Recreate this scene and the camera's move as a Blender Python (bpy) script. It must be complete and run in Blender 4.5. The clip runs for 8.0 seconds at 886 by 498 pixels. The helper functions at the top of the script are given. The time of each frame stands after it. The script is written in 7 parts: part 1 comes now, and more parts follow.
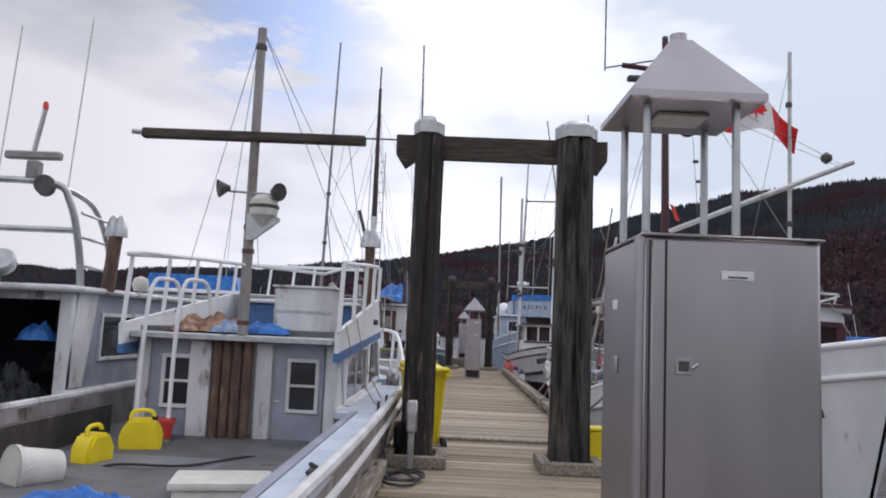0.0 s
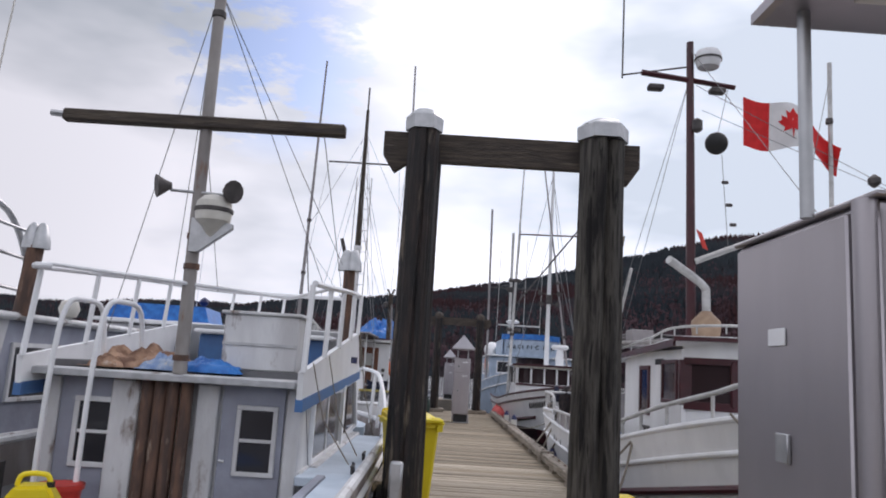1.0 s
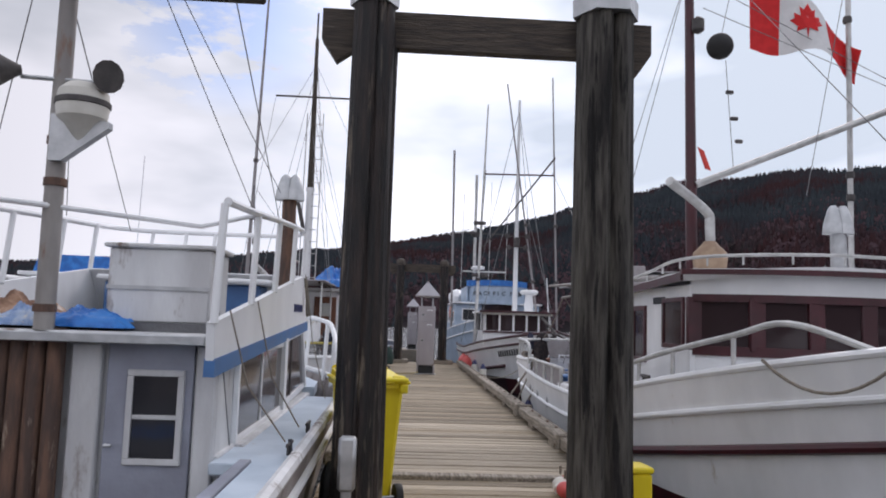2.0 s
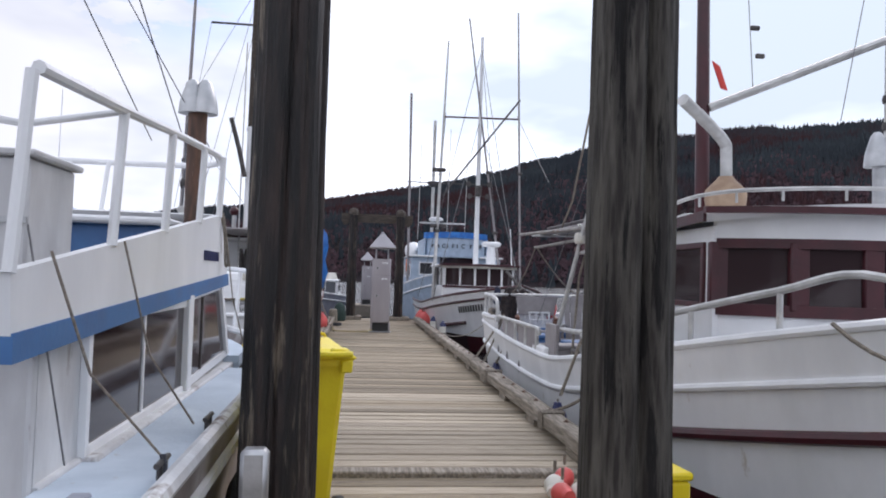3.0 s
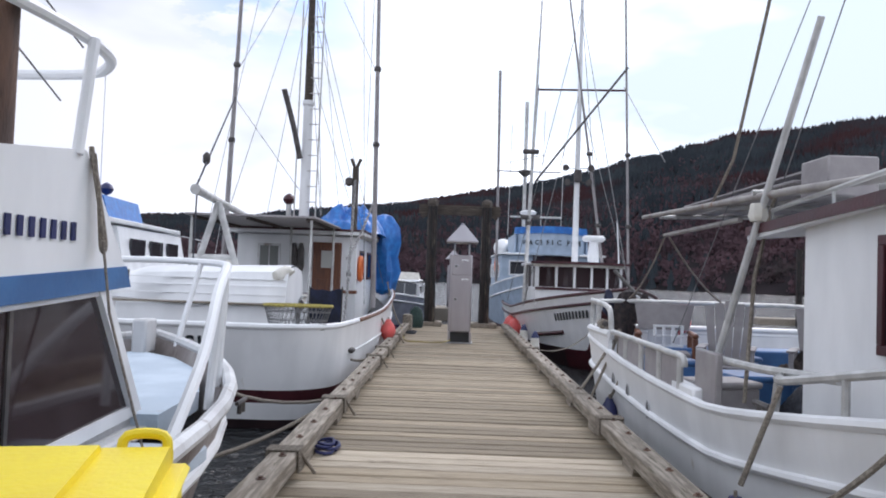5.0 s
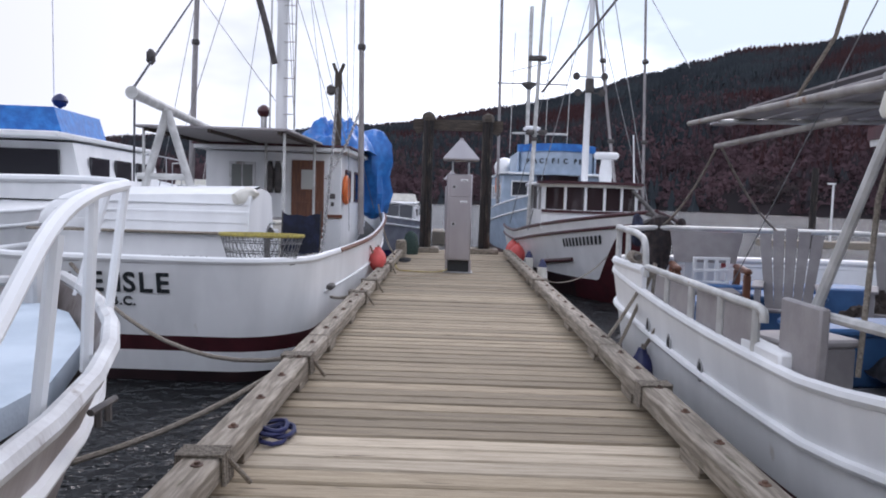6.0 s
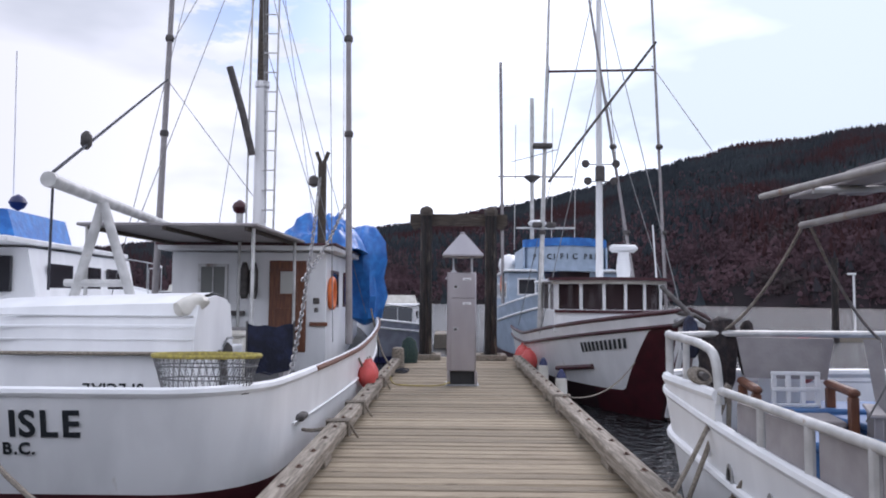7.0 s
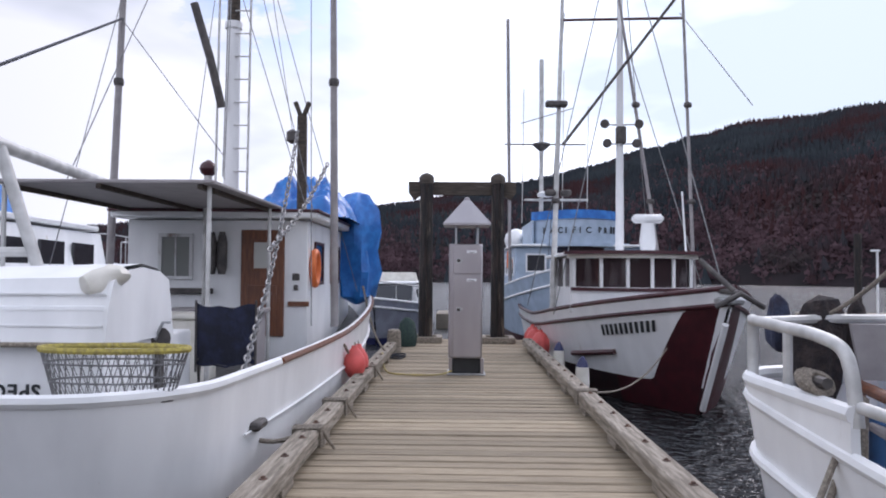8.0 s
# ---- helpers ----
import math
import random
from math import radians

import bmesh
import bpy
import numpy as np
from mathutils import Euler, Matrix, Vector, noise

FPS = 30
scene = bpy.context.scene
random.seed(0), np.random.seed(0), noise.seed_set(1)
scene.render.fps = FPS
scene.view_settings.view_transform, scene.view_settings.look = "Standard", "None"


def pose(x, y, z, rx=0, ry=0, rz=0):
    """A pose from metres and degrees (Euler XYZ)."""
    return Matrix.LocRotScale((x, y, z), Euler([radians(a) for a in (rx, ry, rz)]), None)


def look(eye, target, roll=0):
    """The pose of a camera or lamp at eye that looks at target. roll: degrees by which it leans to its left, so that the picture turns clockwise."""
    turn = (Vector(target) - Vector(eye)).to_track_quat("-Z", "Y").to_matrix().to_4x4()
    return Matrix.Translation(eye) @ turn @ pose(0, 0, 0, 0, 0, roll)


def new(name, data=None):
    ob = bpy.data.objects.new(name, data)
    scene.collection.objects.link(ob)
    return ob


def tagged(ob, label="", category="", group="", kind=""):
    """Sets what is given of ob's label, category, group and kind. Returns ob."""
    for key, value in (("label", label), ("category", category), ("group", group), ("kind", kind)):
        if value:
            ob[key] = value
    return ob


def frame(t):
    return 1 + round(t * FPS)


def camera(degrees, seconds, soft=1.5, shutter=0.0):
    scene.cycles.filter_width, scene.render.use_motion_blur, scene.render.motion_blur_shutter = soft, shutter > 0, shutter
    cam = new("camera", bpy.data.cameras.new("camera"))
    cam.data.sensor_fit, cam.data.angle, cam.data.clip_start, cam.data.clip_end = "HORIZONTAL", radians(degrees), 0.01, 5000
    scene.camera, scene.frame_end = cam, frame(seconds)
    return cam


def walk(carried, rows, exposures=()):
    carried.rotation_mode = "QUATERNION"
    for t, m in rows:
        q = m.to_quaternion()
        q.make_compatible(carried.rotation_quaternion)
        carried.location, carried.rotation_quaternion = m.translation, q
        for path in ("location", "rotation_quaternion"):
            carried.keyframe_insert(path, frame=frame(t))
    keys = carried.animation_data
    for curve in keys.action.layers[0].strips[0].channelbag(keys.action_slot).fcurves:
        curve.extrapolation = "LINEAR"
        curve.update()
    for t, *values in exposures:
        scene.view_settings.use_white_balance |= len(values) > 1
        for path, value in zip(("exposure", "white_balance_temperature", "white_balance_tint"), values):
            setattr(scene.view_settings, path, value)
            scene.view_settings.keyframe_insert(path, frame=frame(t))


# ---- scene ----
cam = camera(61.7, 8.0, soft=1.9)
METRES, EYE, TILT, LEAN, TURN = 14.2, 1.6, -0.5, 0.0, 1.2
ROWS = [
    (0.0, 0.0, 0.0, 0.0, -0.29, 6.67, -2.46),
    (0.5, -0.0042, 0.058, 0.002, -2.06, 6.96, -2.35),
    (1.0, -0.0068, 0.1237, 0.0023, -1.61, 9.7, -3.48),
    (1.5, -0.0085, 0.1795, 0.0009, -3.47, 7.88, -3.84),
    (1.7, -0.0067, 0.205, 0.0007, -3.42, 7.41, -2.99),
    (2.8, 0.0031, 0.3452, -0.0001, -7.35, 2.08, 0.13),
    (3.0, 0.0049, 0.3707, -0.0003, -7.86, 2.65, -1.79),
    (3.5, 0.0122, 0.427, -0.0, -10.5, 3.73, -2.16),
    (4.0, 0.0249, 0.491, -0.0006, -7.05, 3.14, -3.13),
    (4.5, 0.0339, 0.5435, 0.0005, -6.75, 1.66, -2.86),
    (5.0, 0.0412, 0.6109, 0.0003, -0.6, 2.49, -2.01),
    (5.2, 0.0421, 0.6362, 0.0007, -0.28, -0.38, -2.29),
    (6.3, 0.0473, 0.7753, 0.0027, -1.48, -3.64, -1.04),
    (6.5, 0.0482, 0.8006, 0.0031, -2.92, 0.84, -0.09),
    (7.0, 0.051, 0.8675, 0.0058, -0.45, 4.1, -0.42),
    (7.5, 0.0504, 0.9255, 0.0057, -1.46, 3.19, -0.33),
    (8.0, 0.0545, 0.9943, 0.0034, -0.19, 2.45, -0.44),
]
walk(cam, [(t, pose(0, 0, EYE, TILT, LEAN, TURN) @ pose(METRES * x, METRES * y, METRES * z, 90 + pitch, roll, yaw)) for t, x, y, z, yaw, pitch, roll in ROWS], exposures=[(0.0, -0.22, 6450, 23), (1.7, -0.22, 6450, 23), (3.0, 0.03, 6250, 22), (5.0, 0.16, 6200, 20), (6.5, 0.06, 6130, 24), (8.0, 0.1, 6130, 24)])

# ---- world and light ----
W = bpy.data.worlds.new("sky")
scene.world = W
W.use_nodes = True
SUN_EL, SUN_ROT = radians(38), radians(28)


def sky_nodes():
    nt = W.node_tree
    nt.nodes.clear()
    N = nt.nodes.new
    out, bg = N("ShaderNodeOutputWorld"), N("ShaderNodeBackground")
    sky = N("ShaderNodeTexSky")
    sky.sky_type, sky.sun_disc, sky.sun_elevation, sky.sun_rotation = "NISHITA", False, SUN_EL, SUN_ROT
    tc, mp, mix = N("ShaderNodeTexCoord"), N("ShaderNodeMapping"), N("ShaderNodeMix")
    mp.inputs["Scale"].default_value = (1.0, 1.0, 2.6)
    mp.inputs["Location"].default_value = (0.35, 0.1, 0.25)
    no2, ramp2 = N("ShaderNodeTexNoise"), N("ShaderNodeValToRGB")
    no2.inputs["Scale"].default_value, no2.inputs["Detail"].default_value = 1.7, 5
    e = ramp2.color_ramp.elements
    e[0].position, e[0].color = 0.38, (4.9, 5.8, 6.3, 1)
    e[1].position, e[1].color = 0.6, (11.2, 11.9, 12.2, 1)
    mix.data_type = "RGBA"
    L = nt.links.new
    L(tc.outputs["Generated"], mp.inputs["Vector"])
    L(mp.outputs[0], no2.inputs["Vector"])
    L(no2.outputs["Fac"], ramp2.inputs[0])
    gain = N("ShaderNodeVectorMath")
    gain.operation, gain.inputs["Scale"].default_value = "SCALE", 1.7
    L(sky.outputs[0], gain.inputs[0])
    L(gain.outputs[0], mix.inputs["A"])
    L(ramp2.outputs[0], mix.inputs["B"])
    # brighter cloud towards the veiled sun
    nrm, dot, mr, mul = N("ShaderNodeVectorMath"), N("ShaderNodeVectorMath"), N("ShaderNodeMapRange"), N("ShaderNodeVectorMath")
    nrm.operation, dot.operation, mul.operation = "NORMALIZE", "DOT_PRODUCT", "SCALE"
    dot.inputs[1].default_value = (math.sin(SUN_ROT) * math.cos(SUN_EL), math.cos(SUN_ROT) * math.cos(SUN_EL), math.sin(SUN_EL))
    mr.inputs["From Min"].default_value, mr.inputs["From Max"].default_value = 0.35, 1.0
    mr.inputs["To Min"].default_value, mr.inputs["To Max"].default_value = 1.2, 1.6
    L(tc.outputs["Generated"], nrm.inputs[0])
    L(nrm.outputs[0], dot.inputs[0])
    L(dot.outputs["Value"], mr.inputs["Value"])
    L(mix.outputs["Result"], mul.inputs[0])
    # a darker bank of cloud to the left of the dock
    d2, m2, m3 = N("ShaderNodeVectorMath"), N("ShaderNodeMapRange"), N("ShaderNodeMath")
    d2.operation, m3.operation, m2.interpolation_type = "DOT_PRODUCT", "MULTIPLY", "SMOOTHSTEP"
    d2.inputs[1].default_value = Vector((-0.62, 0.72, 0.32)).normalized()
    m2.inputs["From Min"].default_value, m2.inputs["From Max"].default_value = 0.72, 1.0
    m2.inputs["To Min"].default_value, m2.inputs["To Max"].default_value = 1.0, 0.58
    L(nrm.outputs[0], d2.inputs[0])
    L(d2.outputs["Value"], m2.inputs["Value"])
    # a ragged gap of blue in the cloud
    d3, hole, free, no3, ramp3 = N("ShaderNodeVectorMath"), N("ShaderNodeMapRange"), N("ShaderNodeMath"), N("ShaderNodeTexNoise"), N("ShaderNodeValToRGB")
    d3.operation, free.operation, free.use_clamp = "DOT_PRODUCT", "ADD", True
    d3.inputs[1].default_value = Vector((-0.23, 0.9, 0.39)).normalized()
    hole.inputs["From Min"].default_value, hole.inputs["From Max"].default_value = 0.989, 0.9985
    hole.inputs["To Min"].default_value, hole.inputs["To Max"].default_value = 1.0, 0.0
    no3.inputs["Scale"].default_value, no3.inputs["Detail"].default_value, no3.inputs["Roughness"].default_value = 9.0, 8, 0.6
    ramp3.color_ramp.elements[0].position, ramp3.color_ramp.elements[1].position = 0.47, 0.58
    L(mp.outputs[0], no3.inputs["Vector"])
    L(no3.outputs["Fac"], ramp3.inputs[0])
    L(nrm.outputs[0], d3.inputs[0])
    L(d3.outputs["Value"], hole.inputs["Value"])
    L(hole.outputs[0], free.inputs[0])
    L(ramp3.outputs[0], free.inputs[1])
    L(free.outputs[0], mix.inputs["Factor"])
    L(mr.outputs[0], m3.inputs[0])
    L(m2.outputs[0], m3.inputs[1])
    L(m3.outputs[0], mul.inputs["Scale"])
    L(mul.outputs[0], bg.inputs[0])
    bg.inputs[1].default_value = 0.1
    L(bg.outputs[0], out.inputs[0])


sky_nodes()
sun = new("sun", bpy.data.lights.new("sun", "SUN"))
sun.data.energy, sun.data.angle, sun.data.color = 1.0, radians(20), (1.0, 0.95, 0.88)
sun.matrix_world = look((0, 0, 30), (0 - math.sin(SUN_ROT) * 10, 0 - math.cos(SUN_ROT) * 10, 30 - math.tan(SUN_EL) * 10))


# ---- materials ----
def mat(name, c1, c2=None, rough=0.6, metal=0.0, scale=6.0, stretch=(1, 1, 1), bump=0.0, bscale=40.0, lo=0.4, hi=0.65, spots=None, spot_scale=3.0, spot_at=0.62, rvar=0.12, detail=6, rand=0.0):
    """Two-tone noise material with fine relief, and stains or wear of a third colour."""
    m = bpy.data.materials.new(name)
    m.use_nodes = True
    nt = m.node_tree
    N, L = nt.nodes.new, nt.links.new
    b = nt.nodes["Principled BSDF"]
    tc, mp = N("ShaderNodeTexCoord"), N("ShaderNodeMapping")
    mp.inputs["Scale"].default_value = stretch
    L(tc.outputs["Object"], mp.inputs["Vector"])
    vec = mp.outputs[0]
    if rand:
        oi, add = N("ShaderNodeObjectInfo"), N("ShaderNodeVectorMath")
        mul = N("ShaderNodeMath")
        mul.operation, mul.inputs[1].default_value = "MULTIPLY", 57.0
        L(oi.outputs["Random"], mul.inputs[0])
        L(mp.outputs[0], add.inputs[0])
        L(mul.outputs[0], add.inputs[1])
        vec = add.outputs[0]
    no, rp = N("ShaderNodeTexNoise"), N("ShaderNodeValToRGB")
    no.inputs["Scale"].default_value, no.inputs["Detail"].default_value = scale, detail
    L(vec, no.inputs["Vector"])
    L(no.outputs["Fac"], rp.inputs[0])
    c2 = c2 or tuple(v * 0.78 for v in c1)
    e = rp.color_ramp.elements
    e[0].position, e[0].color = lo, (*c2, 1)
    e[1].position, e[1].color = hi, (*c1, 1)
    col = rp.outputs[0]
    if spots:
        n3, r3, mx = N("ShaderNodeTexNoise"), N("ShaderNodeValToRGB"), N("ShaderNodeMix")
        n3.inputs["Scale"].default_value, n3.inputs["Detail"].default_value, n3.inputs["Roughness"].default_value = spot_scale, 9, 0.65
        L(vec, n3.inputs["Vector"])
        L(n3.outputs["Fac"], r3.inputs[0])
        r3.color_ramp.elements[0].position, r3.color_ramp.elements[1].position = spot_at, spot_at + 0.09
        mx.data_type = "RGBA"
        L(r3.outputs[0], mx.inputs["Factor"])
        L(col, mx.inputs["A"])
        mx.inputs["B"].default_value = (*spots, 1)
        col = mx.outputs["Result"]
    if rand:
        hs, mr = N("ShaderNodeHueSaturation"), N("ShaderNodeMapRange")
        mr.inputs["To Min"].default_value, mr.inputs["To Max"].default_value = 1 - rand, 1 + rand
        L(oi.outputs["Random"], mr.inputs["Value"])
        L(mr.outputs[0], hs.inputs["Value"])
        L(col, hs.inputs["Color"])
        col = hs.outputs[0]
    L(col, b.inputs["Base Color"])
    b.inputs["Metallic"].default_value = metal
    mr2 = N("ShaderNodeMapRange")
    mr2.inputs["To Min"].default_value, mr2.inputs["To Max"].default_value = max(0.02, rough - rvar), min(1, rough + rvar)
    L(no.outputs["Fac"], mr2.inputs["Value"])
    L(mr2.outputs[0], b.inputs["Roughness"])
    if bump:
        n2, bp = N("ShaderNodeTexNoise"), N("ShaderNodeBump")
        n2.inputs["Scale"].default_value, n2.inputs["Detail"].default_value = bscale, 4
        L(vec, n2.inputs["Vector"])
        L(n2.outputs["Fac"], bp.inputs["Height"])
        bp.inputs["Strength"].default_value, bp.inputs["Distance"].default_value = bump, 0.02
        L(bp.outputs[0], b.inputs["Normal"])
    return m


def glass(name, tint=(0.03, 0.03, 0.035), rough=0.06):
    m = bpy.data.materials.new(name)
    m.use_nodes = True
    b = m.node_tree.nodes["Principled BSDF"]
    b.inputs["Base Color"].default_value, b.inputs["Roughness"].default_value = (*tint, 1), rough
    b.inputs["IOR"].default_value = 1.5
    return m


WHITE = mat("white_paint", (0.84, 0.85, 0.86), (0.74, 0.75, 0.76), 0.38, scale=2.2, stretch=(1, 1, 0.4), bump=0.06, bscale=9, spots=(0.44, 0.38, 0.3), spot_scale=2.6, spot_at=0.675)
WORN = mat("worn_white_paint", (0.7, 0.71, 0.715), (0.52, 0.52, 0.525), 0.55, scale=3, stretch=(1, 1, 0.35), bump=0.35, bscale=25, spots=(0.2, 0.15, 0.125), spot_scale=3.4, spot_at=0.575)
# stained white hull side, with its shade painted into the darker base colour
DIRTYSHADEHULL = mat("stained_shaded_hull_paint", (0.36, 0.33, 0.32), (0.2, 0.17, 0.16), 0.6, scale=2.5, stretch=(1, 1, 0.35), bump=0.3, bscale=20, spots=(0.1, 0.07, 0.06), spot_scale=3, spot_at=0.55)
GREYPAINT = mat("blue_grey_paint", (0.33, 0.35, 0.42), (0.25, 0.26, 0.31), 0.5, scale=2.5, bump=0.2, bscale=20, spots=(0.55, 0.54, 0.52), spot_scale=4, spot_at=0.65)
MAROON = mat("maroon_paint", (0.07, 0.014, 0.02), (0.045, 0.01, 0.014), 0.4, scale=4, bump=0.1)
BLACKHULL = mat("dark_hull_paint", (0.035, 0.018, 0.02), (0.02, 0.012, 0.014), 0.4, scale=3, bump=0.1)
BLUESTRIPE = mat("blue_paint", (0.06, 0.17, 0.38), (0.05, 0.13, 0.3), 0.45, scale=4, bump=0.1, spots=(0.6, 0.62, 0.62), spot_scale=6, spot_at=0.7)
LIGHTBLUE = mat("light_blue_paint", (0.40, 0.49, 0.60), (0.32, 0.40, 0.50), 0.5, scale=3, bump=0.05)
TARP = mat("blue_tarp", (0.03, 0.22, 0.62), (0.015, 0.13, 0.45), 0.38, scale=5, bump=0.5, bscale=14)
PLANK = mat("weathered_planks", (0.37, 0.305, 0.215), (0.245, 0.195, 0.135), 0.8, scale=4, stretch=(0.8, 9, 9), bump=0.5, bscale=18, spots=(0.11, 0.085, 0.06), spot_scale=3.2, spot_at=0.61, rand=0.27, lo=0.3, hi=0.7)
PLANKPALE = mat("paler_weathered_planks", (0.5, 0.43, 0.33), (0.35, 0.29, 0.215), 0.8, scale=4, stretch=(0.8, 9, 9), bump=0.5, bscale=18, spots=(0.15, 0.115, 0.085), spot_scale=3.2, spot_at=0.61, rand=0.27, lo=0.3, hi=0.7)
RAILWOOD = mat("bull_rail_timber", (0.40, 0.35, 0.29), (0.2, 0.17, 0.135), 0.85, scale=4, stretch=(10, 0.8, 10), bump=0.6, bscale=18, spots=(0.12, 0.11, 0.07), spot_scale=2.4, spot_at=0.58)
PILEWOOD = mat("creosoted_pile", (0.038, 0.025, 0.021), (0.007, 0.006, 0.006), 0.65, scale=18, stretch=(1, 1, 0.12), bump=1.0, bscale=55, spots=(0.19, 0.155, 0.115), spot_scale=11, spot_at=0.575, lo=0.42, hi=0.66, detail=11)
PILEGREY = mat("weathered_grey_pile", (0.105, 0.097, 0.083), (0.022, 0.018, 0.016), 0.85, scale=24, stretch=(1, 1, 0.1), bump=1.0, bscale=55, spots=(0.006, 0.005, 0.005), spot_scale=12, spot_at=0.5, lo=0.36, hi=0.6, detail=11)
BEAMWOOD = mat("dark_beam_timber", (0.10, 0.08, 0.06), (0.045, 0.035, 0.03), 0.8, scale=5, stretch=(0.6, 6, 6), bump=0.8, bscale=16, spots=(0.16, 0.14, 0.11), spot_scale=4, spot_at=0.6)
GALV = mat("galvanised_steel", (0.55, 0.56, 0.57), (0.42, 0.43, 0.44), 0.45, metal=0.85, scale=7, bump=0.08, spots=(0.3, 0.2, 0.14), spot_scale=5, spot_at=0.72)
STAIN = mat("brushed_stainless_sheet", (0.43, 0.405, 0.42), (0.385, 0.36, 0.375), 0.36, metal=0.85, scale=2.2, stretch=(1.6, 1.6, 0.5), bump=0.05, bscale=4, rvar=0.1, spots=(0.31, 0.28, 0.28), spot_scale=5, spot_at=0.66)
ALU = mat("painted_pole", (0.62, 0.62, 0.61), (0.45, 0.45, 0.44), 0.5, metal=0.3, scale=6, bump=0.1, spots=(0.3, 0.18, 0.1), spot_scale=6, spot_at=0.66)
MASTGREY = mat("weathered_mast", (0.36, 0.34, 0.32), (0.24, 0.22, 0.21), 0.6, metal=0.1, scale=6, stretch=(1, 1, 0.3), bump=0.15, spots=(0.22, 0.13, 0.09), spot_scale=5, spot_at=0.6)
POLEDK = mat("dark_pole", (0.10, 0.09, 0.085), (0.05, 0.045, 0.045), 0.6, scale=8, bump=0.2)
RUST = mat("rusty_brown_steel", (0.17, 0.095, 0.065), (0.08, 0.05, 0.04), 0.75, scale=6, stretch=(3, 3, 0.6), bump=0.4, spots=(0.33, 0.26, 0.2), spot_scale=5, spot_at=0.62)
WIRE = mat("steel_wire", (0.25, 0.25, 0.26), (0.15, 0.15, 0.15), 0.5, metal=0.6, scale=9)
ROPE = mat("grey_rope", (0.34, 0.30, 0.25), (0.2, 0.17, 0.14), 0.9, scale=60, bump=0.8, bscale=120)
ROPEDK = mat("dark_rope", (0.09, 0.10, 0.12), (0.05, 0.05, 0.06), 0.9, scale=60, bump=0.8, bscale=120)
YELLOW = mat("yellow_plastic", (0.86, 0.70, 0.01), (0.78, 0.6, 0.01), 0.42, scale=4, bump=0.12, bscale=60, spots=(0.55, 0.42, 0.05), spot_scale=5, spot_at=0.74)
BLACK = mat("black_rubber", (0.025, 0.025, 0.025), (0.015, 0.015, 0.015), 0.7, scale=9, bump=0.2)
RED = mat("red_plastic", (0.72, 0.06, 0.04), (0.55, 0.04, 0.03), 0.45, scale=5, bump=0.1)
PINKRED = mat("faded_red_buoy", (0.75, 0.12, 0.11), (0.6, 0.09, 0.08), 0.5, scale=5, bump=0.1)
ORANGE = mat("orange_plastic", (0.82, 0.22, 0.05), (0.7, 0.16, 0.04), 0.5, scale=5, bump=0.1)
NAVY = mat("navy_fender", (0.025, 0.03, 0.12), (0.015, 0.02, 0.08), 0.45, scale=5, bump=0.1)
CREAM = mat("cream_plastic", (0.72, 0.70, 0.64), (0.6, 0.58, 0.52), 0.5, scale=5, bump=0.1)
BROWNWOOD = mat("varnished_brown_wood", (0.20, 0.075, 0.035), (0.12, 0.045, 0.025), 0.45, scale=6, stretch=(6, 6, 0.6), bump=0.2)
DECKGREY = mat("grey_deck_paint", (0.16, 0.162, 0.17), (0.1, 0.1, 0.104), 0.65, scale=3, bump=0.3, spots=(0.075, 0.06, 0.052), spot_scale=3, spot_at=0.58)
DECKPALE = mat("pale_grey_deck_paint", (0.46, 0.46, 0.47), (0.34, 0.34, 0.35), 0.65, scale=3, bump=0.3, spots=(0.2, 0.18, 0.16), spot_scale=3, spot_at=0.62)
SOLE = mat("dirty_shaded_cockpit", (0.06, 0.052, 0.05), (0.028, 0.024, 0.023), 0.7, scale=4, bump=0.4, spots=(0.12, 0.1, 0.09), spot_scale=3, spot_at=0.6)
HATCHGREY = mat("blue_grey_hatch_paint", (0.24, 0.245, 0.275), (0.16, 0.165, 0.185), 0.6, scale=3, bump=0.2, spots=(0.08, 0.07, 0.07), spot_scale=4, spot_at=0.62)
DECKBLUE = mat("pale_blue_deck_paint", (0.52, 0.6, 0.68), (0.42, 0.5, 0.58), 0.6, scale=3, bump=0.2, spots=(0.35, 0.3, 0.25), spot_scale=4, spot_at=0.66)
BURLAP = mat("tan_canvas", (0.46, 0.29, 0.19), (0.17, 0.09, 0.06), 0.9, scale=7, bump=0.9, bscale=22, spots=(0.62, 0.56, 0.5), spot_scale=5, spot_at=0.6)
GREYPLASTIC = mat("grey_brown_plastic", (0.33, 0.31, 0.31), (0.26, 0.24, 0.245), 0.55, scale=5, bump=0.1)
LETTER = mat("black_lettering", (0.02, 0.025, 0.03), None, 0.5)
GLASS = glass("dark_window_glass")
TINTGLASS = glass("brown_tinted_glass", (0.035, 0.022, 0.024), 0.08)
FLAGRED = mat("red_flag_cloth", (0.75, 0.03, 0.03), (0.65, 0.02, 0.02), 0.8, scale=8)
FLAGWHITE = mat("white_flag_cloth", (0.82, 0.82, 0.82), (0.74, 0.74, 0.74), 0.8, scale=8)
SHORE = mat("forest_floor", (0.03, 0.023, 0.026), (0.018, 0.015, 0.017), 0.95, scale=0.08, bump=0.6, bscale=0.5)
CONIFER = mat("conifer_needles", (0.044, 0.053, 0.06), (0.03, 0.036, 0.043), 0.95, scale=0.03, bump=0.25, bscale=2, spots=(0.05, 0.024, 0.026), spot_scale=0.014, spot_at=0.5)
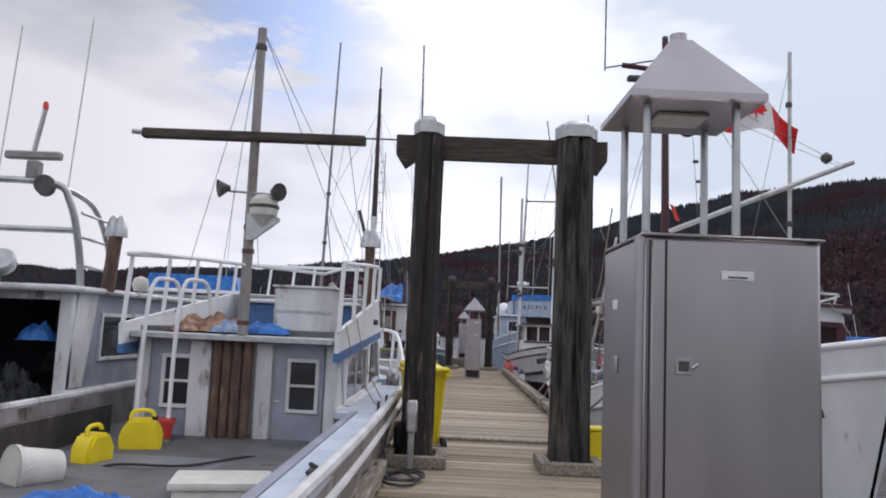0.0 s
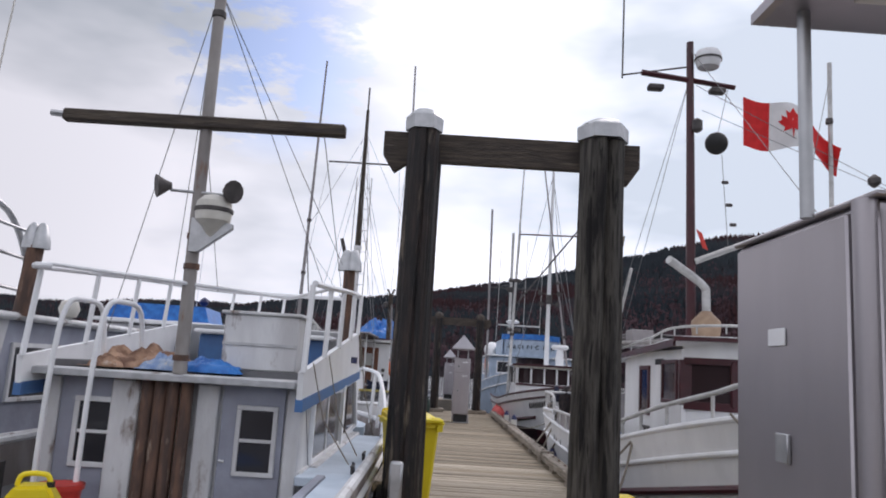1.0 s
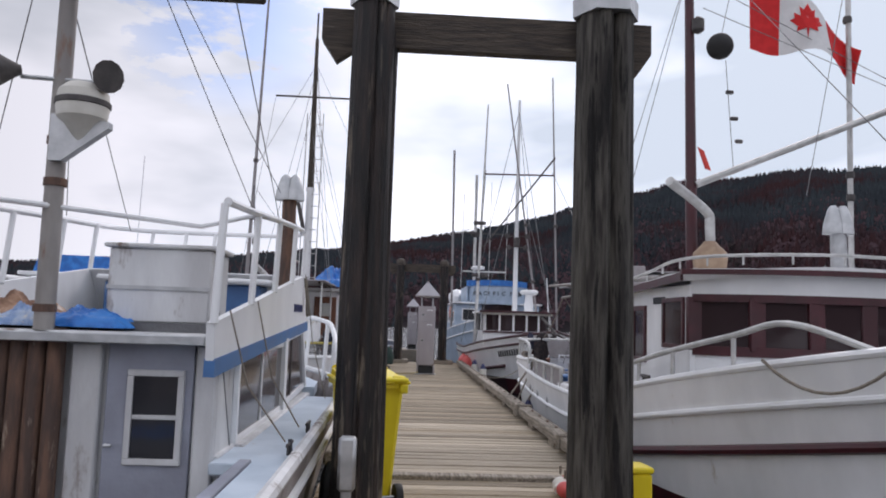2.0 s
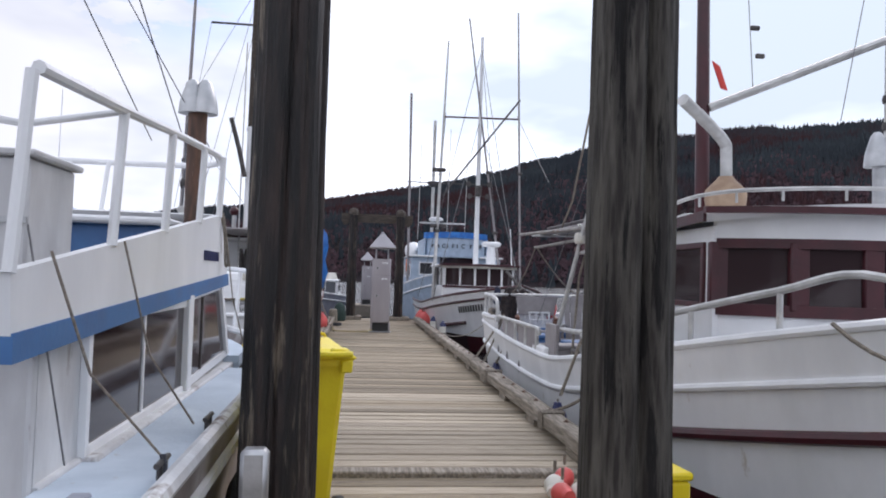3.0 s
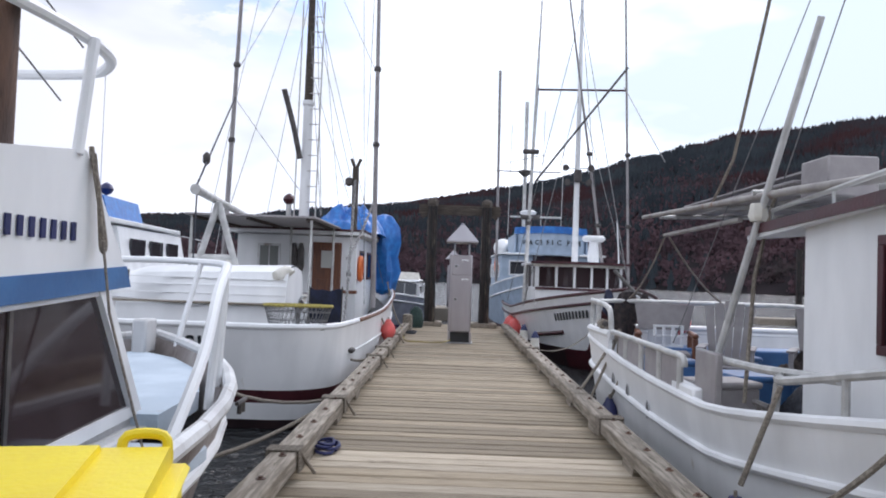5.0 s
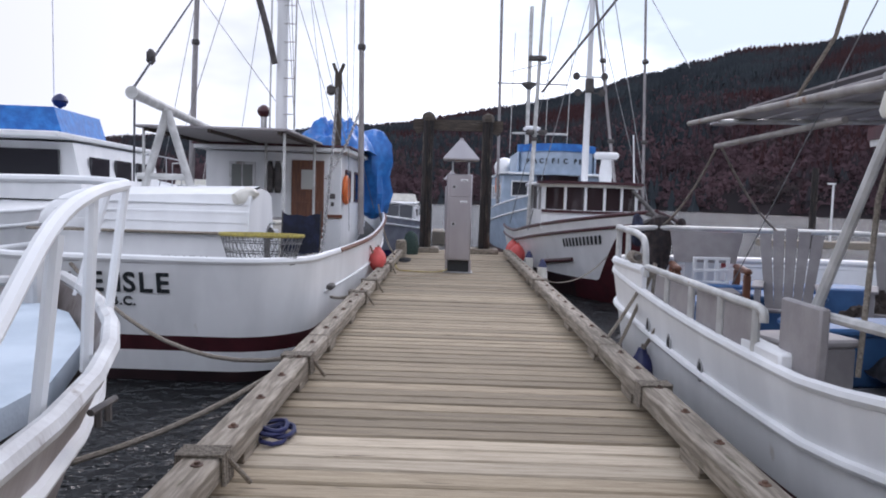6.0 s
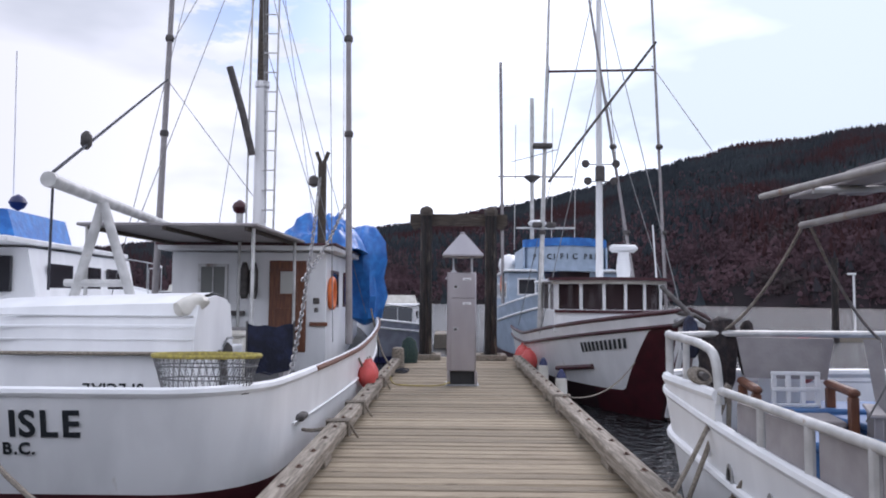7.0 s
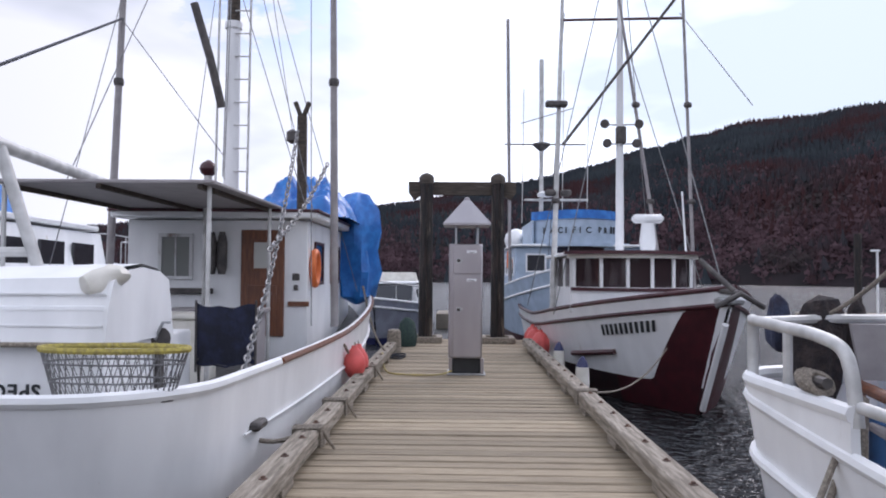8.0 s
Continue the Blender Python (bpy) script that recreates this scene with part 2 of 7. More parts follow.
BAREWOOD = mat("bare_winter_trees", (0.125, 0.078, 0.088), (0.075, 0.048, 0.056), 0.95, scale=0.05, bump=0.25, bscale=2, spots=(0.06, 0.05, 0.05), spot_scale=0.02, spot_at=0.55)
for dull in (SHORE, CONIFER, BAREWOOD):
    dull.node_tree.nodes["Principled BSDF"].inputs["Specular IOR Level"].default_value = 0.1


def water_material():
    m = bpy.data.materials.new("harbour_water")
    m.use_nodes = True
    nt = m.node_tree
    N, L = nt.nodes.new, nt.links.new
    b = nt.nodes["Principled BSDF"]
    b.inputs["Base Color"].default_value = (0.012, 0.014, 0.016, 1)
    b.inputs["Roughness"].default_value, b.inputs["IOR"].default_value = 0.24, 1.4
    tc, n1, n2, ad, bp = N("ShaderNodeTexCoord"), N("ShaderNodeTexNoise"), N("ShaderNodeTexNoise"), N("ShaderNodeMath"), N("ShaderNodeBump")
    n1.inputs["Scale"].default_value, n1.inputs["Detail"].default_value = 0.7, 4
    n2.inputs["Scale"].default_value, n2.inputs["Detail"].default_value = 5.5, 2
    L(tc.outputs["Object"], n1.inputs["Vector"])
    L(tc.outputs["Object"], n2.inputs["Vector"])
    L(n1.outputs["Fac"], ad.inputs[0])
    L(n2.outputs["Fac"], ad.inputs[1])
    L(ad.outputs[0], bp.inputs["Height"])
    bp.inputs["Strength"].default_value, bp.inputs["Distance"].default_value = 1.0, 0.3
    L(bp.outputs[0], b.inputs["Normal"])
    return m


WATER = water_material()


# ---- building helpers ----
def thing(name, label, category, at=(0, 0, 0), rz=0.0, group="", kind="", tilt=(0, 0)):
    ob = new(name)
    ob.matrix_basis = pose(*at, tilt[0], tilt[1], rz)
    ob.empty_display_size = 0.2
    return tagged(ob, label, category, group, kind)


def part(name, bm, material, parent, label="", smooth=True):
    me = bpy.data.meshes.new(name)
    bmesh.ops.recalc_face_normals(bm, faces=bm.faces)
    bm.to_mesh(me)
    bm.free()
    me.materials.append(material)
    if smooth:
        me.shade_smooth()
        me.set_sharp_from_angle(angle=radians(38))
    ob = new(name, me)
    ob.parent = parent
    if label:
        ob["label"] = label
    return ob


def put(name, bm, material, parent, label="", m=None, smooth=True):
    """A part built in the place's own axes: it is shifted to its thing's base."""
    root = parent
    while root.parent:
        root = root.parent
    if m is not None:
        bmesh.ops.transform(bm, matrix=m, verts=bm.verts)
    bmesh.ops.transform(bm, matrix=root.matrix_basis.inverted(), verts=bm.verts)
    return part(name, bm, material, parent, label, smooth)


def single(name, bm, material, label, category, at=(0, 0, 0), rz=0.0, group="", kind="", smooth=True):
    ob = part(name, bm, material, None, "", smooth)
    ob.matrix_basis = pose(*at, 0, 0, rz)
    return tagged(ob, label, category, group, kind)


def box(bm, x0, x1, y0, y1, z0, z1, bevel=0.0, m=None, seg=1):
    r = bmesh.ops.create_cube(bm, size=1)
    vs = r["verts"]
    bmesh.ops.scale(bm, vec=(x1 - x0, y1 - y0, z1 - z0), verts=vs)
    bmesh.ops.translate(bm, vec=((x0 + x1) / 2, (y0 + y1) / 2, (z0 + z1) / 2), verts=vs)
    if m is not None:
        bmesh.ops.transform(bm, matrix=m, verts=vs)
    if bevel:
        es = list({e for v in vs for e in v.link_edges})
        bmesh.ops.bevel(bm, geom=es, offset=bevel, segments=seg, profile=0.6, affect="EDGES")
    return bm


def boxes(*rows, bevel=0.0):
    bm = bmesh.new()
    for r in rows:
        box(bm, *r, bevel=bevel)
    return bm


def tube(bm, pts, r, n=8, r2=None, closed=False):
    """A round bar along a line of points, tapering from r to r2."""
    P = [Vector(p) for p in pts]
    k = len(P)
    r2 = r if r2 is None else r2
    rings, up = [], None
    for i, p in enumerate(P):
        if closed:
            d = P[(i + 1) % k] - P[i - 1]
        else:
            d = P[min(i + 1, k - 1)] - P[max(i - 1, 0)]
        d.normalize()
        if up is None:
            up = Vector((0, 0, 1)) if abs(d.z) < 0.9 else Vector((1, 0, 0))
        side = d.cross(up).normalized()
        up = side.cross(d).normalized()
        rr = r + (r2 - r) * i / max(1, k - 1)
        rings.append([bm.verts.new(p + (side * math.cos(a) + up * math.sin(a)) * rr) for a in (2 * math.pi * j / n for j in range(n))])
    for i in range(k if closed else k - 1):
        a, b = rings[i], rings[(i + 1) % k]
        for j in range(n):
            bm.faces.new((a[j], a[(j + 1) % n], b[(j + 1) % n], b[j]))
    if not closed:
        bm.faces.new(rings[0][::-1])
        bm.faces.new(rings[-1])
    return bm


def tubes(lines, r, n=8, r2=None):
    bm = bmesh.new()
    for p in lines:
        tube(bm, p, r, n, r2)
    return bm


def curve_pts(pts, steps=6):
    """A smooth line through the points."""
    P = [Vector(p) for p in pts]
    out = []
    for i in range(len(P) - 1):
        a, b, c, d = P[max(i - 1, 0)], P[i], P[i + 1], P[min(i + 2, len(P) - 1)]
        for s in range(steps):
            t = s / steps
            out.append(0.5 * (2 * b + (c - a) * t + (2 * a - 5 * b + 4 * c - d) * t * t + (3 * b - a - 3 * c + d) * t ** 3))
    out.append(P[-1])
    return out


def sag(a, b, drop, k=10):
    """A hanging line from a to b."""
    a, b = Vector(a), Vector(b)
    return [a.lerp(b, i / k) - Vector((0, 0, drop * 4 * (i / k) * (1 - i / k))) for i in range(k + 1)]


def lathe(bm, prof, n=16, at=(0, 0, 0), m=None):
    """Turns a profile of (radius, height) round the z axis."""
    rings, new_v = [], []
    for r, z in prof:
        ring = [bm.verts.new((at[0] + r * math.cos(2 * math.pi * j / n), at[1] + r * math.sin(2 * math.pi * j / n), at[2] + z)) for j in range(n)]
        rings.append(ring)
        new_v += ring
    for a, b in zip(rings, rings[1:]):
        for j in range(n):
            bm.faces.new((a[j], a[(j + 1) % n], b[(j + 1) % n], b[j]))
    bm.faces.new(rings[0][::-1])
    bm.faces.new(rings[-1])
    if m is not None:
        bmesh.ops.transform(bm, matrix=m, verts=new_v)
    return bm


def lathed(prof, n=16, at=(0, 0, 0), m=None):
    return lathe(bmesh.new(), prof, n, at, m)


def prism(bm, outline, axis, a, b, m=None):
    """Pushes a flat outline along an axis from a to b. Outline pairs are the two other axes in order."""
    def put(u, v, w):
        return {"x": (w, u, v), "y": (u, w, v), "z": (u, v, w)}[axis]
    A = [bm.verts.new(put(u, v, a)) for u, v in outline]
    B = [bm.verts.new(put(u, v, b)) for u, v in outline]
    n = len(A)
    bm.faces.new(A)
    bm.faces.new(B[::-1])
    for i in range(n):
        bm.faces.new((A[i], B[i], B[(i + 1) % n], A[(i + 1) % n]))
    if m is not None:
        bmesh.ops.transform(bm, matrix=m, verts=A + B)
    return bm


def grid(bm, rows, thick=0.0):
    """A skin over rows of points."""
    V = [[bm.verts.new(p) for p in r] for r in rows]
    for a, b in zip(V, V[1:]):
        for i in range(len(a) - 1):
            bm.faces.new((a[i], a[i + 1], b[i + 1], b[i]))
    if thick:
        bmesh.ops.recalc_face_normals(bm, faces=bm.faces)
        bmesh.ops.solidify(bm, geom=bm.faces[:], thickness=thick)
    return bm


class Hull:
    """A boat's form in its own axes: bow at +y, keel on x = 0, water at z = 0. s runs from 0 at the stern to 1 at the bow."""

    def __init__(self, length, beam, mid, bow, stern, full=0.55, power=2.2, rake=0.9, stern_width=0.8, stern_round=0.06, flare=0.25, tuck=0.12, flat=0.6, lift=2.0):
        self.L, self.B, self.mid, self.bow, self.stern = length, beam, mid, bow, stern
        self.full, self.power, self.rake, self.sw, self.sr, self.flare, self.tuck = full, power, rake, stern_width, stern_round, flare, tuck
        self.flat, self.lift = flat, lift

    def sheer(self, s):
        if s > 0.4:
            return self.mid + (self.bow - self.mid) * ((s - 0.4) / 0.6) ** self.lift
        return self.mid + (self.stern - self.mid) * ((0.4 - s) / 0.4) ** 2

    def half(self, s):
        w = self.B / 2
        if s > self.full:
            w *= max(0.0, 1 - ((s - self.full) / (1 - self.full)) ** self.power)
        elif s < 0.4:
            w *= self.sw + (1 - self.sw) * (1 - ((0.4 - s) / 0.4) ** 2)
        if s < self.sr:
            w *= self.flat + (1 - self.flat) * math.sqrt(max(0.0, 1 - (1 - s / self.sr) ** 2))
        return max(w, 0.02)

    def at(self, s, z, side=1, out=0.0):
        """The point of the skin at s and height z."""
        sh = self.sheer(s)
        k = min(1.0, max(-0.5, z / sh))
        w = self.half(s)
        bowness = max(0.0, (s - 0.5) / 0.5)
        f = 1 - self.tuck * (1 - k) - self.flare * bowness ** 1.5 * (1 - k) - (0.3 * max(0, -k))
        back = -out * (1 - s / self.sr) if s < self.sr else 0.0
        y = back + self.L * s - self.rake * (1 - k) * bowness ** 3 + (0.25 * (1 - k)) * (1 - s) ** 6
        return Vector((side * (max(0.02, w * f) + out), y, z))

    def stations(self, a=0.0, b=1.0, n=28):
        S = [a + (b - a) * i / n for i in range(n + 1)]
        if a < self.sr:
            S = sorted(set([a + (self.sr - a) * (1 - math.cos(math.pi / 2 * i / 7)) for i in range(8)] + [s for s in S if s > self.sr]))
        return S

    def band(self, lo, hi, out=0.0, a=0.0, b=1.0, steps=2, thick=0.0):
        """A strip of the skin right round the boat between two heights, each a number or a function of s."""
        lo_f = lo if callable(lo) else (lambda s: lo)
        hi_f = hi if callable(hi) else (lambda s: hi)
        S = self.stations(a, b)
        ring = [(s, 1) for s in reversed(S)] + [(s, -1) for s in S]
        rows = []
        for i in range(steps + 1):
            t = i / steps
            rows.append([self.at(s, lo_f(s) + (hi_f(s) - lo_f(s)) * t, d, out) for s, d in ring])
        bm = bmesh.new()
        grid(bm, rows, thick)
        return bm

    def rail(self, drop, r, a=0.0, b=1.0, out=0.0, n=8):
        S = self.stations(a, b)
        ring = [(s, 1) for s in reversed(S)] + [(s, -1) for s in S]
        return tube(bmesh.new(), [self.at(s, self.sheer(s) - drop, d, out) for s, d in ring], r, n)

    def deck(self, drop, a=0.01, b=1.0, thick=0.05):
        S = self.stations(a, b)
        rows = [[self.at(s, self.sheer(s) - drop, 1, -0.03), self.at(s, self.sheer(s) - drop, -1, -0.03)] for s in S]
        return grid(bmesh.new(), rows, thick)


# ---- setting ----
WL = -0.6


def ridge(az):
    xs = [-180, -90, -45, -25, -12, -5, 5, 13, 20, 28, 35, 50, 80, 120, 180]
    ys = [5, 4, 2.9, 3.1, 4.3, 5.2, 6.9, 8.9, 10.6, 11.1, 11.3, 11.4, 9, 6, 5]
    return float(np.interp(az, xs, ys)) + 0.3 * noise.noise(Vector((az * 0.16, 3, 0))) + 0.15 * noise.noise(Vector((az * 0.5, 7, 0)))


def hill_point(az, t):
    """A point of the hillside: t is 0 on the shore, 1 on the ridge."""
    near = 215 + 30 * noise.noise(Vector((az * 0.05, 0, 0)))
    R = near + 260 * t
    top = (near + 260) * math.tan(radians(ridge(az)))
    z = WL + top * (t ** 0.85) + (6 * noise.noise(Vector((az * 0.12, t * 5, 1))) * t * (1 - t) * 3)
    return Vector((R * math.sin(radians(az)), R * math.cos(radians(az)), z))


def build_land():
    bm = bmesh.new()
    rows = [[hill_point(az, t) for az in np.arange(-180, 181, 2.0)] for t in [0, 0.03, 0.1, 0.25, 0.4, 0.55, 0.7, 0.85, 1.0]]
    rows.append([p + Vector((p.x, p.y, 0)).normalized() * 150 - Vector((0, 0, 60)) for p in rows[-1]])
    grid(bm, rows)
    single("hillside", bm, SHORE, "dark forested hillside across the harbour", "hill", kind="structure")
    rng = random.Random(5)
    conifers, bare = ([], []), ([], [])
    for i in range(62000):
        ridge_tree = i < 5200
        az = rng.uniform(-48, 62) if i < 60000 else rng.uniform(-180, 180)
        t = rng.uniform(0.95, 1.0) if ridge_tree else rng.random() ** 0.8
        p = hill_point(az, t)
        # bare alder and maple low on the slope, conifers above
        low = rng.random() < 0.95 - 1.5 * t + 0.5 * noise.noise(Vector((az * 0.15, t * 4, 5)))
        verts, faces = bare if low else conifers
        h = rng.uniform(3.4, 6.2) * (1.15 - 0.4 * t) * (rng.uniform(0.35, 0.9) if ridge_tree else 1)
        r = h * (rng.uniform(0.34, 0.5) if low else rng.uniform(0.22, 0.34))
        if low:
            # a fan of twiggy sprays round a short stem
            h *= rng.uniform(0.5, 0.85)
            for _ in range(9):
                a, q, z = rng.random() * 6.28, r * rng.random() ** 0.5 * 0.9, h * rng.uniform(0.1, 0.95)
                q *= 1.15 - 0.7 * z / h
                cx, cy, cz = p.x + q * math.cos(a), p.y + q * math.sin(a), p.z + z - 0.6
                b, w = len(verts), rng.uniform(0.18, 0.42) * r
                t0 = rng.random() * 6.28
                verts += [(cx - w * math.cos(t0), cy - w * math.sin(t0), cz + rng.uniform(-0.3, 0.1)), (cx + w * math.cos(t0), cy + w * math.sin(t0), cz + rng.uniform(-0.3, 0.1)), (cx + rng.uniform(-0.3, 0.3), cy + rng.uniform(-0.3, 0.3), cz + rng.uniform(0.5, 1.1))]
                faces.append((b, b + 1, b + 2))
            continue
        for lo, hi, k in ((0.0, 0.7, 1.0), (0.4, 1.0, 0.6)):
            b = len(verts)
            a0 = rng.random() * 6
            for j in range(5):
                q = r * k * rng.uniform(0.6, 1.25)
                verts.append((p.x + q * math.cos(a0 + j * 1.257), p.y + q * math.sin(a0 + j * 1.257), p.z + h * (lo + rng.uniform(-0.1, 0.1)) - 0.6))
            verts.append((p.x + rng.uniform(-0.05, 0.05) * h, p.y, p.z + h * hi - 0.6))
            faces += [(b + j, b + (j + 1) % 5, b + 5) for j in range(5)]
    for (verts, faces), m_, nm, lab in ((conifers, CONIFER, "conifer_forest", "dense dark conifer forest covering the hillside"), (bare, BAREWOOD, "bare_woodland", "brown leafless trees along the lower hillside")):
        me = bpy.data.meshes.new(nm)
        me.from_pydata(verts, [], faces)
        me.materials.append(m_)
        tagged(new(nm, me), lab, "forest", kind="stuff")


build_land()
bm = bmesh.new()
grid(bm, [[(x, y, WL) for x in (-700, -60, 60, 700)] for y in (-700, -60, 120, 900)])
single("water", bm, WATER, "dark rippled harbour water", "water", kind="structure", smooth=False)

# ---- dock ----
DX0, DX1, DEND = -0.86, 2.06, 31.6
dock = thing("dock", "weathered timber floating dock of cross planks", "dock", kind="structure")
part("float", boxes((DX0 + 0.06, DX1 - 0.06, -4.2, DEND, -0.9, -0.2)), BLACKHULL, dock, "dark submerged float")
part("stringer", boxes((DX0 + 0.02, DX0 + 0.16, -4.2, DEND, -0.34, -0.062), bevel=0.01), RAILWOOD, dock)
part("stringer", boxes((DX1 - 0.16, DX1 - 0.02, -4.2, DEND, -0.34, -0.062), bevel=0.01), RAILWOOD, dock)


def bull_rail(x, y0, y1, bolts):
    r = part("bull_rail", boxes((x - 0.1, x + 0.1, y0, y1, 0.075, 0.215), bevel=0.018), RAILWOOD, dock, "weathered square timber bull rail")
    y = y0 + 0.25
    while y < y1:
        part("rail_block", boxes((x - 0.085, x + 0.085, y, y + 0.35, 0.0, 0.075), bevel=0.006), RAILWOOD, r)
        y += 1.55
    for k in range(bolts):
        yb = y0 + 0.35 + k * (y1 - y0 - 0.7) / max(1, bolts - 1)
        part("bolt", lathed([(0.032, 0.215), (0.03, 0.221), (0.016, 0.221), (0.014, 0.235)], 8, (x + 0.02, yb, 0)), RUST, r)


for a, b in ((11.2, 17.3), (17.33, 23.4), (23.43, 29.6)):
    bull_rail(DX0 + 0.1, a, b, 10)
    bull_rail(DX1 - 0.1, a, b, 10)
bull_rail(DX0 + 0.1, -3.8, 8.0, 8)
bull_rail(DX1 - 0.1, -3.8, 8.0, 8)
part("joint_beam", boxes((DX0 + 0.05, DX1 - 0.05, 11.0, 11.16, -0.05, 0.045), bevel=0.012), RAILWOOD, dock, "raised timber beam across the joint")


def pile_mesh(r, top, seed, flat, groove=(4.75, 0.12, 0.03)):
    """A round pile with checks and splits down its length."""
    rng = random.Random(seed)
    n, rows = 72, []
    cracks = [(rng.uniform(0, 6.28), rng.uniform(0.06, 0.11), rng.uniform(0.006, 0.018)) for _ in range(11)] + [groove]
    for i in range(45):
        z = -1.6 + (top + 1.6) * i / 44
        ring = []
        for j in range(n + 1):
            a = 2 * math.pi * (j % n) / n
            q = r * (1.06 - 0.18 * (z + 1.6) / (top + 1.6)) + 0.006 * noise.noise(Vector((math.cos(a) * 9, math.sin(a) * 9, z * 1.1 + seed))) + 0.01 * noise.noise(Vector((math.cos(a) * 2, math.sin(a) * 2, z * 0.6 + seed)))
            for ca, cw, cd in cracks:
                d = abs((a - ca - 0.06 * z + math.pi) % (2 * math.pi) - math.pi)
                if d < cw:
                    q -= cd * (1 - d / cw)
            if flat and math.sin(a) < -0.55:
                q *= 0.97
            ring.append((q * math.cos(a), q * math.sin(a), z))
        rows.append(ring)
    bm = grid(bmesh.new(), rows)
    bmesh.ops.remove_doubles(bm, verts=bm.verts, dist=0.0005)
    bmesh.ops.holes_fill(bm, edges=bm.edges)
    return bm


def gate(y, xl, xr, top, zb, rl, rr, seed, cap_mat, twin=False):
    g = thing("pile_gate", "dark creosoted timber piles joined by a bolted crossbeam", "pile gate", (0, y, 0), kind="")
    for x, r, k in ((xl, rl, seed), (xr, rr, seed + 1)):
        p = part("timber_post", pile_mesh(r, top, k, True, (4.72, 0.3, 0.1) if k == 4 else (4.75, 0.12, 0.03)), PILEGREY if k == 4 else PILEWOOD, g, "weathered grey timber pile with a deep split" if k == 4 else "dark weathered round timber pile")
        p.location = (x, 0, 0)
        cap = bmesh.new()
        lathe(cap, [(r * 0.99, top - 0.16), (r * 1.06, top - 0.16), (r * 1.07, top - 0.02), (r * 0.75, top + 0.045), (0.02, top + 0.09)], 6)
        c = part("cap", cap, cap_mat, g, "folded sheet-metal cap")
        c.location = (x, 0, 0)
    for s in (1,):
        bm = prism(bmesh.new(), [(xl - 0.42, zb + 0.15), (xr + 0.42, zb + 0.15), (xr + 0.42, zb - 0.1), (xr + 0.3, zb - 0.28 if s > 0 else zb - 0.15), (xr + 0.12, zb - 0.15), (xl - 0.12, zb - 0.15), (xl - 0.3, zb - 0.28 if s > 0 else zb - 0.15), (xl - 0.42, zb - 0.1)], "y", s * 0.19 - 0.055, s * 0.19 + 0.055)
        part("crossbeam", bm, BEAMWOOD, g, "dark squared timber crossbeam", smooth=False)
    for x in (xl, xr):
        for s in (1,):
            part("bolt", lathed([(0.03, 0), (0.03, 0.02), (0.015, 0.02), (0.015, 0.04)], 6, m=pose(x + 0.03, s * 0.245, zb, 90 * s, 0, 0)), RUST, g)
    for x, r in ((xl, rl), (xr, rr)):
        for q in ((-0.38, 0.38, -0.42, -0.28), (-0.38, 0.38, 0.28, 0.42), (-0.38, -0.25, -0.28, 0.28), (0.25, 0.38, -0.28, 0.28)):
            part("collar_board", boxes((x + q[0], x + q[1], q[2], q[3], 0.0, 0.13), bevel=0.01), RAILWOOD, g, "reddish worn timber collar board")
    if twin:
        p = part("timber_post", pile_mesh(0.13, top - 0.3, seed + 40, True), PILEWOOD, g, "second dark pile close behind the first")
        p.location = (xl + 0.075, 0.19, 0)
    return g


gate(9.12, -0.425, 1.42, 4.18, 3.9, 0.182, 0.25, 3, GALV, twin=True)
gate(31.0, -0.21, 1.42, 3.75, 3.5, 0.16, 0.16, 9, BEAMWOOD)


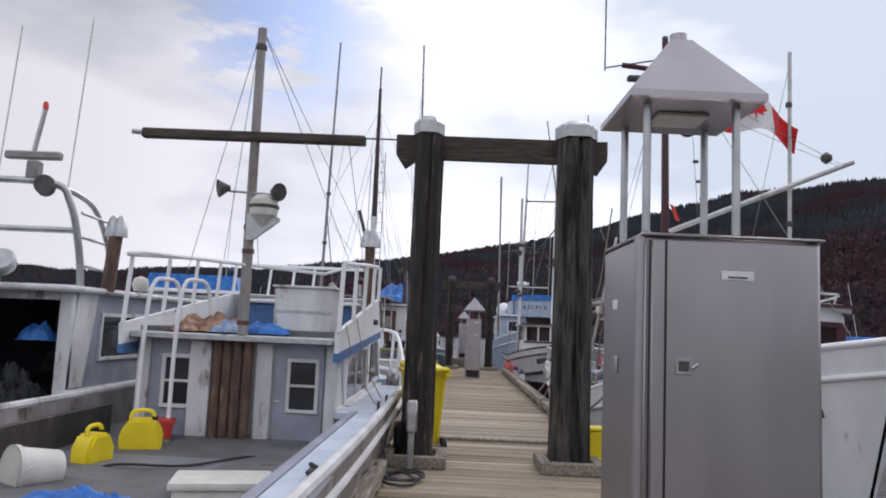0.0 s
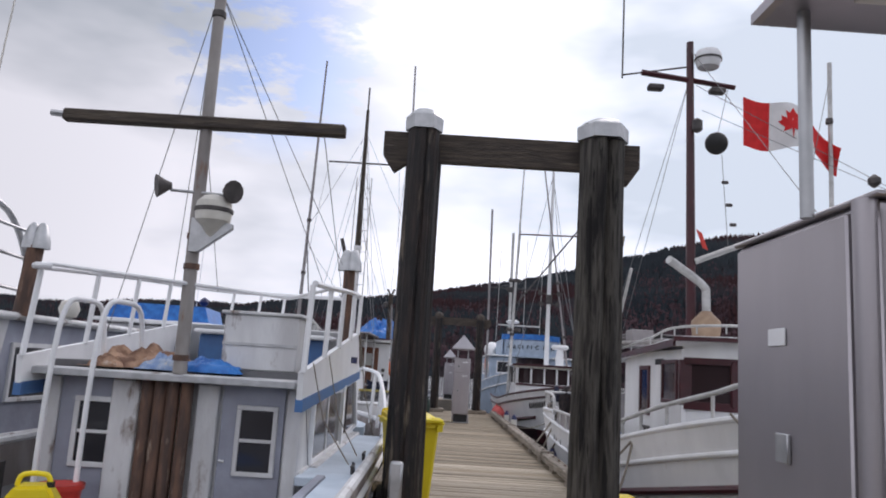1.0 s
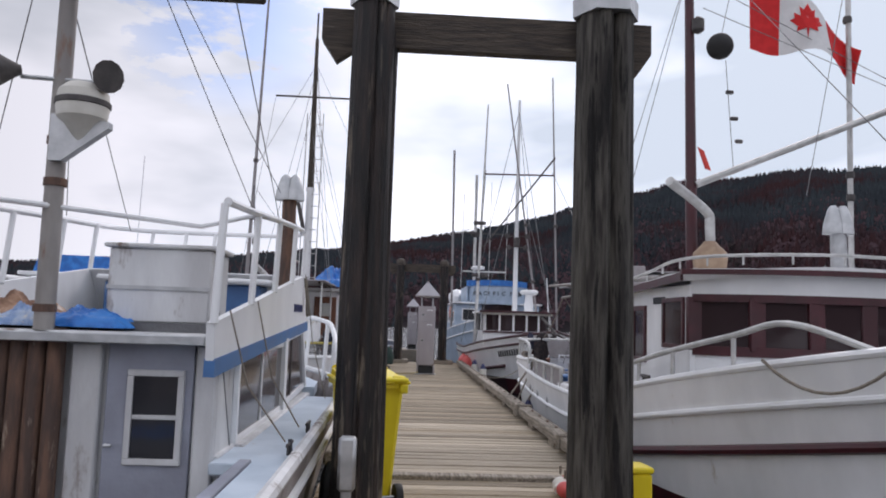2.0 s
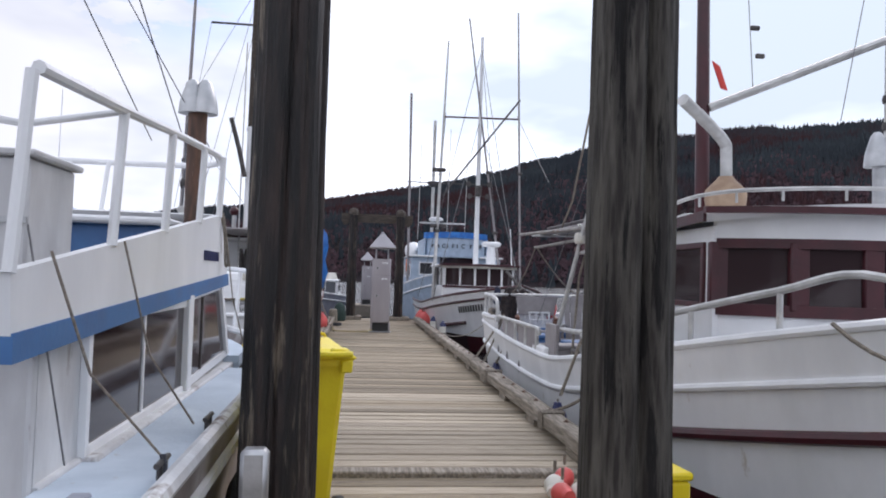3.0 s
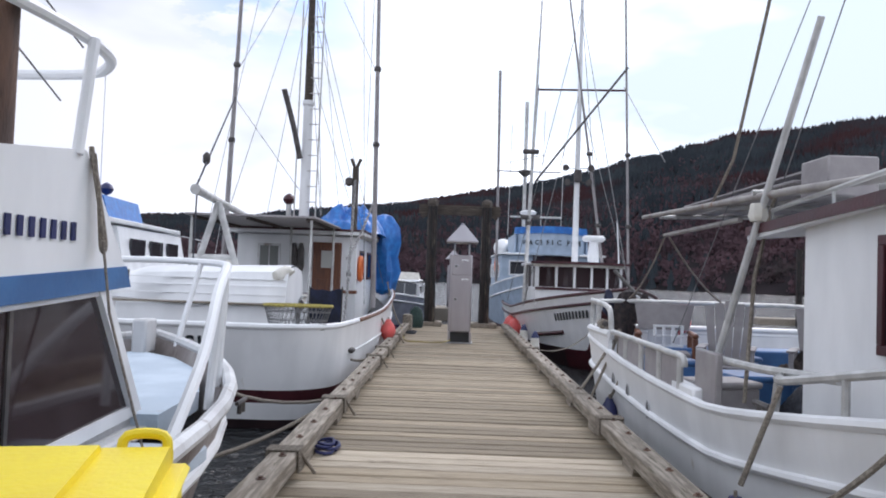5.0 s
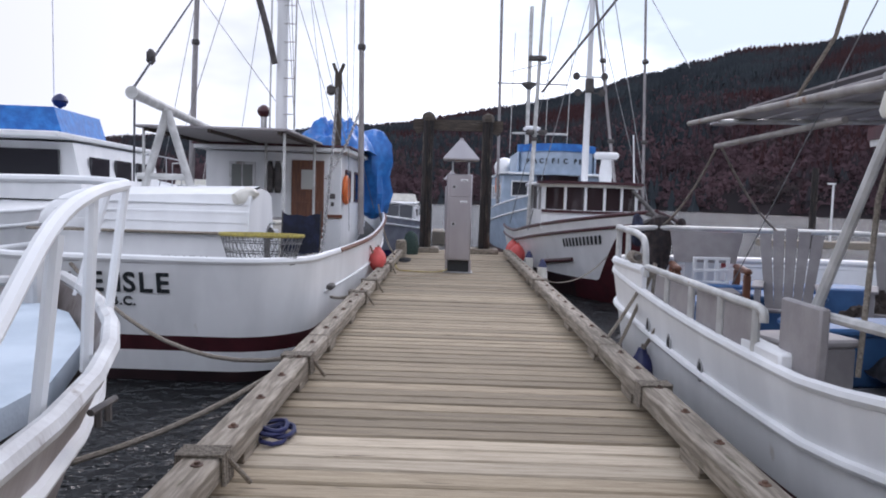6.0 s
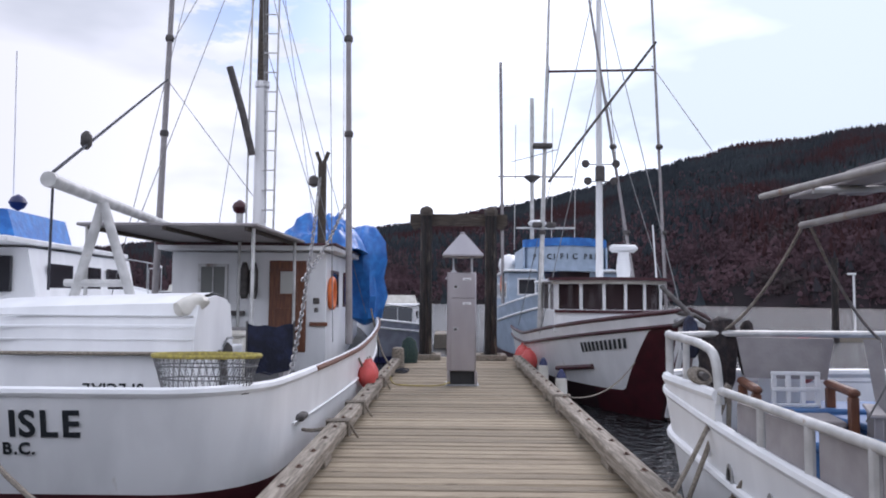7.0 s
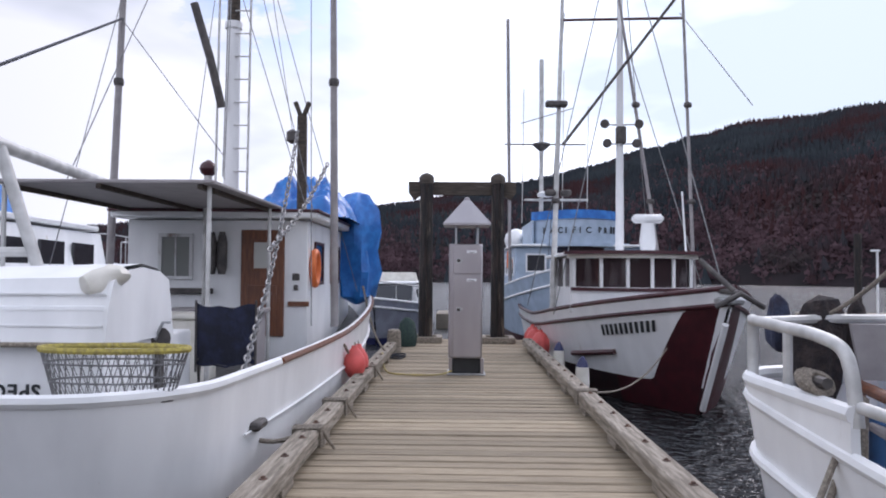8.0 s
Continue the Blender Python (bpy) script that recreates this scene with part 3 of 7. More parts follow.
def kiosk(x, y, rz, w=0.5, d=0.46, label="grey metal dock power pedestal with a small pyramid roof", e=0.36, zr=2.27, ox=0.0, one_door=False, rh=0.41, oy=0.0, h=1.99):
    k = thing("power_kiosk", label, "power kiosk", (x, y, 0), rz, group="dock power kiosks")
    part("base_plate", boxes((-w / 2 - 0.05, w / 2 + 0.05, -d / 2 - 0.05, d / 2 + 0.05, 0.0, 0.02), bevel=0.004), GALV, k)
    part("plinth", boxes((-w / 2 + 0.02, w / 2 - 0.02, -d / 2 + 0.06, d / 2 - 0.02, 0.02, 0.25)), BLACK, k, "dark open cable recess")
    for sx in (-1, 1):
        part("foot", boxes((sx * w / 2 - 0.025, sx * w / 2 + 0.025, -d / 2, -d / 2 + 0.05, 0.02, 0.25), bevel=0.004), STAIN, k)
    body = part("cabinet", boxes((-w / 2, w / 2, -d / 2, d / 2, 0.25, h), bevel=0.012), STAIN, k)
    for z0, z1 in (((0.27, h - 0.015),) if one_door else ((0.27, 1.52), (1.535, h - 0.015))):
        dr = part("door", boxes((-w / 2 + 0.035, w / 2 - 0.02, -d / 2 - 0.018, -d / 2 + 0.004, z0, z1), bevel=0.006), STAIN, body, "flat grey sheet-metal door")
    sd = part("side_door", boxes((-w / 2 - 0.018, -w / 2 + 0.004, -d / 2 + 0.09, d / 2 - 0.03, 0.27, h - 0.02), bevel=0.006), STAIN, body)
    part("corner_post", tubes([[(-w / 2 - 0.006, -d / 2 + 0.03, 0.26), (-w / 2 - 0.006, -d / 2 + 0.03, h)]], 0.03, 10), STAIN, body)
    if one_door:
        for x0, x1 in ((-w / 2 + 0.02, -w / 2 + 0.028), (-w / 2 + 0.094, -w / 2 + 0.104)):
            part("seam", boxes((x0, x1, -d / 2 - 0.021, -d / 2 - 0.0185, 0.27, h - 0.02)), BLACK, body, "dark seam beside the door")
        part("drip_edge", boxes((-w / 2 - 0.012, w / 2 + 0.012, -d / 2 - 0.024, d / 2 + 0.012, h, h + 0.014), bevel=0.005), STAIN, body)
    for z in ((1.88,) if one_door else (1.42, 1.85)):
        u = -0.06 if one_door else 0.0
        n = part("name_plate", boxes((u, u + 0.15, -d / 2 - 0.024, -d / 2 - 0.019, z, z + 0.042), bevel=0.002), WHITE, body, "small white plate with unreadable writing")
        part("writing_bar", boxes((u + 0.03, u + 0.12, -d / 2 - 0.0265, -d / 2 - 0.0242, z + 0.009, z + 0.017)), LETTER, n)
    part("name_plate", boxes((-w / 2 - 0.024, -w / 2 - 0.019, 0.02, 0.12, 1.74, 1.79), bevel=0.002), WHITE, body)
    for z in ((1.487,) if one_door else (1.74, 0.95)):
        zz = z - 0.045 if z > 1 else z
        v = 0.065 if one_door else 0.0
        l = part("latch", boxes((v - w / 2 + 0.08, v - w / 2 + 0.155, -d / 2 - 0.026, -d / 2 - 0.018, zz, zz + 0.075), bevel=0.003), GALV, body, "recessed metal paddle latch")
        part("paddle", boxes((v - w / 2 + 0.094, v - w / 2 + 0.141, -d / 2 - 0.030, -d / 2 - 0.0265, zz + 0.015, zz + 0.06), bevel=0.002), POLEDK, l)
        part("hasp", tubes([[(v - w / 2 + 0.15, -d / 2 - 0.035, zz + 0.03), (v - w / 2 + 0.18, -d / 2 - 0.04, zz + 0.05)]], 0.009, 6), GALV, l)
    part("latch", boxes((-w / 2 - 0.03, -w / 2 - 0.018, 0.0, 0.07, 1.42, 1.5), bevel=0.003), GALV, body)
    po = 0.2 if one_door else 0.165
    for sx in (-po, po):
        for sy in (-po, po):
            part("roof_post", tubes([[(ox + sx, oy + sy, h - 0.005), (ox + sx, oy + sy, zr + 0.02)]], 0.018, 10), GALV, k)
    bm = bmesh.new()
    rings = []
    for hw, z in ((e - 0.02, zr), (e, zr + 0.005), (e, zr + 0.035), (0.05, zr + rh), (0.045, zr + rh)):
        rings.append([bm.verts.new((ox + sx * hw, oy + sy * hw, z)) for sx, sy in ((-1, -1), (1, -1), (1, 1), (-1, 1))])
    for a, b in zip(rings, rings[1:]):
        for j in range(4):
            bm.faces.new((a[j], a[(j + 1) % 4], b[(j + 1) % 4], b[j]))
    bm.faces.new(rings[0][::-1])
    bm.faces.new(rings[-1])
    roof = part("roof", bm, STAIN, k, "pale grey folded pyramid roof", smooth=False)
    part("lamp_panel", boxes((ox - 0.12, ox + 0.12, oy - 0.1, oy + 0.1, zr - 0.02, zr - 0.002), bevel=0.004), CREAM, roof)
    part("finial", lathed([(0.042, zr + rh - 0.01), (0.042, zr + rh + 0.04), (0.03, zr + rh + 0.045)], 10, (ox, oy, 0)), STAIN, roof)
    return k


kiosk(1.262, 3.82, 1.4, 0.825, 0.75, "grey metal dock power pedestal beside the first pile gate", 0.302, 2.65, -0.25, True, 0.37, -0.34, 2.073)
kiosk(0.64, 25.68, 0, 0.48, 0.46, "grey metal dock power pedestal standing mid-dock")
kiosk(0.5, 44.0, 0, 0.48, 0.46, "distant grey metal power pedestal on a further float")
far_float = single("far_float", boxes((-0.3, 1.3, 43.2, 46, -0.75, -0.02), bevel=0.03), RAILWOOD, "small grey timber float across the open water", "dock", kind="structure")


def wheelie_bin(x, y, rz):
    b = thing("wheelie_bin", "bright yellow plastic wheeled bin with its lid shut", "bin", (x, y, 0), rz)
    bm = bmesh.new()
    rows = []
    for hw, y0, y1, z in ((0.20, -0.22, 0.2, 0.06), (0.225, -0.25, 0.25, 0.5), (0.255, -0.29, 0.3, 0.97), (0.29, -0.33, 0.34, 0.975), (0.29, -0.33, 0.34, 1.01)):
        c = 0.03
        rows.append([(-hw + c, y0, z), (hw - c, y0, z), (hw, y0 + c, z), (hw, y1 - c, z), (hw - c, y1, z), (-hw + c, y1, z), (-hw, y1 - c, z), (-hw, y0 + c, z), (-hw + c, y0, z)])
    grid(bm, rows)
    bmesh.ops.remove_doubles(bm, verts=bm.verts, dist=0.0005)
    bmesh.ops.holes_fill(bm, edges=bm.edges)
    part("body", bm, YELLOW, b)
    bm = boxes((-0.3, 0.3, -0.36, 0.36, 1.012, 1.035), bevel=0.01)
    prism(bm, [(-0.36, 1.03), (0.26, 1.03), (0.2, 1.06), (-0.3, 1.085), (-0.36, 1.06)], "x", -0.26, 0.26)
    prism(bm, [(-0.3, 1.07), (0.1, 1.05), (0.06, 1.085), (-0.26, 1.1)], "x", -0.12, 0.24)
    lid = part("lid", bm, YELLOW, b, "ridged yellow plastic lid", smooth=False)
    for sx in (-0.2, 0.2):
        part("lid_handle", tube(bmesh.new(), curve_pts([(sx - 0.05, -0.33, 1.05), (sx - 0.04, -0.34, 1.1), (sx + 0.04, -0.34, 1.1), (sx + 0.05, -0.33, 1.05)], 4), 0.012, 8), YELLOW, lid)
    for sx in (-0.24, -0.05, 0.12, 0.26):
        part("rim_bracket", boxes((sx - 0.035, sx + 0.035, 0.33, 0.37, 0.94, 1.012), bevel=0.008), YELLOW, b)
    for sx in (-0.22, 0.0, 0.22):
        part("lid_rib", boxes((sx - 0.012, sx + 0.012, -0.375, -0.36, 0.9, 0.99), bevel=0.004), YELLOW, b)
    for sx in (-0.2, 0.2):
        part("hinge", boxes((sx - 0.05, sx + 0.05, 0.3, 0.4, 1.02, 1.08), bevel=0.012), YELLOW, b)
    part("handle", tubes([[(-0.26, 0.41, 1.05), (0.26, 0.41, 1.05)]], 0.018, 8), YELLOW, b)
    for sx in (-1, 1):
        w = part("wheel", lathed([(0.03, -0.03), (0.1, -0.03), (0.105, -0.02), (0.105, 0.02), (0.1, 0.03), (0.03, 0.03)], 18, m=pose(sx * 0.25, 0.24, 0.105, 0, 90, 0)), BLACK, b, "black rubber wheel")
    part("axle", tubes([[(-0.24, 0.24, 0.105), (0.24, 0.24, 0.105)]], 0.012, 8), GALV, b)
    return b


wheelie_bin(-0.4, 10.0, 193).scale = (1.0, 1.08, 1.03)
yb = thing("battery_box", "small yellow plastic box by the pile collar", "box", (1.78, 9.5, 0), 5)
part("case", boxes((-0.13, 0.13, -0.13, 0.13, 0, 0.42), bevel=0.02), YELLOW, yb)
part("lid", boxes((-0.14, 0.14, -0.14, 0.14, 0.42, 0.47), bevel=0.015), YELLOW, yb)

# shore-power post, hose and floats beside the gate
sp = thing("shore_power_post", "short grey power post tied to the pile", "power post", (-0.45, 8.6, 0))
part("post", boxes((-0.035, 0.035, -0.03, 0.03, 0, 0.75), bevel=0.006), GALV, sp)
part("socket_box", boxes((-0.06, 0.06, -0.06, 0.04, 0.42, 0.78), bevel=0.02), GALV, sp)
rngc = random.Random(2)
for i, (cx, cy, n, r0, m_, lab) in enumerate(((-0.55, 8.0, 3, 0.3, ROPEDK, "black cable loosely coiled on the planks"), (-0.62, 15.0, 4, 0.13, NAVY, "blue rope coiled on the planks"), (-0.62, 27.6, 3, 0.2, ROPEDK, "dark hose coiled by the dock edge"))):
    pts = []
    for k in range(n * 14):
        a = k / 14 * 2 * math.pi
        rr = r0 * (0.75 + 0.25 * math.sin(k * 0.7)) + 0.02 * math.sin(a * 1.7)
        pts.append((rr * math.cos(a), rr * math.sin(a) * 1.2, 0.015 + 0.02 * k / 14 + 0.012 * math.sin(k * 0.9)))
    single("rope_coil", tube(bmesh.new(), pts, 0.014, 6), m_, lab, "rope", (cx, cy, 0))


def float_buoy(x, y, z, r, mat_, label, tilt=0.0, long=1.35):
    prof = [(0.02, -r * long), (r * 0.55, -r * long * 0.85), (r * 0.9, -r * 0.55), (r, 0), (r * 0.9, r * 0.55), (r * 0.55, r * long * 0.85), (0.05, r * long), (0.04, r * long + 0.04)]
    b = thing("buoy", label, "buoy", (x, y, z))
    part("float", lathed(prof, 16, m=pose(0, 0, 0, tilt, tilt * 0.6, 0)), mat_, b)
    part("eye", tubes([[(0, 0, r * long), (0.0, 0, r * long + 0.08)]], 0.012, 6), ROPE, b)
    return b


for i in range(5):
    float_buoy(1.42 + 0.13 * (i % 3), 10.3 + 0.2 * (i // 2), 0.085, 0.075, CREAM if i % 2 else PINKRED, "small faded net float lying on the dock", 80 + 10 * i, 1.3)
for x, y, z, r in ((-0.86, 24.0, 0.33, 0.15), (-0.88, 24.5, 0.3, 0.15)):
    float_buoy(x, y, z, r, PINKRED, "red fender buoy hanging beside the hull")
for x, y in ((2.18, 30.2), (2.22, 31.0), (2.2, 29.3)):
    float_buoy(x, y, 0.1, 0.2, PINKRED, "red fender buoy between hull and dock")
for x, y in ((2.22, 24.4), (2.2, 26.6)):
    f = thing("fender", "cream cylindrical fender with a blue top", "fender", (x, y, 0.05))
    part("body", lathed([(0.02, -0.32), (0.09, -0.28), (0.1, 0), (0.09, 0.22)], 14), CREAM, f)
    part("top", lathed([(0.09, 0.22), (0.06, 0.3), (0.02, 0.36)], 14), NAVY, f, "dark blue moulded end")
for x, y, z in ((2.27, 13.5, -0.02), (2.33, 17.55, -0.05)):
    float_buoy(x, y, z, 0.115, NAVY, "navy blue fender hanging on a lanyard")
# mooring stump and net at the dock end
single("mooring_post", lathed([(0.14, -0.9), (0.135, 0.3), (0.125, 0.42), (0.08, 0.45)], 14), RAILWOOD, "grey round timber mooring post", "post", (-0.72, 28.6, 0))
bm = lathed([(0.2, 0.0), (0.22, 0.2), (0.16, 0.5), (0.05, 0.6)], 12)
for v in bm.verts:
    v.co += Vector((noise.noise(v.co * 6), noise.noise(v.co * 6 + Vector((5, 0, 0))), 0)) * 0.06
single("net_bundle", bm, mat("green_net", (0.05, 0.09, 0.07), (0.03, 0.05, 0.05), 0.9, scale=30, bump=0.8, bscale=60), "bundle of dark green fishing net", "net", (-0.55, 29.9, 0))
line_pts = curve_pts([(0.42, 25.45, 0.06), (0.2, 25.3, 0.02), (-0.3, 25.35, 0.015), (-0.6, 25.7, 0.02), (-0.72, 26.3, 0.23)], 6)
single("extension_lead", tube(bmesh.new(), line_pts, 0.012, 6), mat("yellow_cord", (0.5, 0.4, 0.12), (0.35, 0.28, 0.1), 0.6), "yellow power cord running from the pedestal to the rail", "cord")


# ---- boats: common pieces ----
def boat(name, label, at, rz, h, top=WHITE, low=BLACKHULL, stripes=(), deck_mat=DECKGREY, deck_drop=0.3, rub=0.0, cap=0.035, cap_mat=WHITE, low_z=0.12, rub_mat=WHITE):
    """A hull with its skin in painted bands, bulwark, deck, cap rail and rubbing strake. stripes: (from, to, material, name)."""
    b = thing(name, label, "boat", at, rz)
    part("bottom", h.band(-0.5, low_z), low, b, "dark antifouled bottom")
    z = low_z
    for lo, hi, m_, nm in stripes:
        if lo > z + 0.01:
            part("hull_side", h.band(z, lo), top, b)
        part(nm, h.band(lo, hi), m_, b)
        z = hi
    part("hull_side", h.band(z, lambda s: h.sheer(s), steps=5), top, b)
    part("bulwark", h.band(lambda s: h.sheer(s) - deck_drop, lambda s: h.sheer(s), out=-0.05), top, b)
    part("deck", h.deck(deck_drop), deck_mat, b)
    part("cap_rail", h.rail(0.0, cap, out=-0.02), cap_mat, b)
    if rub:
        part("rub_rail", h.rail(rub, 0.035, out=0.01), rub_mat, b)
    return b


def window(parent, plane, u0, u1, v0, v1, w, frame_mat, thick=0.035, bar=0.0, pane=None, split=""):
    """A framed pane on a wall: plane is ("y", y, side) or ("x", x, side); u runs along the wall, v is height."""
    ax, at, side = plane
    d = 0.02 * side

    def bx(a0, a1, z0, z1, o0, o1):
        lo, hi = sorted((at + o0, at + o1))
        return (a0, a1, lo, hi, z0, z1) if ax == "y" else (lo, hi, a0, a1, z0, z1)
    rows = [bx(u0, u1, v0, v0 + thick, -d, d * 1.5), bx(u0, u1, v1 - thick, v1, -d, d * 1.5), bx(u0, u0 + thick, v0 + thick, v1 - thick, -d, d * 1.5), bx(u1 - thick, u1, v0 + thick, v1 - thick, -d, d * 1.5)]
    if split == "h":
        rows.append(bx(u0 + thick, u1 - thick, (v0 + v1) / 2 - 0.015, (v0 + v1) / 2 + 0.015, -d, d * 1.3))
    if split == "v":
        rows.append(bx((u0 + u1) / 2 - 0.012, (u0 + u1) / 2 + 0.012, v0 + thick, v1 - thick, -d, d * 1.3))
    f = put("window", boxes(*rows, bevel=0.004), frame_mat, parent)
    put("pane", boxes(bx(u0 + thick * 0.6, u1 - thick * 0.6, v0 + thick * 0.6, v1 - thick * 0.6, d * 0.2, d * 0.7)), pane or GLASS, f, "dark reflecting glass")
    return f


def heap(name, material, label, category, at, size, seed, k=0.35, parent=None):
    """A crumpled mound of cloth or sheet."""
    rows = []
    n = 38
    for i in range(n + 1):
        row = []
        for j in range(n + 1):
            u, v = i / n * 2 - 1, j / n * 2 - 1
            r = min(1.0, max(abs(u), abs(v)) ** 2 * 0.5 + (u * u + v * v) * 0.5)
            z = max(0.0, 1 - r) ** 0.6
            p = Vector((u * 2.2 + seed, v * 2.2, seed * 1.7))
            z = z * (0.75 + k * noise.noise(p * 1.3)) + (0.3 * abs(noise.noise(p * 2.7)) + 0.16 * abs(noise.noise(p * 6)) + 0.07 * noise.noise(p * 13) - 0.1) * (1 - r * 0.7)
            row.append((u * size[0] / 2 * (1 + 0.08 * noise.noise(p * 2)), v * size[1] / 2 * (1 + 0.1 * noise.noise(p * 2 + Vector((9, 0, 0)))), max(0.0, z) * size[2]))
        rows.append(row)
    bm = grid(bmesh.new(), rows)
    ob = single(name, bm, material, label, category, at)
    return ob


def line(name, pts, r, material, label, category="rope", n=6):
    P = [Vector(p) for p in pts]
    base = P[0].copy()
    return single(name, tube(bmesh.new(), [p - base for p in P], r, n), material, label, category, base)


def bars(parent, plane_m, widths, h, material, gap=0.02, name="writing_bar"):
    """Plain bars in place of writing, along x on a plane."""
    x = 0.0
    for w in widths:
        ob = put(name, boxes((x, x + w, -0.004, 0.004, 0, h)), material, parent, m=plane_m)
        x += w + gap


def floodlight(parent, at, aim_x, s=1.0, material=GALV):
    f = put("floodlight", lathed([(0.03 * s, 0), (0.05 * s, 0.04 * s), (0.1 * s, 0.12 * s), (0.105 * s, 0.13 * s)], 12, m=Matrix.Translation(at) @ pose(0, 0, 0, 100, 0, aim_x)), POLEDK, parent, "small dark deck floodlight")
    return f


# ---- old grey and white boat, bow away ----
hb = Hull(14.8, 3.46, 1.3, 1.45, 1.25, full=0.7, power=2.3, rake=0.9, stern_width=0.88, stern_round=0.03, flare=0.3)
B = boat("fishing_boat", "shabby white and grey wooden boat with a flybridge", (-2.45, 1.2, WL), 0, hb, DIRTYSHADEHULL, BLACKHULL, [], DECKGREY, 0.45, rub=0.22, cap=0.045, cap_mat=WORN)
put("side_deck", boxes((-1.3, -0.78, 8.3, 12.4, 0.56, 0.64), bevel=0.01), DECKBLUE, B, "pale blue painted side deck")
put("side_deck", boxes((-1.02, -0.76, 2.0, 8.3, 0.6, 0.67), bevel=0.01), DECKBLUE, B)
put("foredeck", prism(bmesh.new(), [(-3.6, 12.7), (-1.15, 12.7), (-1.2, 13.5), (-1.5, 14.4), (-2.0, 15.2), (-2.45, 15.6), (-2.9, 15.2), (-3.4, 14.4)], "z", 0.6, 0.72), DECKBLUE, B, "pale blue painted foredeck")
# house: walls and roof
house = put("house", boxes((-3.55, -1.27, 8.44, 12.75, 0.12, 0.66), bevel=0.01), WORN, B, "peeling white painted deckhouse")
put("house_top", prism(bmesh.new(), [(8.44, 0.655), (12.74, 0.655), (12.22, 1.42), (8.44, 1.38)], "x", -3.5, -1.3), WORN, B, "upper deckhouse with a raked front", smooth=False)
roof = put("roof", boxes((-3.66, -1.32, 8.22, 12.3, 1.385, 1.44), bevel=0.02), WORN, B, "flat roof with a torn weathered edge")
put("roof_trim", boxes((-3.66, -1.34, 8.19, 8.225, 1.37, 1.43), bevel=0.006), GALV, roof)
put("grey_panel", boxes((-3.42, -2.98, 8.405, 8.445, 0.15, 1.36), bevel=0.004), GREYPAINT, B)
for x0, x1 in ((-2.97, -2.72), (-2.22, -2.03), (-3.56, -3.42), (-1.43, -1.3)):
    put("pillar", boxes((x0, x1, 8.37, 8.44, 0.12, 1.36), bevel=0.012), WORN, B, "peeling white corner board")
for i, x in enumerate((-2.64, -2.53, -2.42, -2.30)):
    put("pipe", tubes([[(x, 8.34, 0.12), (x, 8.34, 1.36 + 0.03 * i)]], 0.055, 12), RUST, B, "rust-streaked brown vertical pipe")
door = put("door", boxes((-2.0, -1.45, 8.4, 8.44, 0.14, 1.37), bevel=0.006), GREYPAINT, B, "blue-grey painted wooden door")
window(door, ("y", 8.4, -1), -1.86, -1.5, 0.6, 1.2, 0, WORN, 0.04, split="h")
put("door_handle", tubes([[(-1.97, 8.385, 0.72), (-1.97, 8.36, 0.72), (-1.93, 8.36, 0.72)]], 0.012, 6), GALV, door)
window(B, ("y", 8.405, -1), -3.28, -2.9, 0.6, 1.2, 0, WORN, 0.045, split="h")
# side windows
win = put("side_window", boxes((-1.3, -1.262, 8.93, 10.86, 1.27, 1.33), (-1.3, -1.262, 8.93, 10.86, 0.655, 0.7), (-1.3, -1.262, 8.9, 8.95, 0.655, 1.33), (-1.3, -1.268, 9.83, 9.86, 0.7, 1.27), bevel=0.004), WHITE, B, "white framed pair of saloon windows")
put("pane", boxes((-1.29, -1.28, 8.95, 9.83, 0.7, 1.27)), TINTGLASS, win)
put("pane", boxes((-1.29, -1.28, 9.86, 10.86, 0.7, 1.27)), TINTGLASS, win)
put("pillar", boxes((-1.3, -1.235, 10.86, 11.0, 0.64, 1.36), bevel=0.008), WHITE, B, "broad white post between the windows")
fw = put("raked_window", prism(bmesh.new(), [(11.0, 0.66), (12.7, 0.72), (12.66, 0.78), (11.0, 0.72)], "x", -1.3, -1.262), WHITE, B, "raked side window in a white frame", smooth=False)
put("frame_bar", prism(bmesh.new(), [(12.62, 0.74), (12.72, 0.74), (12.26, 1.42), (12.16, 1.42)], "x", -1.3, -1.25), WHITE, fw, smooth=False)
put("frame_bar", prism(bmesh.new(), [(11.0, 1.31), (12.2, 1.37), (12.2, 1.42), (11.0, 1.36)], "x", -1.3, -1.262), WHITE, fw, smooth=False)
put("pane", prism(bmesh.new(), [(11.0, 0.71), (12.64, 0.77), (12.2, 1.38), (11.0, 1.32)], "x", -1.29, -1.28), TINTGLASS, fw, "dark reflecting glass", smooth=False)
put("frame_bar", boxes((-1.3, -1.27, 11.5, 11.525, 0.72, 1.34)), POLEDK, fw)
put("window_sill", boxes((-1.28, -1.2, 8.9, 12.7, 0.6, 0.66), bevel=0.012), WORN, B)
# flybridge coaming with a blue stripe
for sx, x in ((1, -1.27), (-1, -3.62)):
    bm = prism(bmesh.new(), [(8.05, 1.29), (12.42, 1.51), (11.97, 2.03), (8.02, 1.52)], "x", x - 0.025, x + 0.025)
    put("coaming", bm, WHITE, B, "white flybridge side panel", smooth=False)
    bm = prism(bmesh.new(), [(8.05, 1.19), (12.48, 1.41), (12.42, 1.515), (8.05, 1.3)], "x", x - 0.033, x + 0.033)
    put("stripe", bm, BLUESTRIPE, B, "faded blue painted stripe", smooth=False)
bm = prism(bmesh.new(), [(12.46, 1.4), (12.4, 1.53), (11.93, 2.03), (11.88, 2.02), (12.33, 1.48)], "x", -3.6, -1.3)
put("front_coaming", bm, WHITE, B, smooth=False)
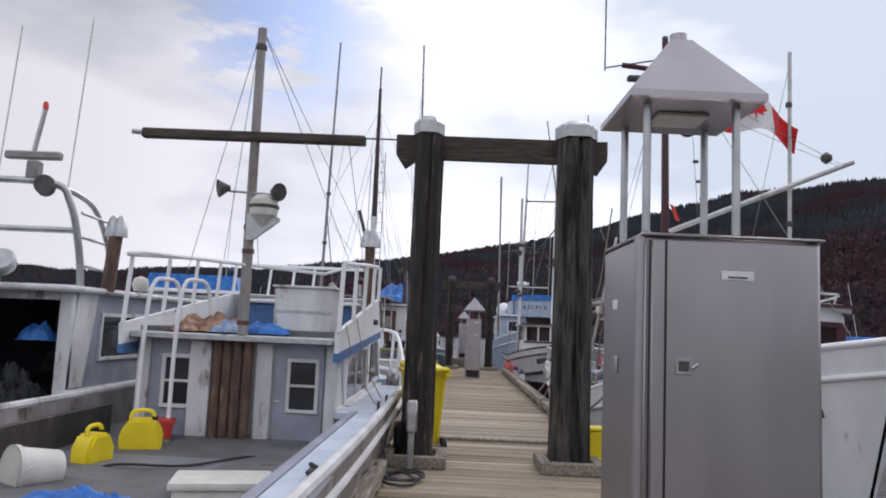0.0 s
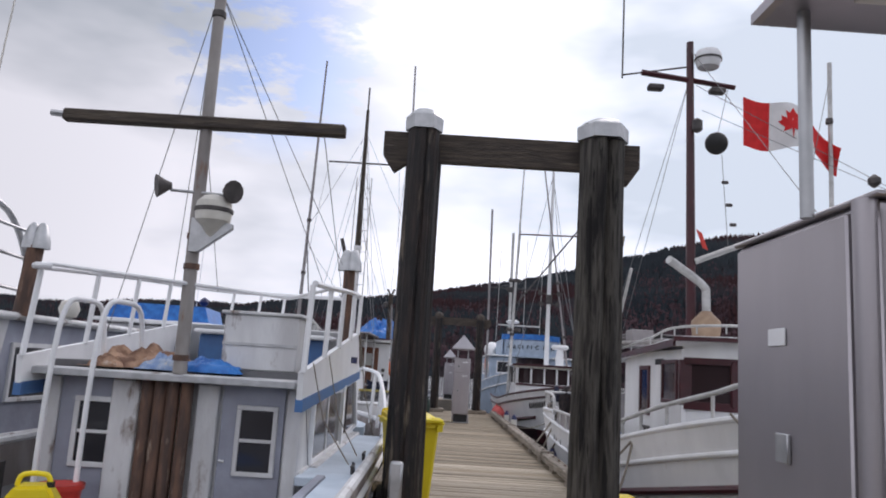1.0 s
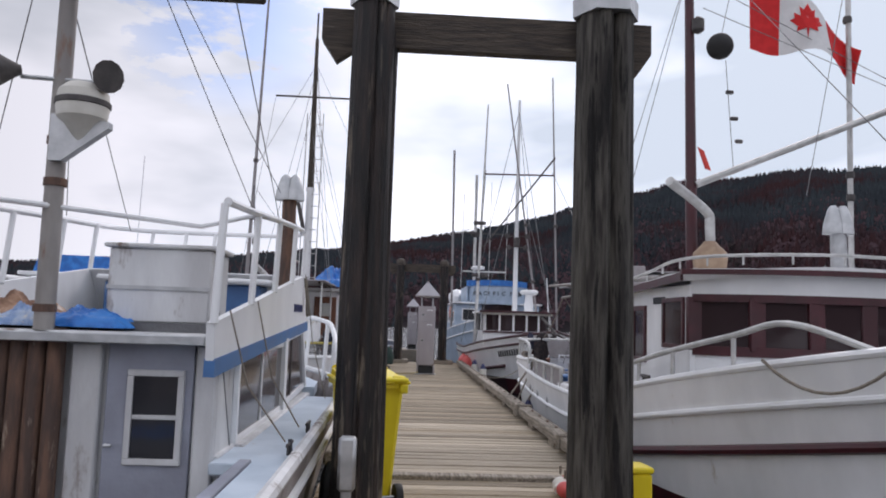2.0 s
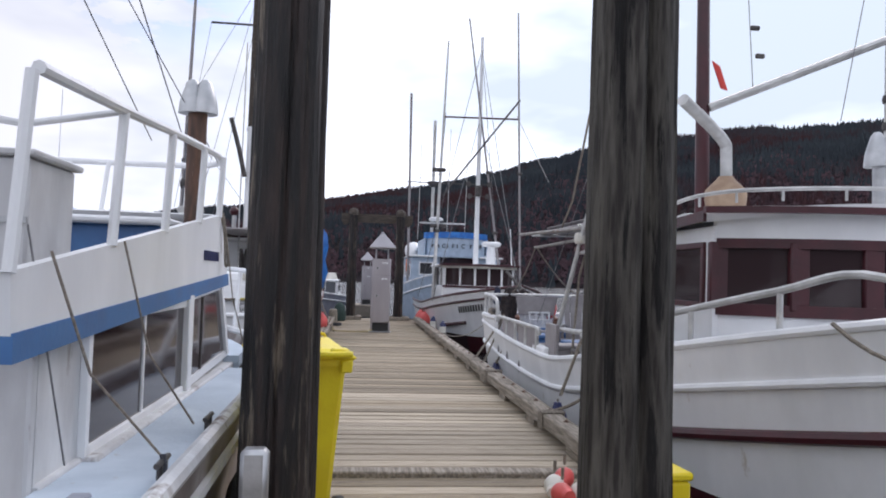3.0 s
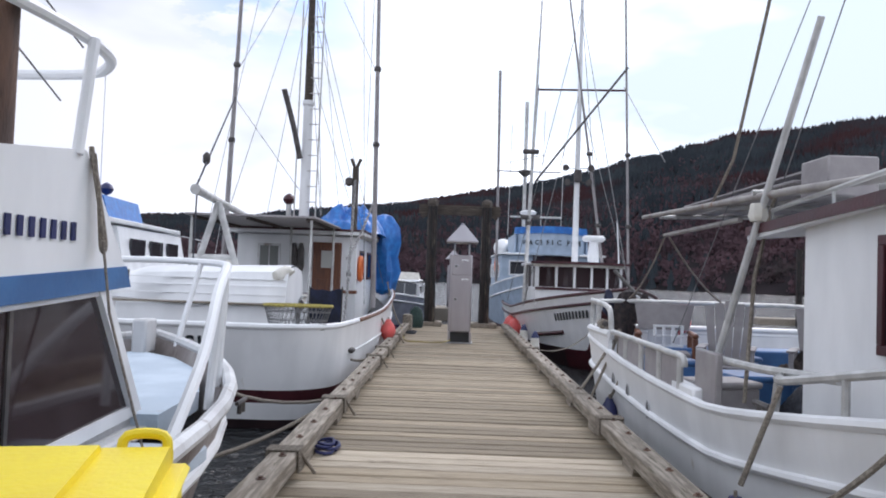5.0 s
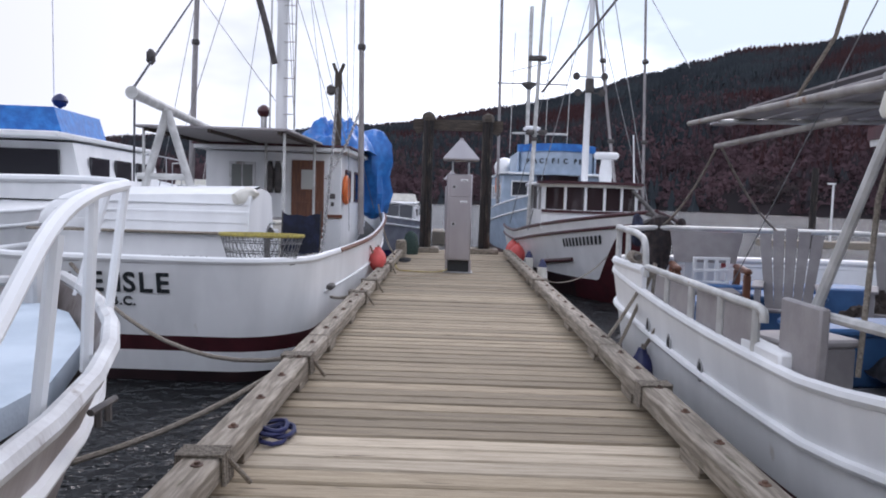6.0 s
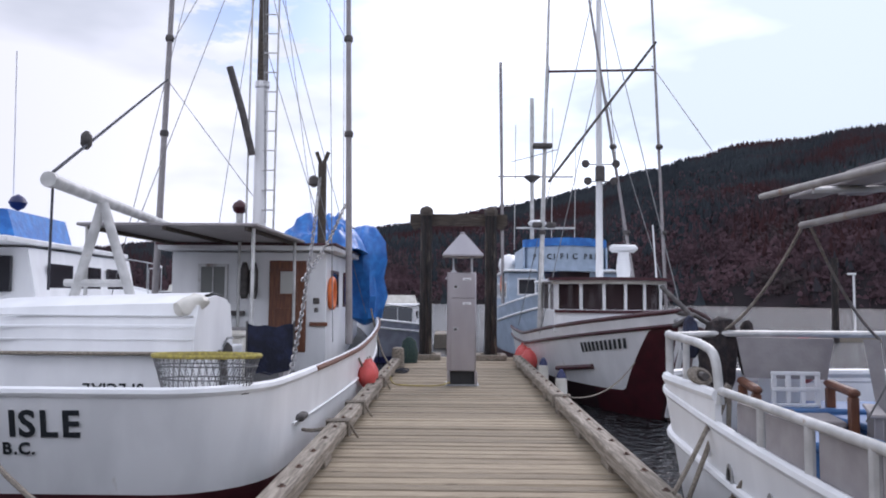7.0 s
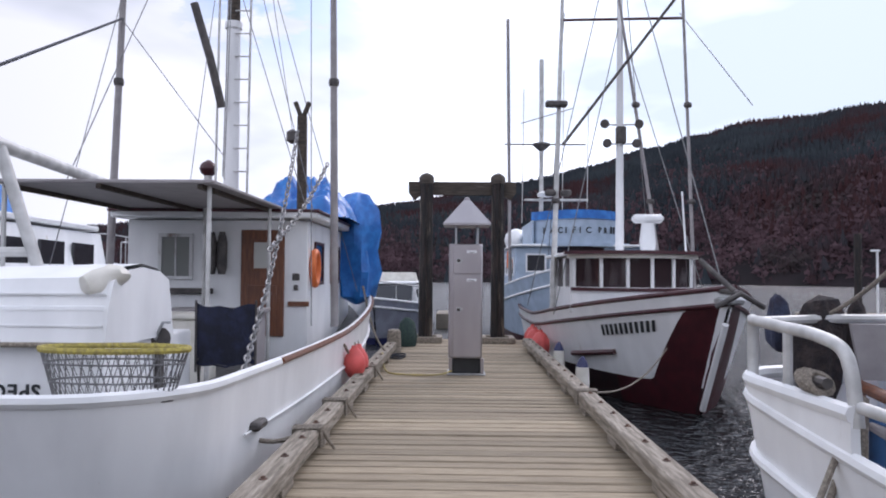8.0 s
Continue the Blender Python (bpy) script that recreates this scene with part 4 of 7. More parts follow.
put("flybridge_deck", boxes((-3.6, -1.3, 8.5, 12.6, 1.44, 1.5)), DECKGREY, B)
put("console", boxes((-3.2, -1.6, 11.3, 11.7, 1.5, 1.88), bevel=0.02), BLUESTRIPE, B, "blue covered helm console")
put("console_top", boxes((-3.25, -1.5, 11.2, 11.75, 1.88, 1.94), bevel=0.02), WHITE, B)
# registration in plain bars
bars(B, pose(-1.238, 11.3, 1.62, 0, 0, 90), (0.034,) * 8, 0.08, NAVY, 0.046)
# rails
rail_y = [8.12, 9.2, 10.2, 11.2, 12.0]
rail_top = [(-1.24, 8.15, 2.28), (-1.25, 9.2, 2.35), (-1.26, 10.2, 2.43), (-1.27, 11.2, 2.5), (-1.29, 12.05, 2.55), (-1.42, 12.5, 2.55), (-1.8, 12.7, 2.55), (-3.1, 12.7, 2.55), (-3.5, 12.5, 2.55), (-3.62, 12.05, 2.53), (-3.62, 10.2, 2.43), (-3.6, 8.12, 2.28), (-3.45, 8.0, 2.28)]
guard = put("guard_rail", tube(bmesh.new(), curve_pts(rail_top, 5), 0.028, 8), WHITE, B, "white painted tube rail")
for i, y in enumerate(rail_y):
    for x in (-1.25, -3.6):
        put("rail_post", tubes([[(x, y - 0.1, 1.5 + (y - 8) * 0.125), (x, y, 2.26 + (y - 8.1) * 0.072)]], 0.026, 8), WHITE, B)
for x in (-3.2, -2.8, -2.45):
    put("rail_post", tubes([[(x, 12.5, 1.9), (x, 12.7, 2.54)]], 0.022, 8), WHITE, B)
put("aft_rail", tubes([[(-3.5, 8.02, 2.3), (-2.4, 8.2, 2.22), (-1.6, 8.9, 2.2), (-1.27, 9.2, 2.34)]], 0.018, 8), WHITE, B)
for x in (-3.4, -3.05):
    put("ladder_hoop", tube(bmesh.new(), curve_pts([(x, 8.1, 0.35), (x, 8.12, 1.4), (x + 0.02, 8.2, 1.95), (x + 0.08, 8.4, 2.03), (x + 0.16, 8.6, 1.95), (x + 0.18, 8.7, 1.45)], 4), 0.024, 8), WHITE, B, "white hooped ladder rail")
# mast with crosstree and lamps
mast = put("mast", tube(bmesh.new(), [(-2.36, 8.27, 1.44), (-2.37, 8.27, 2.6), (-2.38, 8.27, 4.98)], 0.062, 12, 0.052), MASTGREY, B, "weathered grey steel mast")
for z in (1.55, 2.35, 2.62):
    put("band", lathed([(0.07, 0), (0.07, 0.05)], 12, (-2.365, 8.27, z)), RUST, mast)
put("crosstree", boxes((-3.66, -1.1, 8.18, 8.29, 3.63, 3.74), bevel=0.015), BEAMWOOD, mast, "dark timber crosstree spar")
put("crosstree_tip", tubes([[(-3.78, 8.235, 3.7), (-3.64, 8.235, 3.69)]], 0.03, 8), GALV, mast)
lamp = put("mast_lamp", lathed([(0.02, -0.24), (0.1, -0.12), (0.15, -0.08), (0.16, 0.0), (0.15, 0.09), (0.1, 0.14), (0.02, 0.16)], 18, (-2.2, 8.2, 2.86)), CREAM, mast, "grey dome lamp on a mast bracket")
put("lamp_ring", lathed([(0.162, -0.005), (0.168, 0.0), (0.168, 0.03), (0.162, 0.035)], 18, (-2.2, 8.2, 2.86)), POLEDK, lamp)
put("lamp_bracket", prism(bmesh.new(), [(-2.38, 2.5), (-2.3, 2.5), (-2.02, 2.72), (-2.02, 2.76), (-2.38, 2.8)], "y", 8.17, 8.24), GALV, mast, smooth=False)
floodlight(mast, (-2.6, 8.2, 3.08), -60)
floodlight(mast, (-2.12, 8.2, 3.06), 50)
put("lamp_arm", tubes([[(-2.62, 8.24, 3.05), (-2.1, 8.24, 3.03)]], 0.015, 6), GALV, mast)
put("mast_band", lathed([(0.055, 0), (0.066, 0.01), (0.066, 0.06), (0.055, 0.07)], 12, (-2.378, 8.27, 4.72)), POLEDK, mast)
for x1, y1, z1, x0, z0 in ((-3.62, 9.5, 1.6, -2.4, 4.95), (-3.5, 11.0, 2.5, -2.4, 4.95), (-1.3, 12.0, 2.5, -2.36, 4.95), (-1.6, 11.0, 2.5, -2.36, 4.95), (-3.3, 12.2, 2.5, -2.38, 3.66), (-1.5, 12.2, 2.3, -1.3, 3.66), (-1.24, 8.6, 0.7, -1.3, 1.7)):
    put("stay", tubes([[(x0, 8.27, z0), (x1, y1, z1)]], 0.0045, 5), WIRE, mast, "thin wire stay")
# box, stove pipe, bow rail, windlass
bx = put("locker", boxes((-2.1, -1.42, 8.55, 9.05, 1.5, 2.0), bevel=0.012), WORN, B, "pale grey wooden locker on the roof")
put("locker_lid", boxes((-2.13, -1.39, 8.52, 9.08, 2.0, 2.03), bevel=0.008), WORN, bx)
put("batten", boxes((-2.1, -1.42, 8.535, 8.55, 1.72, 1.745)), GALV, bx)
st = put("stove_pipe", tube(bmesh.new(), [(-1.38, 11.5, 1.5), (-1.38, 11.5, 2.85)], 0.075, 14), RUST, B, "brown stained stove pipe")
cow = bmesh.new()
for k in (-1, 1):
    lathe(cow, [(0.11, 0), (0.1, 0.1), (0.055, 0.25), (0.025, 0.28)], 10, (-1.38 + k * 0.05, 11.5, 2.82))
put("cowl", cow, GALV, st, "split galvanised cowl")
bow_rail = [(-0.83, 11.95, 0.68), (-0.86, 12.5, 1.05), (-0.98, 13.1, 1.38), (-1.12, 13.7, 1.5), (-1.5, 14.9, 1.55), (-2.0, 15.8, 1.57), (-2.45, 16.1, 1.58), (-2.9, 15.8, 1.57), (-3.4, 14.9, 1.55), (-3.78, 13.7, 1.52)]
put("bow_rail", tube(bmesh.new(), curve_pts(bow_rail, 6), 0.032, 8), WHITE, B, "chipped white tube bow rail")
for p, q in (((-0.98, 13.0, 0.7), (-0.96, 13.1, 1.36)), ((-1.15, 13.7, 0.72), (-1.12, 13.7, 1.5)), ((-1.52, 14.7, 0.74), (-1.5, 14.9, 1.55)), ((-2.1, 15.5, 0.78), (-2.0, 15.8, 1.57)), ((-3.3, 14.7, 0.74), (-3.4, 14.9, 1.55))):
    put("bow_post", tubes([[p, q]], 0.028, 8), WHITE, B)
put("windlass", boxes((-2.6, -2.3, 14.5, 14.75, 0.72, 0.95), (-2.52, -2.38, 14.2, 14.5, 0.72, 0.82), bevel=0.03), RUST, B, "dark rusty anchor windlass")
put("stem_post", boxes((-2.52, -2.38, 15.5, 15.75, 0.7, 1.02), bevel=0.02), WORN, B)
for y in (4.6, 8.6, 9.6, 13.2):
    c = put("cleat", tubes([[(-0.84, y - 0.1, 0.72), (-0.84, y + 0.1, 0.72)], [(-0.84, y - 0.04, 0.65), (-0.84, y - 0.04, 0.72)], [(-0.84, y + 0.04, 0.65), (-0.84, y + 0.04, 0.72)]], 0.014, 6), POLEDK, B, "dark cleat wound with rope")
put("tyre_fender", lathed([(0.12, -0.08), (0.2, -0.09), (0.27, -0.05), (0.28, 0.0), (0.27, 0.05), (0.2, 0.09), (0.12, 0.08)], 18, m=pose(-0.62, 9.6, 0.15, 0, 90, 0)), BLACK, B, "black tyre fender")
# cockpit
put("hatch", boxes((-3.15, -2.1, 6.6, 7.75, 0.1, 0.27), bevel=0.012), HATCHGREY, B, "grey painted raised hatch")
put("hatch_lid", boxes((-3.2, -2.05, 6.55, 7.8, 0.27, 0.3), bevel=0.008), HATCHGREY, B)
put("hatch_cover", boxes((-3.3, -1.9, 4.6, 6.4, 0.12, 0.2), bevel=0.012), HATCHGREY, B, "low blue-grey cover board")
put("cockpit_sole", boxes((-3.75, -1.1, 2.2, 8.4, 0.02, 0.12)), SOLE, B, "dark dirty cockpit sole")
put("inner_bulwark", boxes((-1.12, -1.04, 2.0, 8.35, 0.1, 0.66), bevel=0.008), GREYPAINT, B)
# far side takes the dark sole colour, which paints in the cockpit's shade
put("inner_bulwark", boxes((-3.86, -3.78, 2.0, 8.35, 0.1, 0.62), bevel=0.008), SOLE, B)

heap("canvas_sheet", BURLAP, "crumpled tan canvas heaped on the cabin roof", "canvas", (-2.85, 8.7, 1.46), (0.95, 0.6, 0.2), 2, 0.6)
heap("tarpaulin", TARP, "crumpled blue tarpaulin on the cabin roof", "tarpaulin", (-2.18, 8.55, 1.46), (0.6, 0.42, 0.15), 5)
heap("crumpled_cloth", mat("pale_blue_rags", (0.42, 0.5, 0.62), (0.2, 0.3, 0.5), 0.9, scale=9, bump=0.6, spots=(0.6, 0.58, 0.54), spot_scale=7, spot_at=0.55), "crumpled pale blue and white cloth on the cabin roof", "cloth", (-2.58, 8.5, 1.46), (0.42, 0.36, 0.15), 17)
heap("rope_heap", BURLAP, "tangle of tan rope at the roof edge", "rope", (-3.05, 8.42, 1.46), (0.3, 0.3, 0.12), 23)
heap("tarpaulin", TARP, "blue tarpaulin crumpled in the cockpit", "tarpaulin", (-2.6, 5.3, 0.2), (1.0, 0.6, 0.2), 8)
bm = bmesh.new()
box(bm, -0.33, 0.33, -0.22, 0.22, 0, 0.24, bevel=0.03, seg=2)
box(bm, -0.36, 0.36, -0.25, 0.25, 0.24, 0.3, bevel=0.02, seg=2)
single("fish_box", bm, CREAM, "white moulded plastic fish box lying upside down", "box", (-1.72, 5.75, 0.12), 12)


def jerry_can(x, y, rz, s):
    j = thing("jerry_can", "yellow plastic fuel can with a moulded handle", "fuel can", (x, y, 0.12), rz, group="yellow fuel cans")
    bm = prism(bmesh.new(), [(-0.17 * s, 0), (0.17 * s, 0), (0.18 * s, 0.3 * s), (0.1 * s, 0.42 * s), (-0.1 * s, 0.42 * s), (-0.18 * s, 0.3 * s)], "y", -0.1 * s, 0.1 * s)
    bmesh.ops.bevel(bm, geom=bm.edges[:], offset=0.025, segments=2, affect="EDGES")
    part("body", bm, YELLOW, j)
    part("handle", tube(bmesh.new(), curve_pts([(-0.1 * s, 0, 0.41 * s), (-0.07 * s, 0, 0.48 * s), (0.07 * s, 0, 0.48 * s), (0.1 * s, 0, 0.41 * s)], 4), 0.02, 8), YELLOW, j)
    part("cap", lathed([(0.03, 0), (0.03, 0.04)], 10, (0.1 * s, 0, 0.4 * s)), BLACK, j, "dark screw cap")


jerry_can(-3.2, 6.75, 78, 1.0)
jerry_can(-3.08, 7.5, 18, 1.12)


def bucket(x, y, z, m_, label, lying=False, r=0.15, h=0.3, liner=None):
    b = thing("bucket", label, "bucket", (x, y, z))
    m = pose(0, 0, r if lying else 0, 90 if lying else 0, 0, 0) @ pose(0, 0, 0, 0, 0, 30)
    if lying:
        m = pose(0, 0, r, 84, 0, -35)
    prof = [(r * 0.84, 0), (r, h), (r * 1.05, h), (r * 1.05, h - 0.03), (r * 1.0, h - 0.03)]
    part("pail", lathed(prof[:3] + [(r * 0.97, h), (r * 0.82, 0.012)], 20, m=m), m_, b)
    part("rim", lathed([(r * 1.0, h - 0.04), (r * 1.07, h - 0.04), (r * 1.07, h), (r * 1.0, h)], 20, m=m), m_, b)
    part("handle", tube(bmesh.new(), [m @ Vector((r * 1.07 * math.cos(a), r * 0.5 * math.sin(a), h * 0.93 - 0.12 * abs(math.sin(a)))) for a in np.linspace(0, math.pi, 9)], 0.006, 5), GALV, b)


bucket(-3.12, 6.0, 0.2, CREAM, "white plastic bucket lying on its side", True, 0.17, 0.36)
bucket(-3.12, 8.0, 0.32, RED, "red plastic bucket by the cabin wall", False, 0.17, 0.2)
bucket(-3.05, 7.9, 0.12, mat("green_pail", (0.15, 0.3, 0.26), None, 0.5), "small green pail on the hatch edge", False, 0.1, 0.2)
line("deck_hose", curve_pts([(-1.6, 7.9, 0.14), (-1.9, 7.3, 0.3), (-2.3, 6.6, 0.32), (-2.9, 6.5, 0.32), (-3.3, 6.8, 0.14)], 6), 0.012, BLACK, "black hose trailing across the hatch", "hose")
line("mooring_line", sag((-0.84, 4.6, 0.75), (0.0 - 0.78, 8.3, 0.15), 0.12), 0.016, ROPEDK, "dark mooring line from cleat to dock")
line("mooring_line", sag((-0.84, 8.6, 0.75), (-0.72, 8.4, 0.15), 0.03), 0.014, ROPEDK, "dark mooring line from cleat to dock")
line("hanging_line", curve_pts([(-1.24, 12.0, 2.05), (-1.2, 12.0, 1.85), (-1.18, 12.05, 1.62), (-1.21, 12.08, 1.6), (-1.22, 12.05, 1.85), (-1.24, 12.0, 2.03)], 5), 0.012, ROPE, "looped rope tied to the rail post")
line("hanging_line", [(-1.22, 12.0, 2.02), (-1.12, 12.0, 1.3), (-0.95, 12.05, 0.66)], 0.006, ROPE, "taut line from rail to deck edge")
line("hanging_line", [(-1.22, 9.2, 1.68), (-1.1, 9.3, 1.1), (-0.9, 9.5, 0.7)], 0.006, ROPE, "taut line from rail to deck edge")
line("hanging_line", [(-1.22, 8.3, 1.6), (-1.12, 8.5, 1.1), (-0.9, 8.8, 0.7)], 0.006, ROPE, "taut line from rail to deck edge")

# ---- dark workboat rafted outside it ----
ha = Hull(13.5, 3.6, 1.05, 1.7, 1.0, full=0.7, stern_width=0.9, stern_round=0.03)
A = boat("workboat", "grey and white aluminium workboat with a dark open wheelhouse door", (-6.35, 3.0, WL), 0, ha, WORN, BLACKHULL, [], DECKGREY, 0.3, rub=0.2)
for q in ((-7.9, -7.8, 8.94, 14.4, 0.2, 1.85), (-4.72, -4.62, 8.94, 14.4, 0.2, 1.85), (-7.9, -4.62, 14.4, 14.5, 0.2, 1.85)):
    put("wheelhouse_wall", boxes(q, bevel=0.01), GREYPAINT, A)
for q in ((-7.9, -6.4, 8.86, 8.94, 0.2, 1.85), (-4.76, -4.6, 8.86, 8.94, 0.2, 1.85), (-6.4, -4.76, 8.86, 8.94, 1.75, 1.85)):
    put("aft_wall", boxes(q, bevel=0.01), WORN, A)
put("roof", boxes((-8.0, -4.5, 8.6, 14.7, 1.85, 1.93), bevel=0.03), WORN, A, "flat white cabin roof")
put("corner_panel", prism(bmesh.new(), [(8.85, 0.7), (9.25, 0.7), (9.5, 1.86), (9.0, 1.86)], "x", -4.625, -4.6), WORN, A, smooth=False)
window(A, ("x", -4.62, 1), 9.62, 10.95, 1.0, 1.62, 0, WORN, 0.05)
window(A, ("x", -4.62, 1), 11.3, 12.5, 1.05, 1.6, 0, WORN, 0.05)
put("side_strake", boxes((-4.66, -4.56, 8.8, 14.2, 0.62, 0.68), bevel=0.01), WORN, A)
bars(A, pose(-4.6, 9.75, 0.28, 0, 0, 90), (0.17, 0.17, 0.17, 0.17), 0.26, POLEDK, 0.06)
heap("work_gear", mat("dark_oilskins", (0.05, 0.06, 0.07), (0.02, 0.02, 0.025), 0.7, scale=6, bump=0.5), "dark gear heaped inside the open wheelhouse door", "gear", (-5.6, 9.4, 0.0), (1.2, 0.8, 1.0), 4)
heap("tarpaulin", TARP, "blue cloth hung over gear in the doorway", "tarpaulin", (-5.2, 9.25, 1.25), (0.45, 0.3, 0.25), 14)
arch = put("radar_arch", tube(bmesh.new(), curve_pts([(-4.7, 9.2, 1.9), (-4.72, 9.1, 2.4), (-4.8, 8.95, 2.95), (-5.05, 8.9, 3.18), (-6.3, 8.9, 3.2), (-7.5, 8.9, 3.18), (-7.8, 9.2, 1.9)], 5), 0.045, 10), GALV, A, "grey tube radar arch")
put("arch_leg", tube(bmesh.new(), curve_pts([(-4.7, 10.0, 1.9), (-4.72, 9.85, 2.5), (-4.8, 9.5, 3.0), (-5.0, 9.0, 3.17)], 5), 0.035, 8), GALV, arch)
for z in (2.2, 2.55, 2.85):
    put("arch_rung", tubes([[(-4.73, 9.12, z), (-4.73, 9.85, z - 0.02)]], 0.02, 6), GALV, arch)
put("arch_bar", tubes([[(-4.75, 9.05, 2.62), (-7.7, 9.05, 2.62)]], 0.04, 8), GALV, arch)
rad = put("radar", boxes((-5.35, -5.2, 8.85, 9.0, 3.22, 3.45), (-5.65, -4.95, 8.87, 8.98, 3.47, 3.57), bevel=0.02), GREYPLASTIC, A, "grey bar radar scanner")
put("beacon_pole", tubes([[(-5.3, 8.9, 3.5), (-5.2, 8.9, 4.1)]], 0.03, 8), GALV, A)
put("beacon", lathed([(0.035, 0), (0.035, 0.07), (0.02, 0.1)], 8, (-5.2, 8.9, 4.1)), RED, A)
put("searchlight", lathed([(0.06, -0.1), (0.11, -0.08), (0.12, 0.08), (0.115, 0.1)], 12, m=pose(-5.05, 8.8, 3.12, 80, 0, 20)), POLEDK, A)
for x, z in ((-5.75, 5.2), (-4.85, 5.3)):
    put("antenna", tubes([[(x, 8.95, 3.1), (x + 0.12, 8.95, z)]], 0.009, 5), CREAM, A)
sa = put("stove_pipe", tubes([[(-4.55, 9.6, 1.9), (-4.5, 9.6, 2.65)]], 0.085, 12), RUST, A, "tan stained stove pipe")
cow = bmesh.new()
for k in (-1, 1):
    lathe(cow, [(0.1, 0), (0.09, 0.1), (0.05, 0.25), (0.02, 0.28)], 10, (-4.5 + k * 0.05, 9.6, 2.62))
put("cowl", cow, GALV, sa)
lo = put("deck_lamp", lathed([(0.05, 0), (0.16, 0.02), (0.17, 0.12), (0.14, 0.16)], 14, m=pose(-5.35, 8.6, 2.12, 60, 0, 20)), GALV, A, "large grey deck lamp")
put("lamp_post", tubes([[(-5.5, 8.7, 0.5), (-5.5, 8.7, 2.0)]], 0.08, 10), RUST, A)
float_ball = put("fender_ball", lathed([(0.01, -0.12), (0.09, -0.09), (0.12, 0), (0.09, 0.09), (0.01, 0.12)], 12, (-4.55, 10.6, 2.05)), CREAM, A, "cream ball fender on the roof")

# ---- white troller with a round stern, bow away ----
hc = Hull(13.2, 4.0, 1.34, 2.5, 1.37, full=0.6, power=2.4, rake=1.2, stern_width=0.9, stern_round=0.065, flare=0.35, tuck=0.03, flat=0.55)
C = boat("fishing_boat", "white wooden troller with a maroon boot stripe", (-2.98, 18.35, WL), 0, hc, WHITE, BLACKHULL, [(0.35, 0.52, MAROON, "boot_stripe")], DECKGREY, 0.5, rub=0.0, cap=0.045)
put("rub_rail", tube(bmesh.new(), [Vector((-2.98, 18.35, WL)) + hc.at(s, hc.sheer(s) - 0.45, 1, 0.012) for s in np.linspace(0.1, 0.98, 24)], 0.01, 8, 0.035), WHITE, C)
put("deck_trim", tube(bmesh.new(), [Vector((-2.98, 18.35, WL)) + hc.at(s, hc.sheer(s) + 0.01, 1, 0.012) for s in np.linspace(0.17, 0.97, 24)], 0.03, 6), BROWNWOOD, C, "varnished brown cap rail")
# name on the transom
def letters(txt, size, m, parent, name="letter", label="black painted letter"):
    """Each letter is a part of its own, set side by side along x."""
    x = 0.0
    for chx in txt:
        if chx == " ":
            x += size * 0.3
            continue
        cu = bpy.data.curves.new(name, "FONT")
        cu.body, cu.size, cu.extrude, cu.align_x, cu.resolution_u, cu.offset = chx, size, 0.004, "LEFT", 3, size * 0.022
        tmp = new(name, cu)
        dg = bpy.context.evaluated_depsgraph_get()
        me = bpy.data.meshes.new_from_object(tmp.evaluated_get(dg))
        bpy.data.objects.remove(tmp)
        b = bmesh.new()
        b.from_mesh(me)
        wide = max(v.co.x for v in b.verts)
        put(name, b, LETTER, parent, label, m=m @ Matrix.Translation((x, 0, 0)), smooth=False)
        x += wide + size * 0.09


letters("E ISLE", 0.31, pose(-3.42, 18.402, 0.41, 100, 0, 0), C)
letters("B.C.", 0.14, pose(-3.2, 18.43, 0.26, 100, 0, 0), C)
bars(C, pose(-4.2, 18.405, 0.41, 10, 0, 0), (0.13, 0.13, 0.13), 0.2, LETTER, 0.1)
# overturned skiff on chocks
rows = []
for i in range(17):
    u = i / 16
    x = -4.35 + 2.75 * u
    w = 0.62 * min(1.0, 0.12 + 1.5 * u ** 0.6) if u < 0.55 else 0.62
    top = 1.42 + 0.14 * u ** 0.5 - (0.25 * (1 - u / 0.25) ** 2 if u < 0.25 else 0)
    low = 1.0 + 0.05 * (1 - u)
    rows.append([(x, 19.2 - w, low), (x, 19.2 - w * 0.98, low + 0.06), (x, 19.2 - w * 0.93, (low + top) / 2), (x, 19.2 - w * 0.9, (low + top) / 2 + 0.01), (x, 19.2 - w * 0.8, top - 0.07), (x, 19.2 - w * 0.5, top), (x, 19.2, top + 0.03), (x, 19.2 + w * 0.5, top), (x, 19.2 + w * 0.8, top - 0.07), (x, 19.2 + w, low)])
bm = grid(bmesh.new(), rows)
base = Vector((-3, 19.2, 1.0))
for v in bm.verts:
    v.co -= base
base += Vector((-0.36, 0.62, 0))
sk = thing("skiff", "white wooden skiff stored upside down across the stern", "skiff", base)
part("hull", bm, WHITE, sk)
part("gunwale", boxes((-1.2, 1.38, -0.64, -0.6, 0.0, 0.035), bevel=0.012), RAILWOOD, sk, "bare weathered wooden gunwale")
for z, dy in ((0.14, 0.0), (0.25, 0.022), (0.36, 0.05)):
    part("lap_strake", boxes((-0.9, 1.4, -0.606 + dy, -0.57 + dy, z, z + 0.014)), WHITE, sk)
part("transom", prism(bmesh.new(), [(-0.62, 0.0), (-0.58, 0.27), (-0.5, 0.46), (-0.31, 0.53), (0, 0.56), (0.31, 0.53), (0.5, 0.46), (0.62, 0.0)], "x", 1.402, 1.43), WHITE, sk, smooth=False)
bm = lathed([(0.02, -0.2), (0.065, -0.19), (0.085, -0.08), (0.075, 0.02), (0.09, 0.1), (0.06, 0.2), (0.02, 0.21)], 18)
